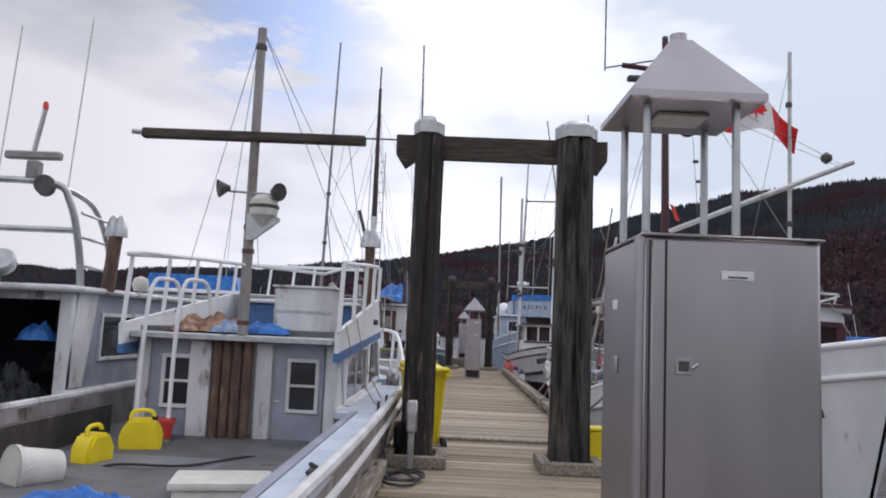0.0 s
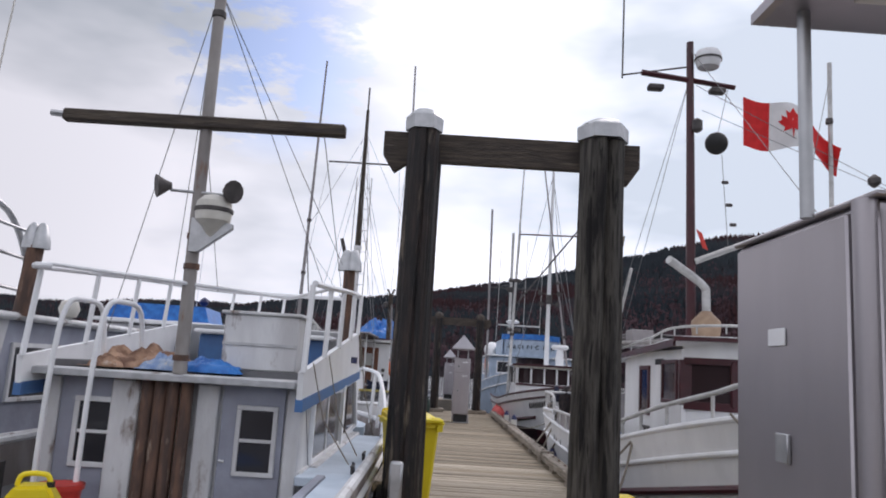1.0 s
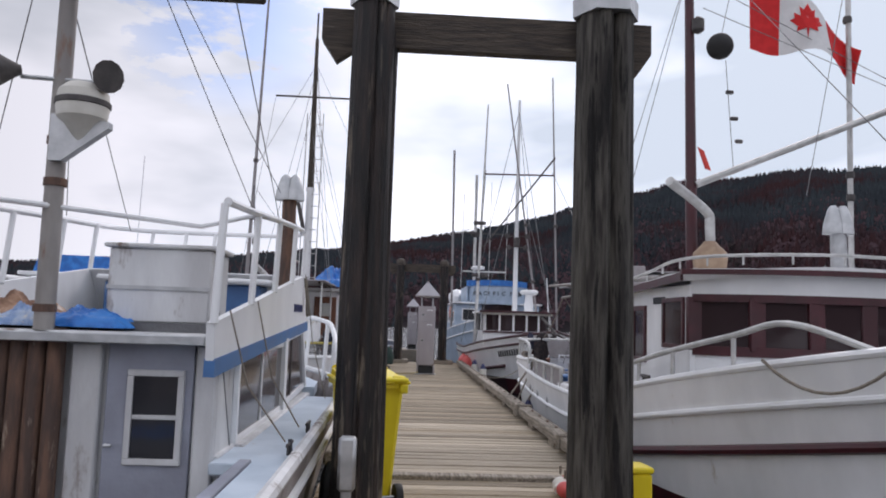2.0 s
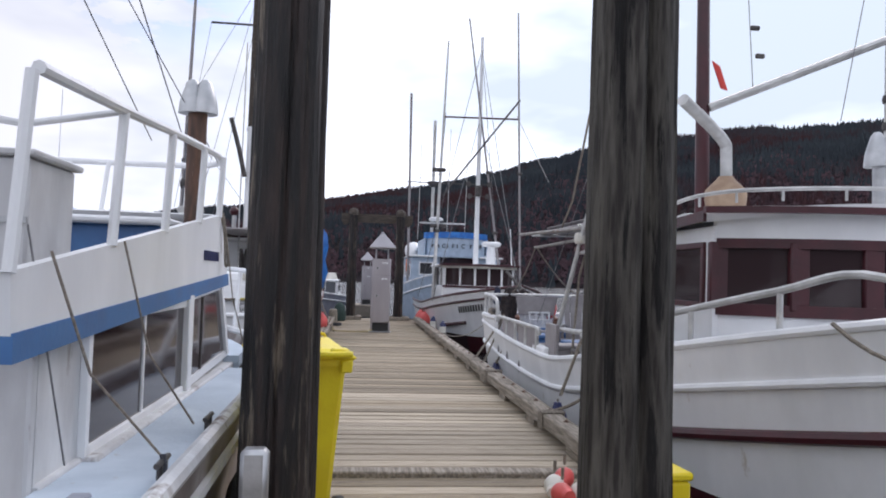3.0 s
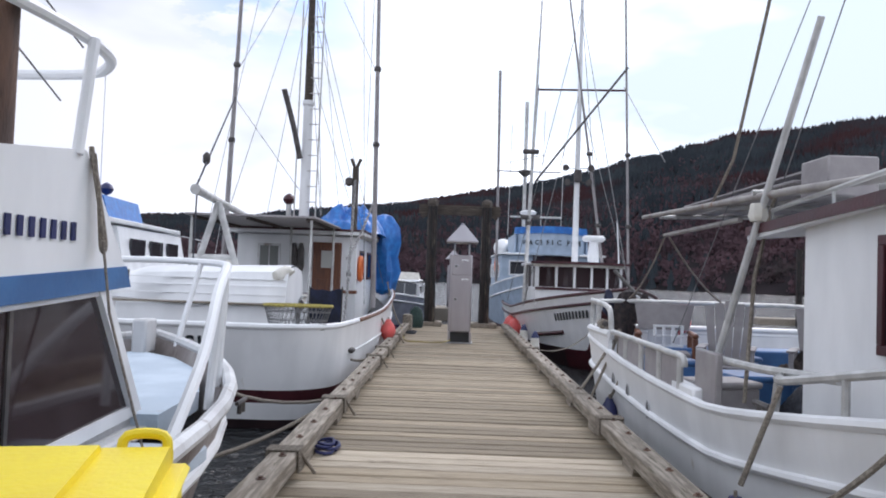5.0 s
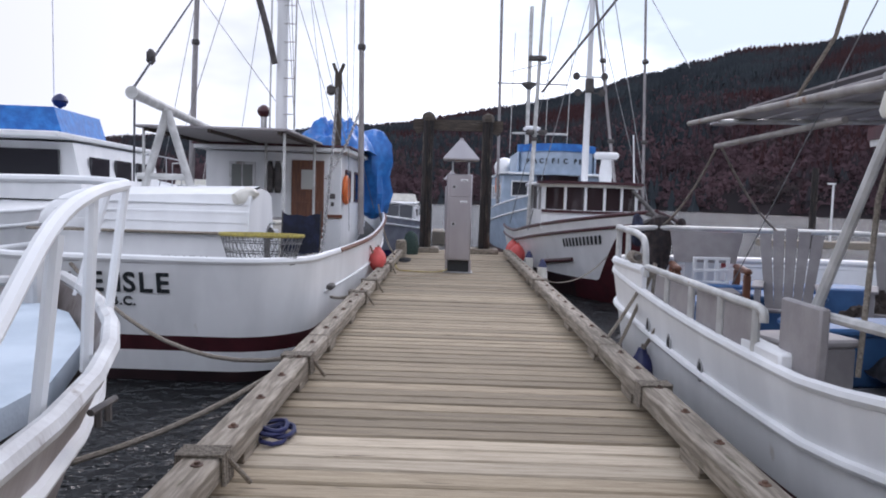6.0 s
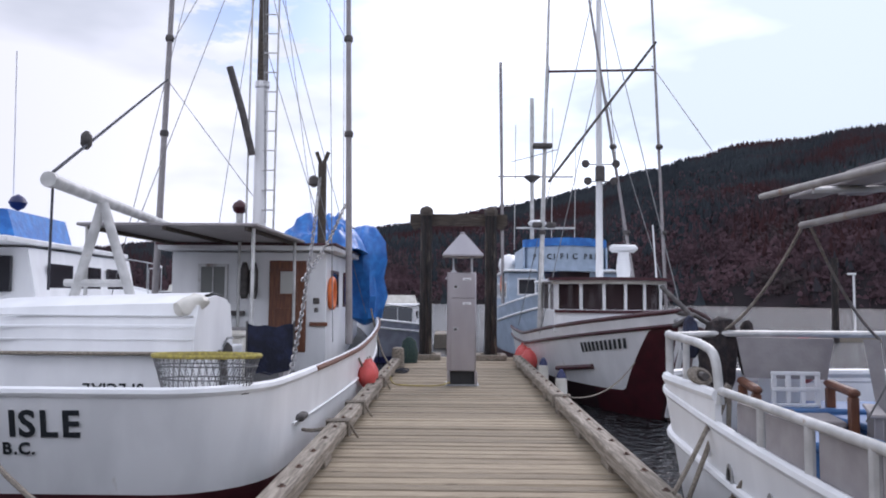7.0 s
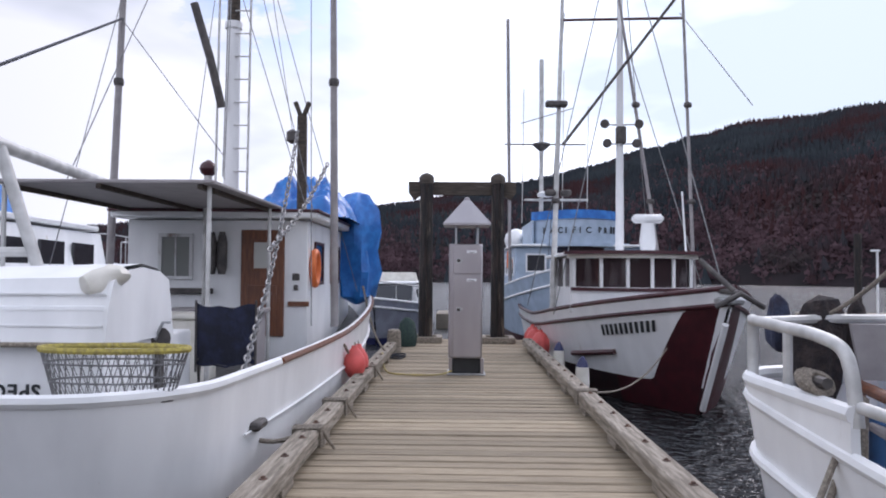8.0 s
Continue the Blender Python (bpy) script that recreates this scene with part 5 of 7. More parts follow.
for v in bm.verts:
    v.co += Vector((noise.noise(v.co * 9), noise.noise(v.co * 9 + Vector((4, 0, 0))), 0)) * 0.035
bmesh.ops.transform(bm, matrix=pose(0, 0, 0, 0, 74, 55) @ Matrix.Diagonal((1, 1, 0.8, 1)), verts=bm.verts)
single("rolled_canvas", bm, CREAM, "rolled white canvas at the end of the skiff", "canvas", (-2.02, 19.36, 1.47))
put("hatch", boxes((-4.4, -1.98, 19.3, 21.0, 0.3, 1.0), bevel=0.015), WHITE, C, "white box hatch under the skiff")
letters("SPECIAL", 0.14, pose(-2.42, 19.293, 0.73, 90, 0, 0) @ pose(0, 0, 0, 0, 0, 180), C, "letter", "black painted letter standing upside down")
put("cockpit_sole", boxes((-4.6, -1.3, 18.9, 24.7, 0.2, 0.28)), DECKGREY, C)
# cabin
cab = put("cabin", boxes((-4.25, -1.65, 24.72, 28.8, 0.3, 2.28), bevel=0.012), WHITE, C)
crf = put("cabin_roof", boxes((-4.42, -1.48, 24.5, 29.0, 2.3, 2.4), bevel=0.02), WHITE, C)
put("roof_trim", boxes((-4.45, -1.45, 24.47, 29.02, 2.38, 2.425), bevel=0.008), MAROON, crf, "maroon painted roof edge")
cd = put("door", boxes((-2.6, -1.98, 24.68, 24.73, 0.62, 2.14), bevel=0.008), BROWNWOOD, cab, "varnished brown wooden door")
window(cd, ("y", 24.68, -1), -2.45, -2.12, 1.55, 2.0, 0, BROWNWOOD, 0.04, pane=glass("curtained_glass", (0.45, 0.45, 0.42), 0.25))
put("door_panel", boxes((-2.5, -2.08, 24.667, 24.682, 0.75, 1.35), bevel=0.006), BROWNWOOD, cd)
window(C, ("y", 24.72, -1), -3.8, -3.3, 1.42, 2.08, 0, WORN, 0.05, pane=glass("pale_glass", (0.2, 0.21, 0.2), 0.12), split="v")
put("shelf", boxes((-3.9, -3.0, 24.6, 24.72, 1.22, 1.3), bevel=0.01), POLEDK, C)
for y0, y1 in ((25.2, 25.9), (26.6, 27.5)):
    window(C, ("x", -1.65, 1), y0, y1, 1.35, 2.0, 0, MAROON, 0.05)
put("trim", boxes((-1.92, -1.62, 24.68, 24.72, 1.05, 1.12), bevel=0.005), BROWNWOOD, C)
put("gauge", boxes((-1.86, -1.76, 24.68, 24.72, 1.42, 1.52), bevel=0.01), POLEDK, C)
put("gauge", boxes((-1.84, -1.78, 24.68, 24.72, 1.28, 1.36), bevel=0.01), POLEDK, C)
for x in (-2.98, -2.83):
    put("wetsuit", lathed([(0.05, 0), (0.075, 0.1), (0.075, 0.45), (0.04, 0.6)], 10, (x, 24.55, 1.5)), POLEDK, C, "dark rubber boot hung to dry")
ring = put("life_ring", tube(bmesh.new(), [(-1.6, 25.05 + 0.2 * math.cos(a), 1.6 + 0.24 * math.sin(a)) for a in np.linspace(0, 2 * math.pi, 20, endpoint=False)], 0.05, 10, closed=True), ORANGE, C, "orange life ring on the cabin side")
# canopy over the cockpit
cn = put("canopy", boxes((-4.3, -2.0, 21.6, 24.6, 2.43, 2.47), bevel=0.01), GREYPLASTIC, C, "grey flat plywood canopy")
for x in (-4.15, -3.2, -2.15):
    put("canopy_batten", boxes((x - 0.025, x + 0.025, 21.65, 24.55, 2.38, 2.43)), BEAMWOOD, cn)
for p in ((-4.2, 21.7), (-2.1, 21.8), (-3.0, 24.3), (-2.1, 24.3)):
    put("canopy_post", tubes([[(p[0], p[1], 0.3), (p[0], p[1], 2.42)]], 0.025, 8), ALU, cn)
# boom on an A-frame
bo = put("boom", tube(bmesh.new(), [(-3.2, 19.0, 2.6), (-3.34, 20.6, 2.56), (-3.75, 24.6, 2.5)], 0.062, 12, 0.055), ALU, C, "thick grey painted boom")
put("boom_cap", lathed([(0.072, -0.04), (0.076, 0.0), (0.072, 0.05)], 12, m=pose(-3.2, 18.98, 2.6, 90, 0, 4)), ALU, bo)
for x in (-2.75, -3.75):
    put("frame_leg", tubes([[(-3.2, 20.0, 2.52), (x, 20.2, 0.9)]], 0.05, 10), ALU, bo, "grey A-frame leg")
put("frame_bar", tubes([[(-2.95, 20.1, 1.68), (-3.62, 20.1, 1.68)]], 0.04, 8), ALU, bo)
# mast, ladder, stack, poles
cm = put("mast", tube(bmesh.new(), [(-2.95, 25.3, 2.4), (-2.95, 25.3, 5.3)], 0.115, 14, 0.105), WHITE, C, "white mast with a brown upper part")
put("mast_top", tube(bmesh.new(), [(-2.95, 25.3, 5.3), (-2.97, 25.3, 9.9)], 0.1, 12, 0.05), BEAMWOOD, cm, "dark brown wooden topmast")
put("mast_collar", lathed([(0.13, 0), (0.13, 0.1)], 12, (-2.95, 25.3, 5.25)), WHITE, cm)
for x in (-3.16, -2.68, ):
    put("ladder_rail", tubes([[(x, 25.2, 2.4), (x + 0.02, 25.25, 7.6)]], 0.018, 6), ALU, cm)
for k in range(14):
    z = 2.7 + k * 0.35
    put("ladder_rung", tubes([[(-2.9, 25.21, z), (-2.68, 25.21, z)]], 0.012, 5), ALU, cm)
put("spreader", tubes([[(-4.1, 25.3, 8.1), (-1.8, 25.3, 8.1)]], 0.03, 8), POLEDK, cm)
put("masthead", tubes([[(-2.97, 25.3, 9.9), (-2.97, 25.3, 10.7)]], 0.03, 6), POLEDK, cm)
put("gaff", tube(bmesh.new(), [(-3.05, 25.1, 4.0), (-3.2, 25.0, 4.7), (-3.42, 24.9, 5.5)], 0.06, 10), POLEDK, cm, "dark gaff spar")
stk = put("exhaust_stack", tubes([[(-3.3, 25.3, 2.4), (-3.3, 25.3, 3.0)]], 0.06, 10), ALU, C)
put("stack_cap", lathed([(0.03, -0.13), (0.11, -0.07), (0.135, 0), (0.11, 0.07), (0.03, 0.13)], 14, (-3.3, 25.3, 3.1)), MAROON, stk, "dark red ball cap")
for x0, y0, x1, zt in ((-4.62, 24.9, -4.45, 11.5), (-1.28, 24.9, -1.5, 11.5)):
    pl = put("trolling_pole", tube(bmesh.new(), [(x0, y0, 0.75), (x1, y0 + 0.3, zt)], 0.06, 10, 0.03), GREYPLASTIC, C, "tall grey trolling pole")
    for z in (4.3, 6.0):
        t = (z - 0.75) / (zt - 0.75)
        put("fitting", lathed([(0.07, 0), (0.08, 0.05), (0.07, 0.1)], 8, (x0 + (x1 - x0) * t, y0 + 0.3 * t, z)), POLEDK, pl)
wp = put("davit_post", tubes([[(-1.72, 24.6, 2.35), (-1.72, 24.55, 3.75)]], 0.07, 10), BEAMWOOD, C, "brown timber davit post")
put("davit_fork", tubes([[(-1.72, 24.55, 3.7), (-1.82, 24.55, 3.95)], [(-1.72, 24.55, 3.7), (-1.62, 24.55, 3.95)]], 0.035, 6), BEAMWOOD, wp)
put("davit_block", lathed([(0.02, -0.1), (0.08, -0.06), (0.08, 0.06), (0.02, 0.1)], 10, (-1.85, 24.5, 3.45)), POLEDK, wp)
rg = random.Random(11)
for x0, z0, x1, y1, z1 in ((-2.97, 9.6, -1.9, 21.6, 2.5), (-2.97, 8.8, -3.6, 21.8, 2.5), (-2.97, 8.1, -4.6, 27.5, 1.2), (-2.97, 8.1, -1.3, 27.5, 1.2), (-4.1, 8.1, -4.6, 23.0, 0.9), (-1.8, 8.1, -1.25, 23.0, 0.9), (-2.97, 9.6, -2.95, 31.3, 2.2), (-2.97, 7.6, -1.5, 24.3, 2.4), (-4.45, 6.0, -3.0, 25.3, 9.0), (-1.42, 6.0, -2.9, 25.3, 9.0), (-2.97, 7.0, -1.95, 21.8, 2.5), (-2.97, 6.2, -1.62, 24.4, 2.45), (-4.54, 5.3, -3.05, 25.2, 3.3), (-1.5, 9.5, -2.3, 31.0, 1.9)):
    y0 = 25.3 if abs(x0 + 2.97) < 1.2 else 25.0
    put("stay", tubes([[(x0, y0, z0), (x1, y1, z1)]], 0.0065, 5), WIRE, cm, "thin wire stay")
tk = put("boom_tackle", tubes([[(-4.55, 25.1, 5.35), (-3.2, 19.02, 2.68)]], 0.016, 6), ROPEDK, C, "dark tackle from pole to boom end")
put("tackle_block", lathed([(0.02, -0.1), (0.06, -0.05), (0.06, 0.05), (0.02, 0.1)], 8, (-3.45, 20.1, 3.2)), POLEDK, tk)
put("boom_fall", tubes([[(-3.2, 19.02, 2.54), (-3.22, 19.05, 1.6)]], 0.012, 6), ROPEDK, C, "fall hanging from the boom end")
# hand gurdy and small gear by the rail
gd = put("gurdy", tubes([[(-1.95, 20.2, 0.28), (-1.95, 20.2, 0.95)]], 0.04, 8), POLEDK, C, "dark iron hand gurdy on a post")
put("gurdy_wheel", lathed([(0.03, -0.05), (0.1, -0.045), (0.07, 0.0), (0.1, 0.045), (0.03, 0.05)], 14, m=pose(-1.95, 20.16, 0.98, 90, 0, 20)), POLEDK, gd)
put("gurdy_crank", tubes([[(-1.95, 20.1, 0.98), (-1.88, 20.08, 1.12), (-1.82, 20.08, 1.12)]], 0.012, 6), GALV, gd)
# tarp bundles on the foredeck and roof
heap("tarpaulin", TARP, "blue tarpaulin bundled on the cabin roof", "tarpaulin", (-2.1, 26.7, 2.42), (1.7, 1.8, 0.75), 31, 0.5)
bm = bmesh.new()
lathe(bm, [(0.05, 0.0), (0.32, 0.15), (0.4, 0.6), (0.34, 1.0), (0.42, 1.35), (0.4, 1.75), (0.2, 2.05), (0.05, 2.1)], 20)
for v in bm.verts:
    a = math.atan2(v.co.y, v.co.x)
    q = 1 + 0.16 * math.sin(a * 5 + v.co.z * 2) + 0.15 * noise.noise(v.co * 2.2) + 0.07 * noise.noise(v.co * 6)
    v.co.x *= q
    v.co.y *= q
single("tarpaulin", bm, TARP, "blue tarpaulin wrapped round gear and hanging over the rail", "tarpaulin", (-1.38, 28.0, 0.95))

# crab basket, camp chair, chest
bk = thing("crab_basket", "round wire crab basket with a yellow rope rim", "basket", (-1.66, 18.77, 0.73))
bk.scale = (0.85, 0.55, 0.95)
for k, (z, s, r) in enumerate(((0.0, 0.8, 0.012), (0.12, 0.87, 0.007), (0.24, 0.95, 0.007), (0.33, 1.0, 0.022))):
    part("hoop" if k < 3 else "rim", tube(bmesh.new(), [(0.55 * s * math.cos(a), 0.36 * s * math.sin(a), z) for a in np.linspace(0, 2 * math.pi, 28, endpoint=False)], r, 6, closed=True), mat("yellow_rope", (0.5, 0.42, 0.1), (0.3, 0.25, 0.08), 0.8, scale=30) if k == 3 else WIRE, bk)
bm = bmesh.new()
for k in range(44):
    a = k / 44 * 2 * math.pi
    for d in (0.22, -0.22):
        tube(bm, [(0.55 * 0.8 * math.cos(a), 0.36 * 0.8 * math.sin(a), 0), (0.55 * math.cos(a + d), 0.36 * math.sin(a + d), 0.33)], 0.004, 3)
part("mesh", bm, WIRE, bk, "grey knotted wire netting")
ch = thing("camp_chair", "navy folding canvas camp chair on the deck", "chair", (-1.74, 21.3, 0.28), 196)
ch.scale = (1.0, 1.0, 1.06)
CANVAS = mat("dark_navy_canvas", (0.02, 0.026, 0.06), (0.01, 0.012, 0.025), 0.85, scale=8, bump=0.5, bscale=30)
U = np.linspace(-1, 1, 9)
part("seat", grid(bmesh.new(), [[(0.26 * u, v, 0.42 - 0.07 * (1 - u * u) + 0.01 * math.sin(9 * u + 20 * v)) for u in U] for v in np.linspace(-0.22, 0.22, 7)], 0.012), CANVAS, ch, "sagging navy canvas seat")
part("backrest", grid(bmesh.new(), [[(0.27 * u, 0.2 + 0.07 * (1 - u * u) + 0.06 * v, 0.36 + 0.54 * v - 0.03 * (1 - u * u) * v + 0.012 * math.sin(7 * u)) for u in U] for v in np.linspace(0, 1, 8)], 0.012), CANVAS, ch, "slack navy canvas back")
for sx in (-0.27, 0.27):
    part("back_pole", tubes([[(sx, 0.2, 0.3), (sx, 0.27, 0.93)]], 0.012, 6), POLEDK, ch)
for sx in (-0.25, 0.25):
    part("leg", tubes([[(sx, -0.22, 0), (sx, 0.22, 0.42)]], 0.012, 6), POLEDK, ch)
    part("leg", tubes([[(sx, 0.22, 0), (sx, -0.22, 0.42)]], 0.012, 6), POLEDK, ch)
    part("arm", tubes([[(sx, 0.22, 0.62), (sx, -0.2, 0.6)]], 0.015, 6), POLEDK, ch)
single("fish_chest", boxes((-0.4, 0.4, -0.3, 0.3, 0, 0.72), (-0.43, 0.43, -0.33, 0.33, 0.72, 0.78), bevel=0.02), CREAM, "cream plastic fish chest with its lid shut", "chest", (-2.75, 22.6, 0.28))
single("work_table", boxes((-0.9, 0.3, -0.35, 0.35, 0.75, 0.8), (-0.85, -0.78, -0.3, 0.3, 0, 0.75), (0.18, 0.25, -0.3, 0.3, 0, 0.75), bevel=0.01), GREYPLASTIC, "grey cutting table on the aft deck", "table", (-2.2, 23.3, 0.28))
def chain(p0, p1, dip, label):
    """A chain of oval links, each turned a quarter from the last."""
    p0, p1 = Vector(p0), Vector(p1)
    n = int((p1 - p0).length / 0.085)
    bm = bmesh.new()
    P = [p0.lerp(p1, k / n) - Vector((0, 0, dip * math.sin(math.pi * k / n))) - p0 for k in range(n + 1)]
    for i in range(n):
        d = (P[i + 1] - P[i]).normalized()
        u = d.cross(Vector((0.3, 1, 0.2))).normalized()
        w = u if i % 2 else d.cross(u).normalized()
        mid = (P[i] + P[i + 1]) / 2
        tube(bm, [mid + d * 0.058 * math.cos(a) + w * 0.024 * math.sin(a) for a in np.linspace(0, 2 * math.pi, 10, endpoint=False)], 0.009, 5, closed=True)
    return single("chain", bm, WIRE, label, "chain", p0)


chain((-1.2, 20.0, 0.74), (-1.62, 23.8, 3.4), 0.25, "galvanised chain rising from the rail to the rigging")
chain((-1.42, 21.6, 1.75), (-1.25, 24.0, 3.0), 0.1, "short galvanised chain made fast to the first")
for p0, p1, d in (((-1.35, 20.0, 0.35), (-0.76, 20.3, 0.22), 0.12), ((-0.97, 23.8, 0.6), (-0.76, 24.6, 0.22), 0.1), ((-1.2, 27.5, 1.3), (-0.76, 27.0, 0.22), 0.2), ((-3.6, 18.35, 0.7), (-0.78, 16.3, 0.22), 0.35), ((-2.4, 13.9, 0.0), (-0.78, 16.2, 0.2), 0.2)):
    line("mooring_line", sag(p0, p1, d), 0.02, ROPE, "slack grey mooring line tied to the bull rail")


def lashing(x, y):
    bm = bmesh.new()
    for k in range(4):
        yy = -0.06 + 0.04 * k
        tube(bm, [(-0.115, yy, 0.07), (-0.115, yy + 0.01, 0.228), (0.115, yy + 0.02, 0.228), (0.115, yy + 0.03, 0.07)], 0.015, 6)
    tube(bm, [(0.1, 0.0, 0.23), (0.15, 0.08, 0.12), (0.2, 0.15, 0.02)], 0.013, 6)
    single("rope_lashing", bm, ROPE, "rope wound round the bull rail", "rope", (x, y, 0), rz=0)


for x, y in ((-0.76, 14.1), (-0.76, 16.4), (-0.76, 20.4), (-0.76, 24.6), (-0.76, 21.8), (1.96, 15.8), (1.96, 22.6), (1.96, 12.6)):
    lashing(x, y)

put("hawse_hole", boxes((-1.16, -1.02, 19.85, 20.1, 0.3, 0.37), bevel=0.02), POLEDK, C, "dark hawse slot in the bulwark")


# ---- white boat with a wrap-round wheelhouse, bow towards the gate ----
hd = Hull(11.6, 3.5, 1.15, 2.3, 1.42, full=0.6, power=2.3, rake=0.8, stern_width=0.95, stern_round=0.045, flare=0.35, tuck=0.1, flat=0.75, lift=1.15)
MD = pose(3.94, 19.3, WL, 0, 0, 183.2)
D = boat("fishing_boat", "white boat with maroon trim and a wrap-round wheelhouse", (3.94, 19.3, WL), 183.2, hd, WHITE, MAROON, [], DECKPALE, 0.42, rub=0.36, cap=0.04, low_z=0.42)
put("guard_strake", tube(bmesh.new(), [MD @ hd.at(s, hd.sheer(s) - 0.74, 1, 0.02) for s in np.linspace(0.5, 0.95, 18)], 0.05, 8), MAROON, D, "maroon guard strake along the bow")


def curved_wall(x0, x1, yf, bulge, z0, z1, t=0.05, n=12, ya=None):
    """A front wall that bows towards -y, from corner to corner."""
    xs = np.linspace(x0, x1, n + 1)
    mid, half = (x0 + x1) / 2, (x1 - x0) / 2
    out = [(x, yf + bulge * ((x - mid) / half) ** 2) for x in xs]
    poly = out + [(x, y + t) for x, y in reversed(out)]
    return prism(bmesh.new(), poly, "z", z0, z1)


DX_L, DX_R, DY_F, DY_A = 2.95, 5.75, 10.75, 14.0
put("wheelhouse_front", curved_wall(DX_L, DX_R, DY_F, 0.45, 0.55, 1.36), WHITE, D)
put("brow", curved_wall(DX_L, DX_R, DY_F - 0.02, 0.45, 1.92, 2.22), WHITE, D)
wb = put("window_band", curved_wall(DX_L + 0.02, DX_R - 0.02, DY_F + 0.012, 0.45, 1.36, 1.92, 0.03), TINTGLASS, D, "brown tinted wrap-round windows")
for k in range(6):
    x = DX_L + 0.03 + (DX_R - DX_L - 0.06) * k / 5
    yy = DY_F + 0.45 * ((x - (DX_L + DX_R) / 2) / ((DX_R - DX_L) / 2)) ** 2
    put("mullion", boxes((x - 0.085, x + 0.085, yy - 0.015, yy + 0.05, 1.36, 1.92), bevel=0.012), MAROON, wb, "maroon window post")
put("window_trim", curved_wall(DX_L, DX_R, DY_F - 0.03, 0.45, 1.31, 1.41, 0.07), MAROON, D)
put("window_trim", curved_wall(DX_L, DX_R, DY_F - 0.03, 0.45, 1.87, 1.95, 0.07), MAROON, D)
for x in (DX_L, DX_R):
    put("side_wall", boxes((x - 0.03, x + 0.03, 11.18, DY_A, 0.5, 2.05), bevel=0.006), WHITE, D)
put("aft_wall", boxes((DX_L, DX_R, DY_A - 0.03, DY_A + 0.03, 0.5, 2.05), bevel=0.006), WHITE, D)
window(D, ("x", DX_L - 0.03, -1), 11.3, 11.95, 1.36, 1.92, 0, MAROON, 0.05, pane=TINTGLASS)
window(D, ("x", DX_L - 0.03, -1), 12.55, 13.05, 1.15, 1.85, 0, MAROON, 0.06, pane=TINTGLASS)
rf = bmesh.new()
xs = np.linspace(DX_L - 0.15, DX_R + 0.15, 13)
rows = []
for y, z in ((DY_A + 0.75, 2.06), (12.5, 2.2), (11.5, 2.27), (None, 2.24)):
    rows.append([(x, (DY_F - 0.14 + 0.45 * ((x - 4.35) / 1.4) ** 2) if y is None else y, z - 0.09 * ((x - 4.35) / 1.5) ** 2) for x in xs])
grid(rf, rows, 0.07)
rfo = put("wheelhouse_roof", rf, WHITE, D, "cambered white roof with a maroon edge")
put("roof_edge", curved_wall(DX_L - 0.17, DX_R + 0.17, DY_F - 0.17, 0.45, 2.145, 2.2, 0.05), MAROON, rfo)
for x in (DX_L - 0.16, DX_R + 0.13):
    put("roof_edge", prism(bmesh.new(), [(11.1, 2.08), (14.75, 1.93), (14.75, 2.0), (11.1, 2.17)], "x", x, x + 0.03), MAROON, rfo)
rr = [(DX_L - 0.05, 14.5, 2.12), (DX_L - 0.05, 12.5, 2.25), (DX_L - 0.05, 11.4, 2.33), (3.4, 10.95, 2.36), (4.35, 10.72, 2.37), (5.3, 10.95, 2.36), (DX_R, 11.4, 2.33), (DX_R, 14.0, 2.15)]
put("roof_rail", tube(bmesh.new(), curve_pts(rr, 5), 0.018, 7), ALU, rfo, "low grey roof rail")
for p in curve_pts(rr, 2)[::1]:
    put("rail_foot", tubes([[(p.x, p.y, p.z - 0.1), (p.x, p.y, p.z)]], 0.012, 5), ALU, rfo)
bars(D, pose(2.915, 12.3, 1.86, 0, 0, -90), (0.05, 0.05, 0.05, 0.05, 0.05, 0.05), 0.08, LETTER, 0.02)
# deck rail on the bulwark
for sd in (-1, 1):
    S = [0.49, 0.55, 0.62, 0.69, 0.77, 0.82]
    pts = [MD @ (hd.at(s, hd.sheer(s), sd, -0.06) + Vector((0, 0, 0.24 + 0.02 * k))) for k, s in enumerate(S)]
    end = MD @ hd.at(0.877, hd.sheer(0.877), sd, -0.06)
    start = MD @ hd.at(0.474, hd.sheer(0.474), sd, -0.1)
    put("deck_rail", tube(bmesh.new(), curve_pts([start + Vector((0, 0, 0.0)), start.lerp(pts[0], 0.6) + Vector((0, 0, 0.12))] + pts + [end + Vector((0, 0, 0.02))], 5), 0.03, 8), ALU, D, "weathered grey tube rail")
    for s, p in zip(S[1:-1], pts[1:-1]):
        put("rail_post", tubes([[MD @ hd.at(s, hd.sheer(s), sd, -0.06), p]], 0.024, 8), ALU, D)
    for s in (0.64, 0.47):
        q = MD @ hd.at(s, hd.sheer(s) + 0.03, sd, -0.04)
        put("cleat", tubes([[q + Vector((0, -0.12, 0.05)), q + Vector((0, 0.12, 0.05))], [q + Vector((0, -0.04, -0.04)), q + Vector((0, -0.04, 0.05))], [q + Vector((0, 0.04, -0.04)), q + Vector((0, 0.04, 0.05))]], 0.022, 6), POLEDK, D)
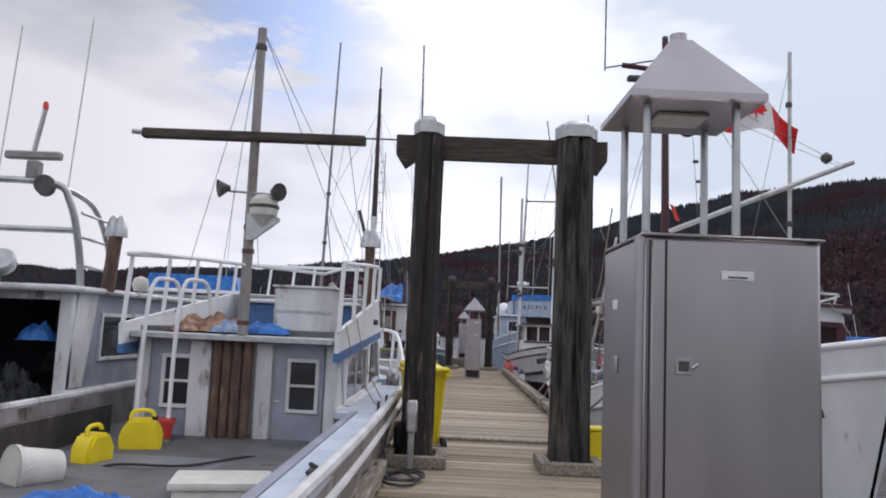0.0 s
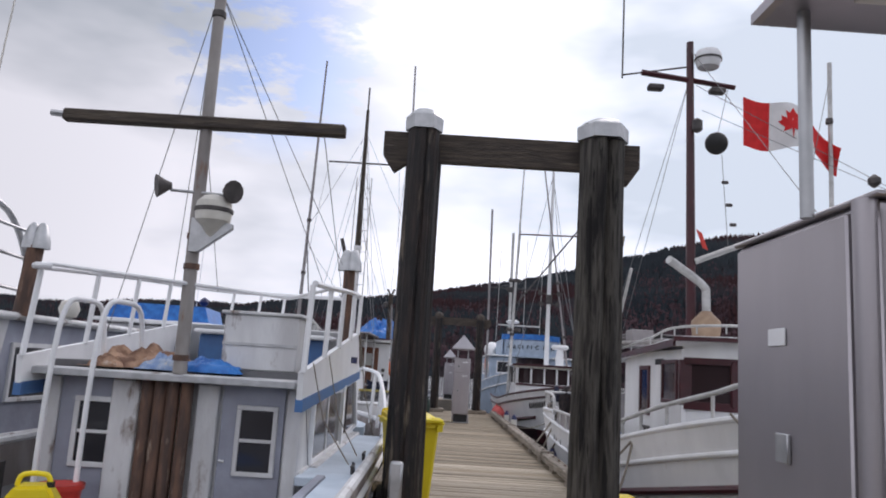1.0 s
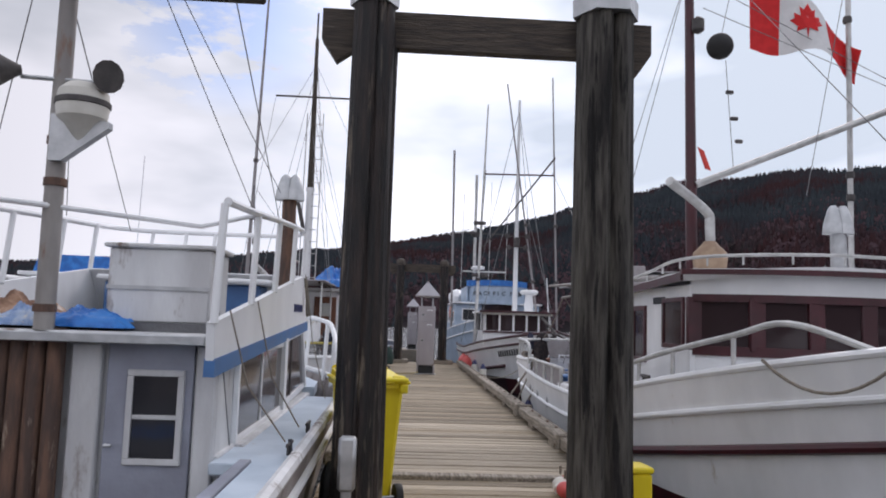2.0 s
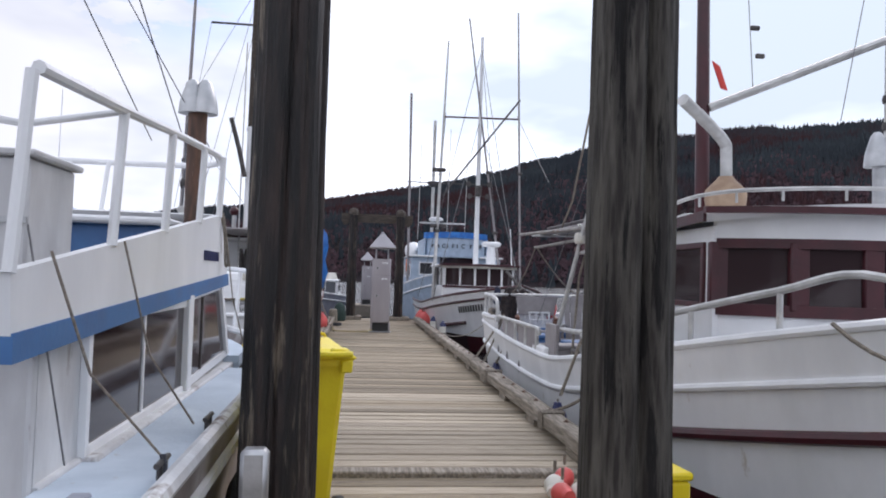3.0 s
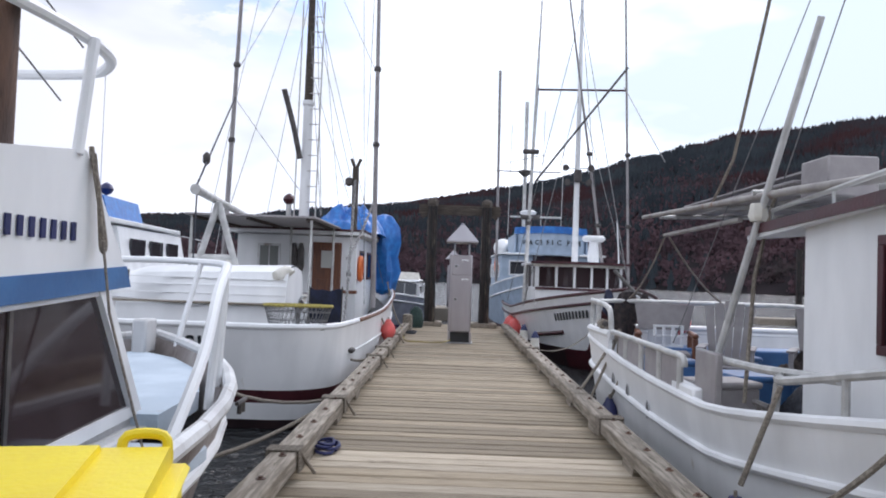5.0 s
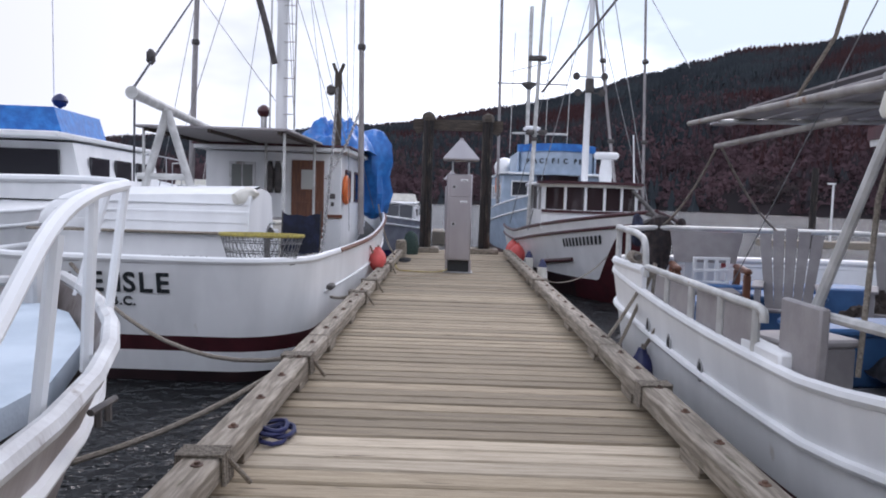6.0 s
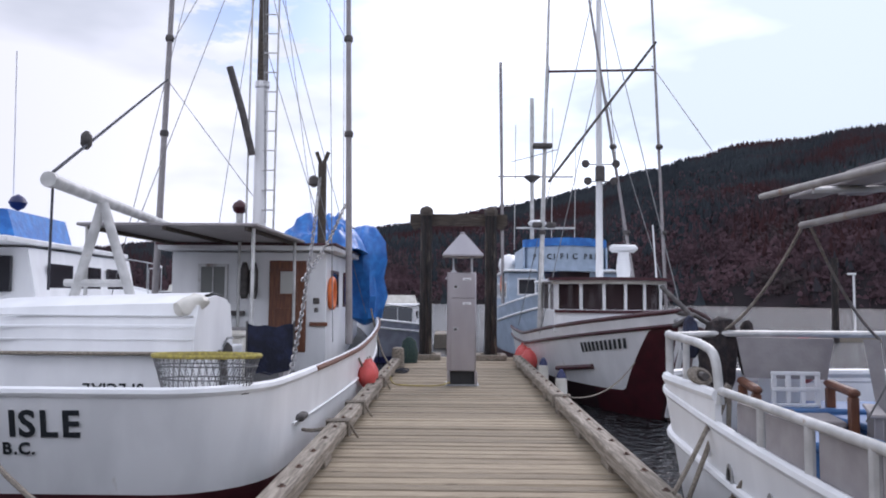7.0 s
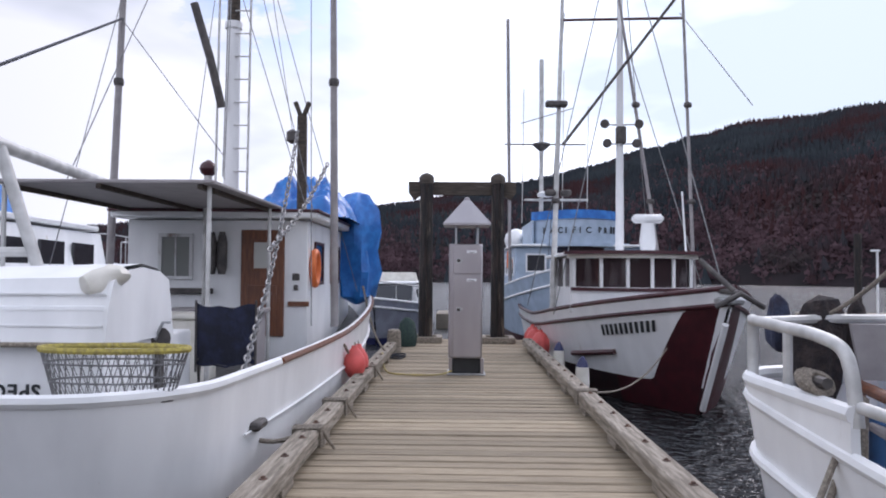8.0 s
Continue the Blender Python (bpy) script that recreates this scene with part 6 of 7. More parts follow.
for s, z in ((0.147, 0.96), (0.2, 0.92), (0.262, 0.86)):
    q = MD @ hd.at(s, z, 1, 0.005)
    sc = put("scupper", lathed([(0.0, 0.0), (0.05, 0.0), (0.05, 0.014), (0.07, 0.014), (0.07, 0.0)], 14, m=Matrix.Translation(q) @ pose(0, 0, 0, 0, -90, 0) @ Matrix.Diagonal((1.3, 0.75, 1, 1))), GALV, D, "oval scupper with a raised rim")
    put("scupper_hole", lathed([(0.0, 0.004), (0.048, 0.004), (0.046, 0.008)], 14, m=Matrix.Translation(q) @ pose(0, 0, 0, 0, -90, 0) @ Matrix.Diagonal((1.3, 0.75, 1, 1))), BLACK, sc)
# mast, crosstree, radar, ball, boom
dm = put("mast", tube(bmesh.new(), [(3.55, 12.7, 2.1), (3.5, 12.7, 6.9)], 0.075, 12, 0.055), MAROON, D, "dark maroon painted mast")
put("mast_crosstree", tubes([[(2.75, 12.7, 6.36), (4.2, 12.7, 6.2)]], 0.05, 8, 0.04), MAROON, dm)
put("aerial_arm", tubes([[(3.5, 12.7, 6.5), (2.45, 12.7, 6.3)], [(2.45, 12.7, 6.25), (2.45, 12.7, 7.6)]], 0.014, 6), POLEDK, dm)
dr = put("radar_dome", lathed([(0.02, -0.16), (0.16, -0.14), (0.2, -0.02), (0.2, 0.06), (0.17, 0.12), (0.02, 0.15)], 18, (3.75, 12.6, 6.6)), WHITE, dm, "white radar dome")
put("dome_band", lathed([(0.203, -0.03), (0.206, -0.03), (0.206, 0.0), (0.203, 0.0)], 18, (3.75, 12.6, 6.6)), POLEDK, dr)
for x in (2.95, 3.9):
    put("work_lamp", boxes((x - 0.12, x + 0.12, 12.55, 12.7, 6.05, 6.14), bevel=0.02), POLEDK, dm)
put("mast_lamp", lathed([(0.03, -0.1), (0.08, -0.06), (0.08, 0.08), (0.03, 0.12)], 12, (3.58, 12.58, 5.5)), POLEDK, dm)
put("signal_ball", lathed([(0.01, -0.17)] + [(0.17 * math.sin(a), -0.17 * math.cos(a)) for a in np.linspace(0.3, 2.84, 10)] + [(0.01, 0.17)], 18, (3.88, 12.6, 5.25)), BLACK, dm, "black signal ball on a halyard")
put("red_rag", prism(bmesh.new(), [(3.58, 3.9), (3.66, 3.85), (3.75, 3.6), (3.68, 3.62)], "y", 12.58, 12.6), RED, dm)
put("boom", tubes([[(3.58, 12.65, 3.42), (6.6, 12.4, 4.7)]], 0.045, 8), ALU, dm, "grey boom angled up from the mast")
put("boom_block", lathed([(0.02, -0.1), (0.09, -0.04), (0.09, 0.04), (0.02, 0.1)], 10, (6.15, 12.4, 4.75)), POLEDK, dm)
for p, q in (((3.5, 12.7, 6.3), (2.75, 16.5, 0.9)), ((3.5, 12.7, 6.3), (2.9, 14.5, 2.1)), ((3.6, 12.7, 6.2), (6.4, 12.4, 4.65)), ((3.7, 12.7, 5.8), (6.4, 12.4, 4.6)), ((3.5, 12.7, 6.8), (4.38, 8.2, 1.6)), ((4.1, 12.7, 6.2), (3.9, 12.6, 5.4)), ((5.6, 12.6, 6.3), (4.9, 12.4, 3.3)), ((4.0, 12.7, 5.1), (4.1, 12.7, 3.6))):
    put("stay", tubes([[p, q]], 0.005, 5), WIRE, dm, "thin wire stay")
for k, z in enumerate((4.65, 4.3, 4.0)):
    put("halyard_toggle", boxes((4.0 + 0.06 * k, 4.1 + 0.06 * k, 12.68, 12.72, z, z + 0.05), bevel=0.01), POLEDK, dm)
put("whip_pole", tubes([[(5.65, 12.7, 2.1), (5.68, 12.7, 6.7)]], 0.035, 8, ), ALU, D, "thin grey antenna pole")
for z in (3.3, 3.6, 5.7):
    put("pole_fitting", lathed([(0.05, 0), (0.06, 0.04), (0.05, 0.09)], 8, (5.66, 12.7, z)), POLEDK, D)
vs = put("vent", tube(bmesh.new(), curve_pts([(3.68, 12.45, 2.15), (3.68, 12.45, 2.85), (3.6, 12.4, 3.05), (3.0, 12.0, 3.32)], 5), 0.06, 10), ALU, D, "bent grey exhaust pipe")
put("muffler", lathed([(0.08, 0), (0.19, 0.05), (0.21, 0.22), (0.2, 0.28), (0.1, 0.38), (0.07, 0.42)], 16, (3.68, 12.45, 2.25)), mat("tan_steel", (0.42, 0.3, 0.2), (0.3, 0.2, 0.13), 0.6, scale=6, bump=0.2), vs, "tan painted muffler can")
sd_ = put("stove_pipe", tubes([[(5.0, 11.9, 2.2), (5.0, 11.9, 2.8)]], 0.09, 12), GALV, D)
cow = bmesh.new()
for k in (-1, 1):
    lathe(cow, [(0.12, 0), (0.11, 0.12), (0.06, 0.3), (0.03, 0.34)], 10, (5.0 + k * 0.06, 11.9, 2.75))
put("cowl", cow, GALV, sd_, "split galvanised cowl")
put("roof_box", boxes((2.95, 3.3, 13.75, 14.15, 2.16, 2.44), bevel=0.012), GREYPLASTIC, D, "grey box on the cabin roof")
# awning spars over the aft deck
aw = put("awning_spar", tube(bmesh.new(), [(2.74, 17.8, 2.32), (2.84, 14.0, 2.22), (3.1, 12.6, 2.2)], 0.024, 10, 0.038), MASTGREY, D, "long grey awning spar")
put("awning_spar", tubes([[(2.98, 17.7, 2.1), (3.0, 15.4, 2.12)]], 0.025, 10), MASTGREY, D)
put("awning_spar", tubes([[(3.6, 17.8, 2.4), (3.5, 13.6, 2.26)]], 0.035, 10), ALU, D)
for k in range(7):
    x = 2.92 + k * 0.3
    put("awning_slat", boxes((x, x + 0.2, 14.2, 17.75 - 0.1 * k, 2.3 + 0.012 * k, 2.325 + 0.012 * k), bevel=0.006), GREYPLASTIC, aw, "grey awning strip")
put("awning_sheet", boxes((3.05, 5.1, 14.2, 17.2, 2.4, 2.415)), GREYPLASTIC, aw, "grey sheet over the awning strips")
for y in (14.6, 15.9, 17.1):
    put("awning_bearer", tubes([[(2.78, y, 2.27), (5.1, y, 2.33)]], 0.022, 8), ALU, aw)
put("leaning_pole", tube(bmesh.new(), [(2.6, 15.1, 0.5), (2.78, 14.5, 2.0), (2.96, 13.9, 3.45)], 0.034, 8, 0.026), ALU, D, "pale leaning derrick pole")
put("pole_lashing", lathed([(0.06, 0), (0.08, 0.04), (0.06, 0.14)], 8, (2.78, 14.48, 2.03)), CREAM, D)
put("tackle", tubes([[(2.75, 14.6, 0.6), (2.85, 14.7, 1.6), (3.0, 14.7, 2.25)], [(3.0, 16.2, 2.3), (3.0, 15.6, 2.7), (3.1, 15.0, 4.2)]], 0.016, 6), ROPE, D, "twisted hanging tackle")
# aft rail with boards
def on_d(s, z, out=-0.04, side=1):
    return MD @ hd.at(s, z, side, out)


SB = 1.48
part("stern_bulwark", hd.band(lambda s: hd.sheer(s) - 0.03, lambda s: SB, a=0.0, b=0.135, thick=0.045), WHITE, D, "raised white bulwark round the stern")
ring = [(s, 1) for s in reversed(hd.stations(0, 0.135))] + [(s, -1) for s in hd.stations(0, 0.135)]
put("stern_cap", tube(bmesh.new(), [on_d(s, SB + 0.005, -0.02, d) for s, d in ring], 0.045, 8), WHITE, D)
for sd in (1, -1):
    put("stern_hoop", tube(bmesh.new(), curve_pts([on_d(0.025, SB, side=sd), on_d(0.025, 1.82, side=sd), on_d(0.035, 1.85, side=sd), on_d(0.07, 1.84, side=sd), on_d(0.105, 1.82, side=sd), on_d(0.127, 1.74, side=sd), on_d(0.134, 1.42, side=sd)], 5), 0.034, 10), ALU, D, "thick weathered grey stern hoop")
    put("hoop_post", tubes([[on_d(0.075, SB, side=sd), on_d(0.075, 1.83, side=sd)]], 0.028, 8), ALU, D)
    put("stern_rail", tube(bmesh.new(), curve_pts([on_d(0.137, 1.52, side=sd), on_d(0.2, 1.51, side=sd), on_d(0.26, 1.5, side=sd), on_d(0.31, 1.49, side=sd), on_d(0.343, 1.48, side=sd), on_d(0.347, 1.4, side=sd)], 4), 0.03, 10), ALU, D, "thick grey deck rail")
    for s in (0.19, 0.24, 0.29, 0.338):
        put("stanchion", tubes([[on_d(s, hd.sheer(s), side=sd), on_d(s, 1.49, side=sd)]], 0.03, 8), ALU, D)
    for s0, s1 in ((0.155, 0.185), (0.195, 0.235), (0.245, 0.285), (0.295, 0.334)):
        bm = grid(bmesh.new(), [[on_d(s, hd.sheer(s) + 0.02 + (1.45 - hd.sheer(s)) * t, -0.06, sd) for s in (s0, s1)] for t in (0, 1)], 0.02)
        put("rail_board", bm, GREYPLASTIC, D, "grey weatherboard under the rail", smooth=False)
put("cross_rail", tube(bmesh.new(), [on_d(0.025, 1.84), on_d(0.004, 1.86, -0.3), on_d(0.004, 1.86, -0.3, -1), on_d(0.025, 1.84, -0.04, -1)], 0.03, 8), ALU, D, "grey tube rail across the stern")
q = on_d(0.1, SB + 0.03)
scl = put("stern_cleat", tubes([[q + Vector((0, -0.14, 0.08)), q + Vector((0, 0.14, 0.08))], [q + Vector((0, -0.05, -0.02)), q + Vector((0, -0.05, 0.08))], [q + Vector((0, 0.05, -0.02)), q + Vector((0, 0.05, 0.08))]], 0.03, 8), POLEDK, D)
for k in range(4):
    put("rope_turn", tube(bmesh.new(), [q + Vector((0.055 * math.cos(a), -0.06 + 0.04 * k + 0.05 * math.sin(a), 0.07 + 0.045 * math.sin(a))) for a in np.linspace(0, 2 * math.pi, 12, endpoint=False)], 0.02, 6, closed=True), ROPE, scl)
put("stern_locker", boxes((3.0, 5.1, 18.45, 18.95, 0.1, 0.68), bevel=0.02), BLUESTRIPE, D, "low blue locker across the stern")
# grey panel added to darken the white inner face of the far bulwark
put("darkening_panel", boxes((5.45, 5.5, 14.1, 18.3, 0.18, 0.72), bevel=0.01), DECKGREY, D, "added grey panel darkening the inside of the far bulwark")
put("side_board", boxes((2.52, 2.58, 14.6, 15.1, 0.5, 0.98), bevel=0.012), GREYPLASTIC, D, "upright grey board on the bulwark")
put("step_block", boxes((2.44, 2.56, 14.9, 15.5, 0.5, 0.66), bevel=0.02), WHITE, D)
put("low_rail", tubes([[(2.6, 14.9, 0.92), (2.62, 14.0, 0.94), (2.66, 13.0, 1.0)]], 0.03, 8), ALU, D)


def deck_chair(x, y, rz):
    c = thing("slatted_chair", "grey plastic slatted armchair on the aft deck", "chair", (x, y, 0.181), rz, group="grey armchairs")
    for k in range(5):
        u = -0.24 + k * 0.12
        bm = prism(bmesh.new(), [(u * 0.75 - 0.045, 0), (u * 0.75 + 0.045, 0), (u * 1.15 + 0.062, 0.78 + 0.03 * (2 - abs(k - 2))), (u * 1.15 - 0.062, 0.78 + 0.03 * (2 - abs(k - 2)))], "y", 0, 0.02)
        bmesh.ops.transform(bm, matrix=pose(0, 0.18, 0.3, -20, 0, 0), verts=bm.verts)
        part("back_slat", bm, GREYPLASTIC, c)
        part("seat_slat", boxes((-0.28, 0.28, -0.34 + k * 0.11, -0.25 + k * 0.11, 0.36 - 0.015 * k, 0.38 - 0.015 * k), bevel=0.005), GREYPLASTIC, c)
    for sx in (-0.31, 0.31):
        part("arm", boxes((sx - 0.06, sx + 0.06, -0.38, 0.3, 0.56, 0.585), bevel=0.008), GREYPLASTIC, c)
        part("front_leg", boxes((sx - 0.03, sx + 0.03, -0.34, -0.27, 0, 0.56), bevel=0.006), GREYPLASTIC, c)
        part("back_leg", boxes((sx - 0.03, sx + 0.03, 0.22, 0.3, 0, 0.56), bevel=0.006), GREYPLASTIC, c)
    return c


for x, y, rz in ((3.72, 17.6, -24), (4.72, 17.4, -30)):
    deck_chair(x, y, rz).scale = (0.88, 0.88, 1.05)
put("aft_deck", boxes((2.75, 6.0, 14.0, 18.6, 0.1, 0.18)), DECKPALE, D)
for x, y, w in ((3.0, 17.55, 0.55), (3.9, 18.2, 0.7), (4.1, 16.4, 0.6), (3.5, 16.3, 0.6)):
    single("storage_tote", boxes((-w / 2, w / 2, -0.25, 0.25, 0, 0.4), (-w / 2 - 0.03, w / 2 + 0.03, -0.28, 0.28, 0.4, 0.46), bevel=0.02), BLUESTRIPE, "blue plastic tote with a lid on deck", "tote", (x, y, 0.18), 8)
cr = thing("milk_crate", "white plastic crate on the stern", "crate", (3.3, 18.7, 0.68))
for k in range(4):
    part("upright", boxes((-0.18 + k * 0.12 - 0.02, -0.18 + k * 0.12 + 0.02, -0.16, -0.14, 0, 0.28), bevel=0.004), WHITE, cr)
for z in (0.0, 0.13, 0.26):
    part("slat", boxes((-0.2, 0.2, -0.165, -0.135, z, z + 0.03), bevel=0.004), WHITE, cr)
part("back", boxes((-0.2, 0.2, 0.1, 0.12, 0, 0.28), bevel=0.004), WHITE, cr)
float_buoy(3.6, 19.1, 1.0, 0.17, PINKRED, "red fender buoy hung on the stern rail", 8, 1.15)
wa = thing("wooden_armchair", "low brown wooden armchair with a grey canvas back", "chair", (3.2, 18.35, 0.181), -12)
part("backrest", prism(bmesh.new(), [(-0.32, 0.72), (0.32, 0.72), (0.38, 1.06), (-0.38, 1.06)], "y", 0.3, 0.34), GREYPLASTIC, wa, "grey canvas back panel", smooth=False)
part("seat", boxes((-0.3, 0.3, -0.3, 0.3, 0.42, 0.47), bevel=0.015), GREYPLASTIC, wa)
for sx in (-0.34, 0.34):
    part("arm", boxes((sx - 0.04, sx + 0.04, -0.36, 0.36, 0.66, 0.72), bevel=0.02), BROWNWOOD, wa)
    for sy in (-0.3, 0.3):
        part("leg", boxes((sx - 0.035, sx + 0.035, sy - 0.035, sy + 0.035, 0, 0.66), bevel=0.01), BROWNWOOD, wa)


def draped(name, at, w, h, m_, label, seed):
    """Cloth or net slung over a rail: a folded hanging bundle."""
    bm = lathed([(0.02, -h), (0.2 * w, -h * 0.96), (0.34 * w, -h * 0.7), (0.4 * w, -h * 0.35), (0.36 * w, -0.06), (0.26 * w, 0.08), (0.02, 0.12)], 28)
    for v in bm.verts:
        a = math.atan2(v.co.y, v.co.x)
        q = 1 + 0.22 * math.sin(a * 4 + seed + v.co.z * 1.5) + 0.3 * noise.noise(v.co * 4 + Vector((seed, 0, 0))) + 0.12 * noise.noise(v.co * 11)
        v.co = Vector((v.co.x * q, v.co.y * q * 0.8, v.co.z + 0.08 * noise.noise(v.co * 5 + Vector((0, seed, 0)))))
    return single(name, bm, m_, label, "net", at)


DARKNET = mat("dark_brown_net", (0.055, 0.04, 0.038), (0.02, 0.016, 0.018), 0.9, scale=14, bump=0.9, bscale=60, spots=(0.13, 0.1, 0.085), spot_scale=8, spot_at=0.62)
draped("draped_net", (2.84, 19.0, 1.28), 0.34, 0.62, DARKNET, "dark brown net slung over the stern rail corner", 3)
draped("draped_net", (3.1, 19.05, 1.22), 0.2, 0.36, DARKNET, "bunched dark net hanging inside the stern rail", 7)
draped("draped_net", (2.62, 19.1, 1.3), 0.2, 0.3, mat("navy_cloth", (0.04, 0.05, 0.09), (0.02, 0.02, 0.04), 0.85, scale=9, bump=0.6), "navy cloth tied to the stern rail post", 11)
for p0, p1, d in (((2.98, 17.7, 2.08), (2.85, 19.1, 1.24), 0.12), ((3.0, 17.6, 2.08), (4.2, 18.9, 1.22), 0.1)):
    line("hanging_rope", sag(p0, p1, d), 0.013, ROPE, "slack grey rope from awning spar to stern rail")
single("cooler", boxes((-0.3, 0.3, -0.2, 0.2, 0, 0.4), (-0.32, 0.32, -0.22, 0.22, 0.4, 0.46), bevel=0.02), GREYPLASTIC, "grey cooler box on the deck", "cooler", (2.95, 15.7, 0.18), 15)
for p0, p1, d in (((2.52, 17.95, 0.93), (1.98, 17.5, 0.24), 0.02), ((2.52, 17.9, 0.93), (2.1, 17.75, 0.0), 0.02), ((2.5, 17.85, 0.93), (2.46, 17.8, 0.42), 0.0), ((2.5, 16.85, 0.9), (2.33, 17.5, 0.15), 0.0), ((2.62, 12.3, 0.82), (1.98, 12.7, 0.22), 0.1), ((2.62, 12.3, 0.82), (2.0, 11.2, 0.1), 0.25), ((2.5, 13.4, 0.9), (2.3, 13.5, 0.25), 0.0)):
    line("mooring_line", sag(p0, p1, d), 0.018, ROPE, "grey mooring line from bulwark to dock")
line("swag_rope", sag((2.92, 9.6, 1.34), (3.5, 8.6, 1.45), 0.28), 0.014, ROPE, "rope swagged along the bow bulwark")

# flag on the halyard
fl = thing("flag", "red and white maple leaf flag flying on a stay", "flag", (4.35, 12.75, 5.3), -8)


def wave(u, v):
    return (1.42 * u, 0.22 * math.sin(u * 8 + v * 1.4) * u, 0.78 * v * (1 - 0.5 * u * u) - 0.5 * u ** 1.6 + 0.16 * u - 0.07 * math.sin(u * 8))


for u0, u1, m_, nm in ((0, 0.27, FLAGRED, "red_bar"), (0.27, 0.72, FLAGWHITE, "white_field"), (0.72, 1.0, FLAGRED, "red_bar")):
    part(nm, grid(bmesh.new(), [[wave(u, v) for u in np.linspace(u0, u1, 9)] for v in np.linspace(0, 1, 7)], 0.004), m_, fl)
leaf = [(0, -0.45), (0.04, -0.14), (0.3, -0.2), (0.26, -0.08), (0.48, 0.12), (0.36, 0.16), (0.38, 0.3), (0.2, 0.2), (0.24, 0.45), (0.12, 0.36), (0, 0.55)]
leaf += [(-a, b) for a, b in reversed(leaf[1:-1])]
for off in (-0.012, 0.012):
    bm = bmesh.new()
    pts = [bm.verts.new(Vector(wave(0.495 + a * 0.3, 0.5 + b * 0.7)) + Vector((0, off, 0))) for a, b in leaf]
    bm.faces.new(pts)
    part("maple_leaf", bm, FLAGRED, fl, "red leaf emblem", smooth=False)

# ---- white troller with dark bow, bow towards the camera's end of the dock ----
he = Hull(12.0, 3.6, 1.25, 1.98, 1.25, full=0.55, power=2.1, rake=1.3, stern_width=0.85, stern_round=0.06, flare=0.45, tuck=0.15, lift=1.3)
ME = pose(3.85, 36.3, WL, 0, 0, 182)
E = boat("fishing_boat", "white wooden troller with maroon rails and a raised bow", (3.85, 36.3, WL), 182, he, WHITE, BLACKHULL, [], DECKGREY, 0.3, rub=0.24, cap=0.04, cap_mat=MAROON, low_z=0.45, rub_mat=MAROON)
S = np.linspace(0.8, 0.998, 26)
for sd in (1, -1):
    bm = grid(bmesh.new(), [[ME @ he.at(s, -0.05 + (0.05 + float(np.interp(s, [0.8, 0.885, 0.945, 1.0], [0.44, 0.47, he.sheer(0.945) - 0.26, he.sheer(1.0) - 0.26]))) * t, sd, 0.012) for s in S] for t in np.linspace(0, 1, 6)])
    put("bow_paint", bm, MAROON, E, "dark maroon painted forefoot with a slanting edge")
put("stem_band", tube(bmesh.new(), [ME @ (he.at(1.0, z, 1, 0.0) + Vector((-0.02, 0.03, 0))) for z in np.linspace(0.1, 1.45, 8)], 0.05, 8), WHITE, E, "white painted stem")
put("anchor_guard", tube(bmesh.new(), [ME @ he.at(s, he.sheer(s) - 0.85, 1, 0.02) for s in np.linspace(0.68, 0.81, 8)], 0.05, 8), MAROON, E, "maroon guard strake")
name_s = np.linspace(0.79, 0.905, 12)
for a, b in zip(name_s, name_s[1:]):
    q = a + (b - a) * 0.5
    bm = grid(bmesh.new(), [[ME @ he.at(v, he.sheer(v) - d, 1, 0.02) for v in (a, q)] for d in (0.56, 0.47, 0.38)], 0.006)
    put("name_bar", bm, LETTER, E, "dark bar in place of the painted name")
ex0, ex1, eyf = 2.58, 4.74, 27.0
EB = 0.62
put("wheelhouse_front", curved_wall(ex0, ex1, eyf, EB, 0.92, 1.32), WHITE, E)
eb = put("window_band", curved_wall(ex0 + 0.03, ex1 - 0.03, eyf + 0.02, EB, 1.32, 1.84, 0.03), TINTGLASS, E, "dark wrap-round windows")
for k in range(6):
    x = ex0 + 0.03 + (ex1 - ex0 - 0.06) * k / 5
    yy = eyf + EB * ((x - (ex0 + ex1) / 2) / ((ex1 - ex0) / 2)) ** 2
    put("mullion", boxes((x - 0.03, x + 0.03, yy - 0.02, yy + 0.05, 1.3, 1.86), bevel=0.008), WHITE, eb, "white window post")
put("brow", curved_wall(ex0 - 0.08, ex1 + 0.08, eyf - 0.1, EB, 1.83, 1.9, 0.14), CREAM, E)
put("brow_trim", curved_wall(ex0 - 0.16, ex1 + 0.16, eyf - 0.2, EB, 1.9, 1.96, 0.2), MAROON, E, "thin maroon roof edge")
put("sill_trim", curved_wall(ex0 - 0.02, ex1 + 0.02, eyf - 0.04, EB, 1.25, 1.31, 0.08), MAROON, E)
for x in (ex0, ex1):
    put("side_wall", boxes((x - 0.03, x + 0.03, 27.66, 30.6, 0.85, 1.3), (x - 0.03, x + 0.03, 27.66, 27.74, 1.3, 1.85), (x - 0.03, x + 0.03, 28.4, 28.55, 1.3, 1.85), (x - 0.03, x + 0.03, 29.5, 30.6, 1.3, 1.85), bevel=0.006), WHITE, E)
    put("pane", boxes((x - 0.01, x + 0.01, 27.74, 28.4, 1.3, 1.85)), TINTGLASS, E)
    put("pane", boxes((x - 0.01, x + 0.01, 28.55, 29.5, 1.3, 1.85)), TINTGLASS, E)
put("aft_wall", boxes((ex0, ex1, 30.57, 30.63, 0.5, 1.85)), WHITE, E)
put("roof", boxes((ex0 - 0.1, ex1 + 0.1, 27.6, 30.8, 1.88, 1.955), bevel=0.02), WHITE, E)
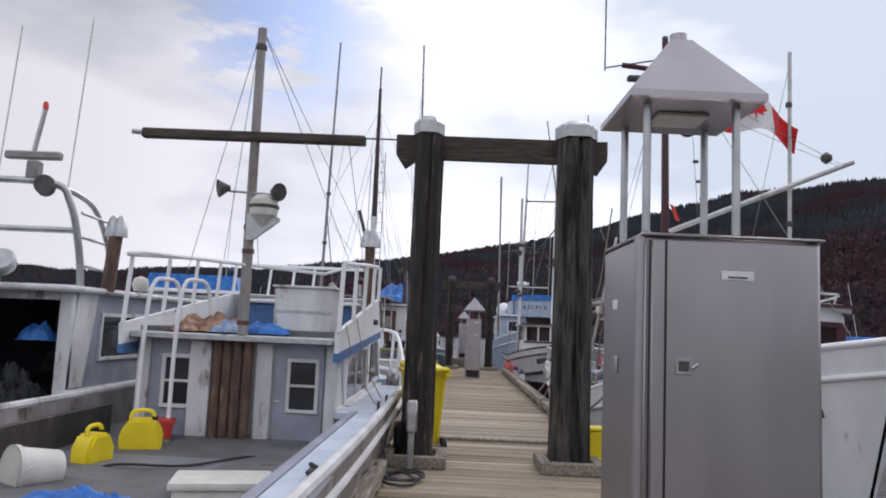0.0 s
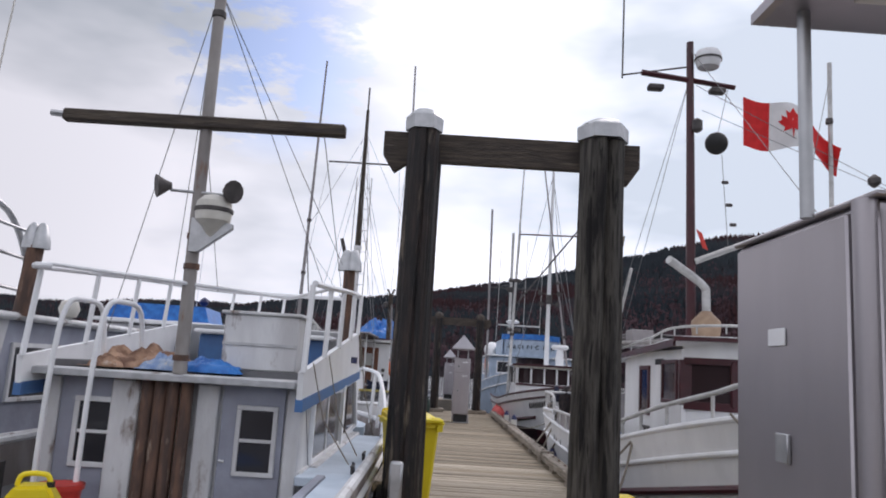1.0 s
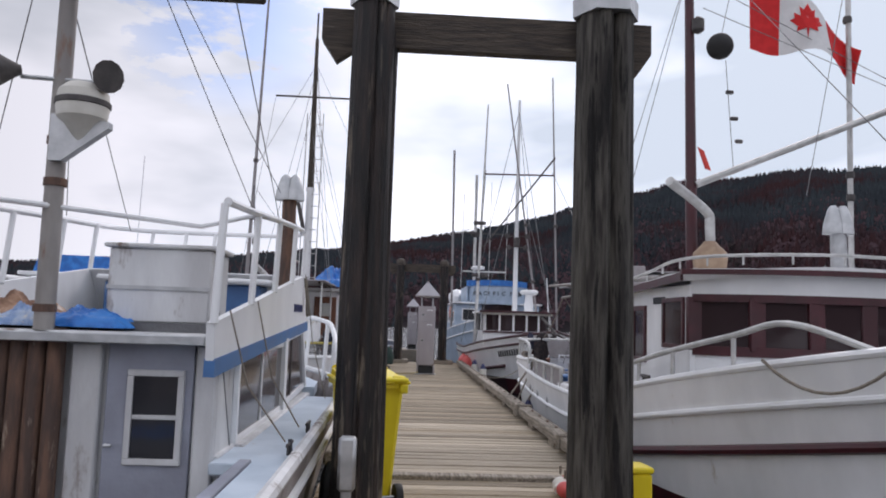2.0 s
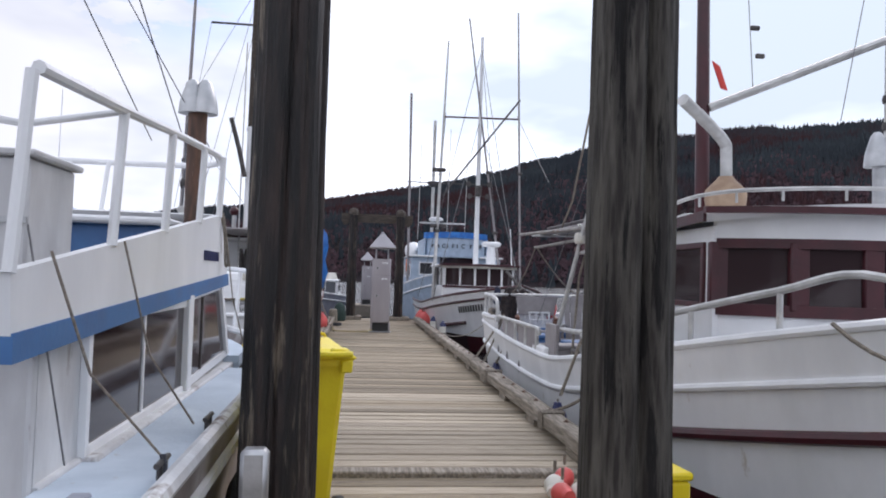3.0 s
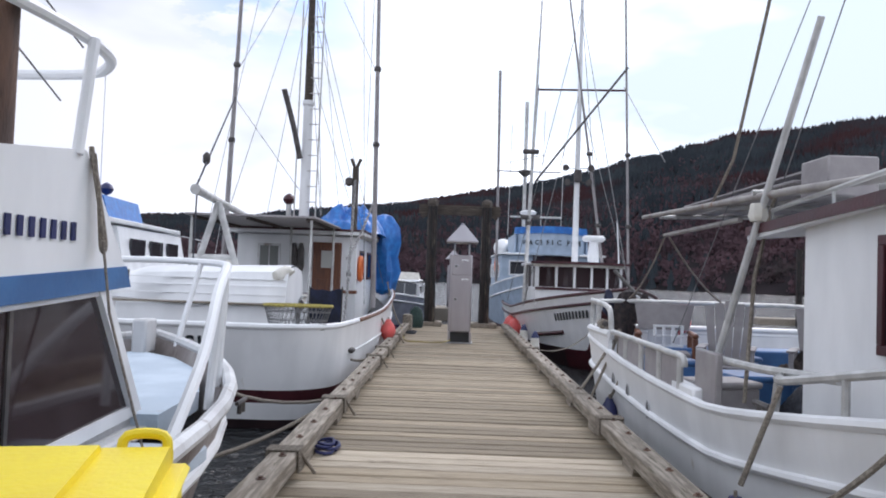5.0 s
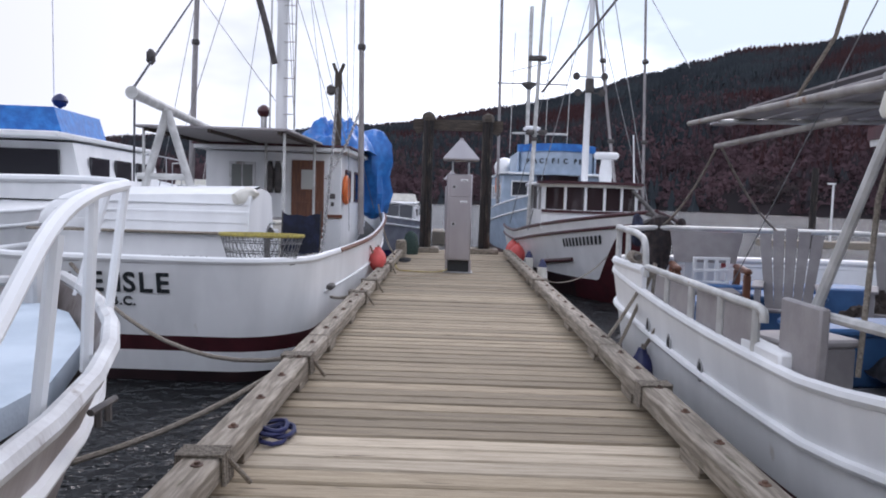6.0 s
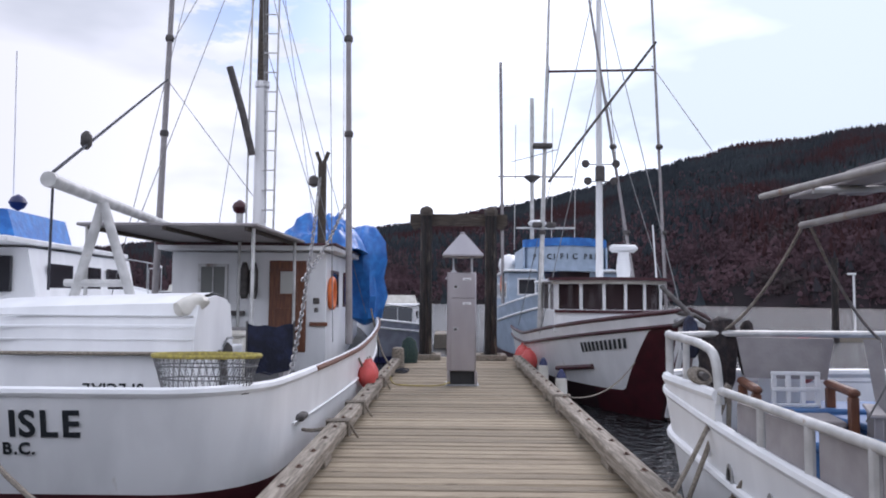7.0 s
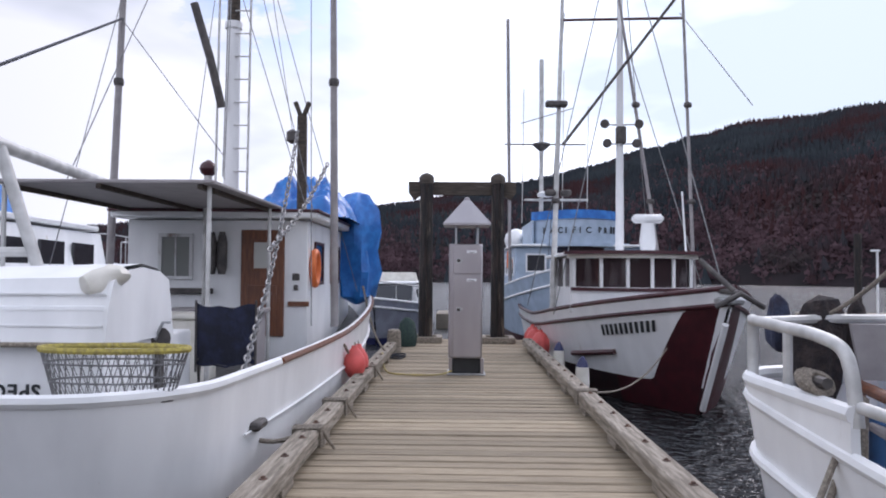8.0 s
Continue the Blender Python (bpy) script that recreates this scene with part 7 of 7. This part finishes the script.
em = put("mast", tube(bmesh.new(), [(3.85, 29.5, 1.9), (3.86, 29.5, 9.6)], 0.09, 12, 0.045), WHITE, E, "tall white mast")
put("spreader", tubes([[(2.62, 29.5, 6.85), (5.15, 29.5, 6.9)]], 0.03, 8), MAROON, em)
put("lamp_box", boxes((3.76, 3.96, 29.35, 29.5, 4.25, 4.6), bevel=0.02), POLEDK, em)
for x, z in ((3.5, 4.65), (4.2, 4.65), (3.55, 4.25), (4.15, 4.25)):
    floodlight(em, (x, 29.4, z), 0, 0.9)
    put("lamp_arm", tubes([[(3.85, 29.5, z), (x, 29.45, z)]], 0.014, 5), POLEDK, em)
put("radar", boxes((3.9, 4.5, 28.5, 28.75, 2.55, 2.72), bevel=0.06, ), WHITE, E, "white radar scanner")
put("radar_post", lathed([(0.14, 1.95), (0.16, 2.2), (0.12, 2.55)], 12, (4.2, 28.62, 0)), WHITE, E)
put("diagonal_boom", tubes([[(2.65, 29.3, 4.2), (5.15, 29.3, 7.5)]], 0.03, 8), POLEDK, em)
for x0, z0, x1, zt in ((2.45, 0.6, 2.72, 9.4), (5.35, 1.2, 5.05, 10.5), (4.6, 2.0, 3.4, 10.2)):
    r = 0.065 if x0 < 3 else 0.04
    pl = put("trolling_pole", tube(bmesh.new(), [(x0, 29.4, z0), (x1, 29.5, zt)], r, 8, 0.025), ALU if x0 < 3 else GREYPLASTIC, E, "tall weathered trolling pole")
    for z in (3.0, 5.0):
        t = (z - z0) / (zt - z0)
        put("fitting", lathed([(0.07, 0), (0.09, 0.05), (0.07, 0.1)], 8, (x0 + (x1 - x0) * t, 29.4, z)), POLEDK, pl)
put("pole_bracket", boxes((2.3, 2.75, 29.3, 29.5, 5.0, 5.12), bevel=0.03), POLEDK, em)
for x in (2.4, 2.72):
    put("lamp_can", boxes((x - 0.11, x + 0.11, 29.3, 29.45, 3.15, 3.28), bevel=0.03), POLEDK, em)
put("stub_aerial", tubes([[(4.75, 28.0, 1.95), (4.68, 28.0, 3.1)]], 0.018, 6), WHITE, E)
for p, q in (((3.85, 29.5, 9.2), (4.2, 24.5, 1.3)), ((3.85, 29.5, 9.2), (2.2, 32.0, 0.8)), ((3.85, 29.5, 9.2), (5.2, 32.0, 0.8)), ((3.85, 29.5, 6.8), (2.3, 28.0, 0.8)), ((3.85, 29.5, 6.8), (5.2, 28.0, 0.8)), ((2.7, 29.5, 7.0), (3.0, 35, 1.0)), ((5.1, 29.5, 7.0), (5.6, 27.0, 4.5)), ((1.9, 30.6, 4.9), (2.9, 29.5, 5.0))):
    put("stay", tubes([[p, q]], 0.01, 5), WIRE, em, "thin wire stay")
put("bow_roller", boxes((4.1, 4.34, 24.1, 24.7, 1.14, 1.24), bevel=0.03), GALV, E, "dark anchor roller at the stem")
put("anchor", tubes([[(4.22, 24.0, 1.3), (4.1, 24.9, 1.34)], [(3.9, 24.0, 1.12), (4.22, 23.95, 1.3), (4.54, 24.0, 1.12)], [(4.22, 24.1, 1.3), (3.9, 24.6, 1.75)]], 0.04, 8), POLEDK, E, "dark iron anchor")
line("mooring_line", sag((3.6, 25.2, 0.45), (1.98, 22.6, 0.22), 0.22), 0.011, ROPE, "pale mooring line sagging from the stem")

# ---- big blue boat behind ----
hf = Hull(15.0, 4.4, 1.6, 2.6, 1.6, full=0.6, power=2.3, rake=1.2, flare=0.3)
F = boat("fishing_boat", "large pale blue boat with a canvas-topped flybridge", (4.1, 47.0, WL), 180, hf, LIGHTBLUE, MAROON, [], DECKGREY, 0.3, rub=0.4, low_z=0.35)
put("house", boxes((2.2, 5.9, 35.8, 42.0, 0.8, 2.35), bevel=0.03), LIGHTBLUE, F, "pale blue painted house")
for x in np.arange(36.3, 41.5, 1.25):
    window(F, ("x", 2.2, -1), x, x + 0.8, 1.5, 2.05, 0, WHITE, 0.06)
for x in (2.5, 3.4, 4.3, 5.2):
    window(F, ("y", 35.8, -1), x, x + 0.6, 1.6, 2.15, 0, WHITE, 0.05)
put("boat_deck", boxes((2.1, 6.0, 35.6, 42.2, 2.35, 2.42), bevel=0.02), WHITE, F)
put("flybridge", curved_wall(2.75, 5.4, 35.3, 1.1, 2.42, 3.15, 0.06), LIGHTBLUE, F, "pale blue flybridge front")
for x in (2.72, 5.37):
    put("flybridge_side", boxes((x, x + 0.06, 36.2, 39.5, 2.42, 3.15), bevel=0.01), LIGHTBLUE, F)
put("window_band", curved_wall(2.8, 5.35, 35.55, 0.8, 1.85, 2.36, 0.05), TINTGLASS, F, "dark band of wheelhouse windows")
put("eave", curved_wall(2.5, 5.6, 35.25, 0.9, 2.36, 2.46, 0.4), LIGHTBLUE, F)
put("canvas_dodger", curved_wall(2.72, 5.43, 35.26, 1.1, 3.15, 3.4, 0.05), TARP, F, "bright blue canvas dodger")
for k, chx in enumerate("PACIFIC PR"):
    x = 3.02 + 0.19 * k
    if chx != " ":
        letters(chx, 0.24, pose(x, 35.275 + 1.1 * ((x - 4.075) / 1.325) ** 2, 2.74, 90, 0, math.degrees(math.atan(2.2 * (x + 0.08 - 4.075) / 1.325 ** 2))), F)
bars(F, pose(4.95, 35.74, 2.74, 0, 0, 48), (0.09, 0.09), 0.2, LETTER, 0.06)
fm = put("mast", tubes([[(3.2, 38.0, 2.4), (3.2, 38.0, 8.5)]], 0.07, 8), ALU, F)
put("trolling_pole", tubes([[(2.1, 36.5, 1.2), (2.0, 36.5, 9.3)]], 0.05, 8), GREYPLASTIC, F, "tall grey pole")
put("spreader", tubes([[(2.0, 37.8, 5.7), (4.6, 37.8, 5.7)]], 0.025, 6), POLEDK, fm)
for x, zt in ((2.6, 7.6), (3.9, 8.2), (4.7, 7.0)):
    put("whip_aerial", tubes([[(x, 38.2, 3.2), (x + 0.05, 38.2, zt)]], 0.014, 5), ALU, F, "thin whip aerial")
put("radar_bar", boxes((2.6, 4.6, 37.4, 37.5, 3.85, 3.92), bevel=0.02), ALU, F)
put("radar_pod", lathed([(0.05, 0), (0.3, 0.03), (0.32, 0.12), (0.2, 0.18)], 14, (3.3, 37.3, 3.95)), WHITE, F, "white radar pod")
put("crow_nest", lathed([(0.05, -0.2), (0.28, 0.0), (0.28, 0.06)], 10, (3.2, 38.0, 5.7)), POLEDK, fm)
put("life_ring", tube(bmesh.new(), [(2.15, 37.6 + 0.25 * math.cos(a), 2.0 + 0.25 * math.sin(a)) for a in np.linspace(0, 6.28, 16, endpoint=False)], 0.06, 8, closed=True), ORANGE, F)
put("tender", lathed([(0.02, -1.2), (0.3, -0.9), (0.42, 0), (0.3, 0.9), (0.02, 1.2)], 12, m=pose(2.6, 40.5, 2.75, 90, 0, 0)), WHITE, F)

# ---- far craft ----
def cruiser(x, y, rz, s, label, canvas=TARP, hull_mat=WHITE, deckh=1.15):
    h = Hull(9 * s, 3.1 * s, deckh * s, 1.5 * s, 1.0 * s, full=0.6, flare=0.3)
    b = boat("motor_cruiser", label, (x, y, WL), rz, h, hull_mat, NAVY, [], WHITE, 0.1, rub=0.25, low_z=0.2)
    c = [(-1.2, 0.0), (1.2, 0.0), (1.05, 0.75), (-1.05, 0.75)]
    part("cabin", prism(bmesh.new(), [(u * s, deckh * s - 0.05 + v * s) for u, v in c], "y", 2.2 * s, 5.8 * s), WHITE, b, smooth=False)
    part("windscreen", prism(bmesh.new(), [(5.8 * s, deckh * s + 0.05), (6.5 * s, deckh * s + 0.05), (5.8 * s, deckh * s + 0.7 * s)], "x", -1.0 * s, 1.0 * s), GLASS, b)
    for sx in (-1, 1):
        for k in range(3):
            part("side_window", boxes((sx * 1.13 * s - 0.03, sx * 1.13 * s + 0.03, (2.6 + k) * s, (3.3 + k) * s, (deckh + 0.25) * s, (deckh + 0.55) * s), bevel=0.01), GLASS, b)
    part("hardtop", boxes((-1.1 * s, 1.1 * s, 1.6 * s, 5.6 * s, (deckh + 0.75) * s, (deckh + 0.82) * s), bevel=0.02), WHITE, b)
    part("canvas", prism(bmesh.new(), [(-1.0 * s, (deckh + 0.82) * s), (1.0 * s, (deckh + 0.82) * s), (0.9 * s, (deckh + 1.15) * s), (-0.9 * s, (deckh + 1.15) * s)], "y", 2.0 * s, 3.6 * s), canvas, b, "coloured canvas cover", smooth=False)
    part("aft_window", boxes((-0.9 * s, 0.9 * s, 2.13 * s, 2.19 * s, (deckh + 0.2) * s, (deckh + 0.62) * s), bevel=0.01), GLASS, b)
    part("bow_rail", tube(bmesh.new(), [h.at(q, h.sheer(q), d, -0.1) + Vector((0, 0, 0.55 * s)) for q, d in [(v, 1) for v in np.linspace(0.6, 0.98, 8)] + [(v, -1) for v in np.linspace(0.98, 0.6, 8)]], 0.02, 6), GALV, b)
    for q in (0.6, 0.75, 0.9):
        for d in (1, -1):
            p = h.at(q, h.sheer(q), d, -0.1)
            part("rail_post", tubes([[p, p + Vector((0, 0, 0.55 * s))]], 0.016, 6), GALV, b)
    part("aerial", tubes([[(0.5 * s, 3 * s, (deckh + 1.1) * s), (0.6 * s, 2.7 * s, (deckh + 3.2) * s)]], 0.012, 5), WHITE, b)
    return b


cruiser(-1.9, 44.0, 180, 0.95, "small white cruiser with a grey hull moored ahead", CREAM, GREYPAINT)
bc = cruiser(-8.9, 22.5, 6, 1.62, "white motor cruiser with blue canvas and a raked cabin")
part("lamp_ball", lathed([(0.02, -0.16), (0.12, -0.1), (0.17, 0), (0.12, 0.1), (0.02, 0.16)], 12, (1.2, 4.2, 3.95)), NAVY, bc, "blue covered searchlight")
cruiser(17.0, 36.5, 200, 1.15, "white motor cruiser moored across the fairway")
cruiser(-14, 60, 60, 1.2, "distant white motor boat moored off", CREAM)
cruiser(-4.5, 75, 100, 1.2, "distant white boat out on the water", CREAM)
outer = thing("outer_dock", "grey outer dock with mooring piles", "dock", (17.5, 50, WL), kind="structure")
part("float", boxes((0, 22, 0, 1.8, -0.2, 0.35), bevel=0.03), RAILWOOD, outer)
for x in (2.0, 9.0, 16.0):
    part("timber_post", tubes([[(x, -0.4, -1), (x, -0.4, 4.2)]], 0.17, 10), PILEWOOD, outer)
lampo = part("dock_light", tubes([[(3.7, 1.0, 0.3), (3.7, 1.0, 3.4)]], 0.06, 8), WHITE, outer)
part("dock_light_head", boxes((3.4, 3.8, 0.9, 1.1, 3.4, 3.5), bevel=0.02), WHITE, lampo)
heap("netting", mat("dark_net", (0.05, 0.055, 0.07), (0.02, 0.022, 0.03), 0.9, scale=25, bump=0.8, bscale=70), "dark heap of netting and gear on the aft deck", "net", (4.35, 15.6, 0.3), (1.5, 1.6, 0.55), 41)
heap("netting", mat("brown_net", (0.09, 0.07, 0.06), (0.04, 0.03, 0.028), 0.9, scale=25, bump=0.8, bscale=70), "brown heap of netting by the stern rail", "net", (4.7, 17.6, 0.18), (1.2, 0.9, 0.6), 44)


# ---- dock planks ----
def plank_mesh(k, material):
    rng = random.Random(100 + k)
    bm = bmesh.new()
    x0, x1 = DX0 + rng.uniform(0.0, 0.03), DX1 - rng.uniform(0.0, 0.03)
    w = 0.176 + rng.uniform(-0.008, 0.004)
    sec = [(-w / 2, -0.06), (w / 2, -0.06), (w / 2, -0.016), (w / 2 - 0.012, 0.0), (-w / 2 + 0.012, 0.0), (-w / 2, -0.016)]
    rows = [[(x, u + 0.004 * rng.uniform(-1, 1), z + (0.003 * rng.uniform(-1, 1) if z > -0.03 else 0)) for u, z in sec] for x in (x0, x0 + 0.7, x0 + 1.4, x0 + 2.1, x1)]
    rows = [r + [r[0]] for r in rows]
    grid(bm, rows)
    bmesh.ops.remove_doubles(bm, verts=bm.verts, dist=0.0003)
    bmesh.ops.holes_fill(bm, edges=bm.edges)
    bmesh.ops.recalc_face_normals(bm, faces=bm.faces)
    me = bpy.data.meshes.new("plank")
    bm.to_mesh(me)
    bm.free()
    me.materials.append(material)
    return me


PLANKS = [plank_mesh(k, PLANK) for k in range(9)]
PALE_PLANKS = [plank_mesh(k + 20, PLANKPALE) for k in range(9)]
rngp = random.Random(4)
y = -4.1
while y < DEND:
    ob = new("plank", (PALE_PLANKS if 10.5 < y + rngp.uniform(-1.5, 1.5) < 14.6 else PLANKS)[rngp.randrange(9)])
    ob.parent = dock
    ob.location = (0, y, rngp.uniform(-0.006, 0.003) - 0.0)
    ob.rotation_euler = (rngp.uniform(-0.02, 0.02), 0, rngp.uniform(-0.002, 0.002))
    y += 0.197
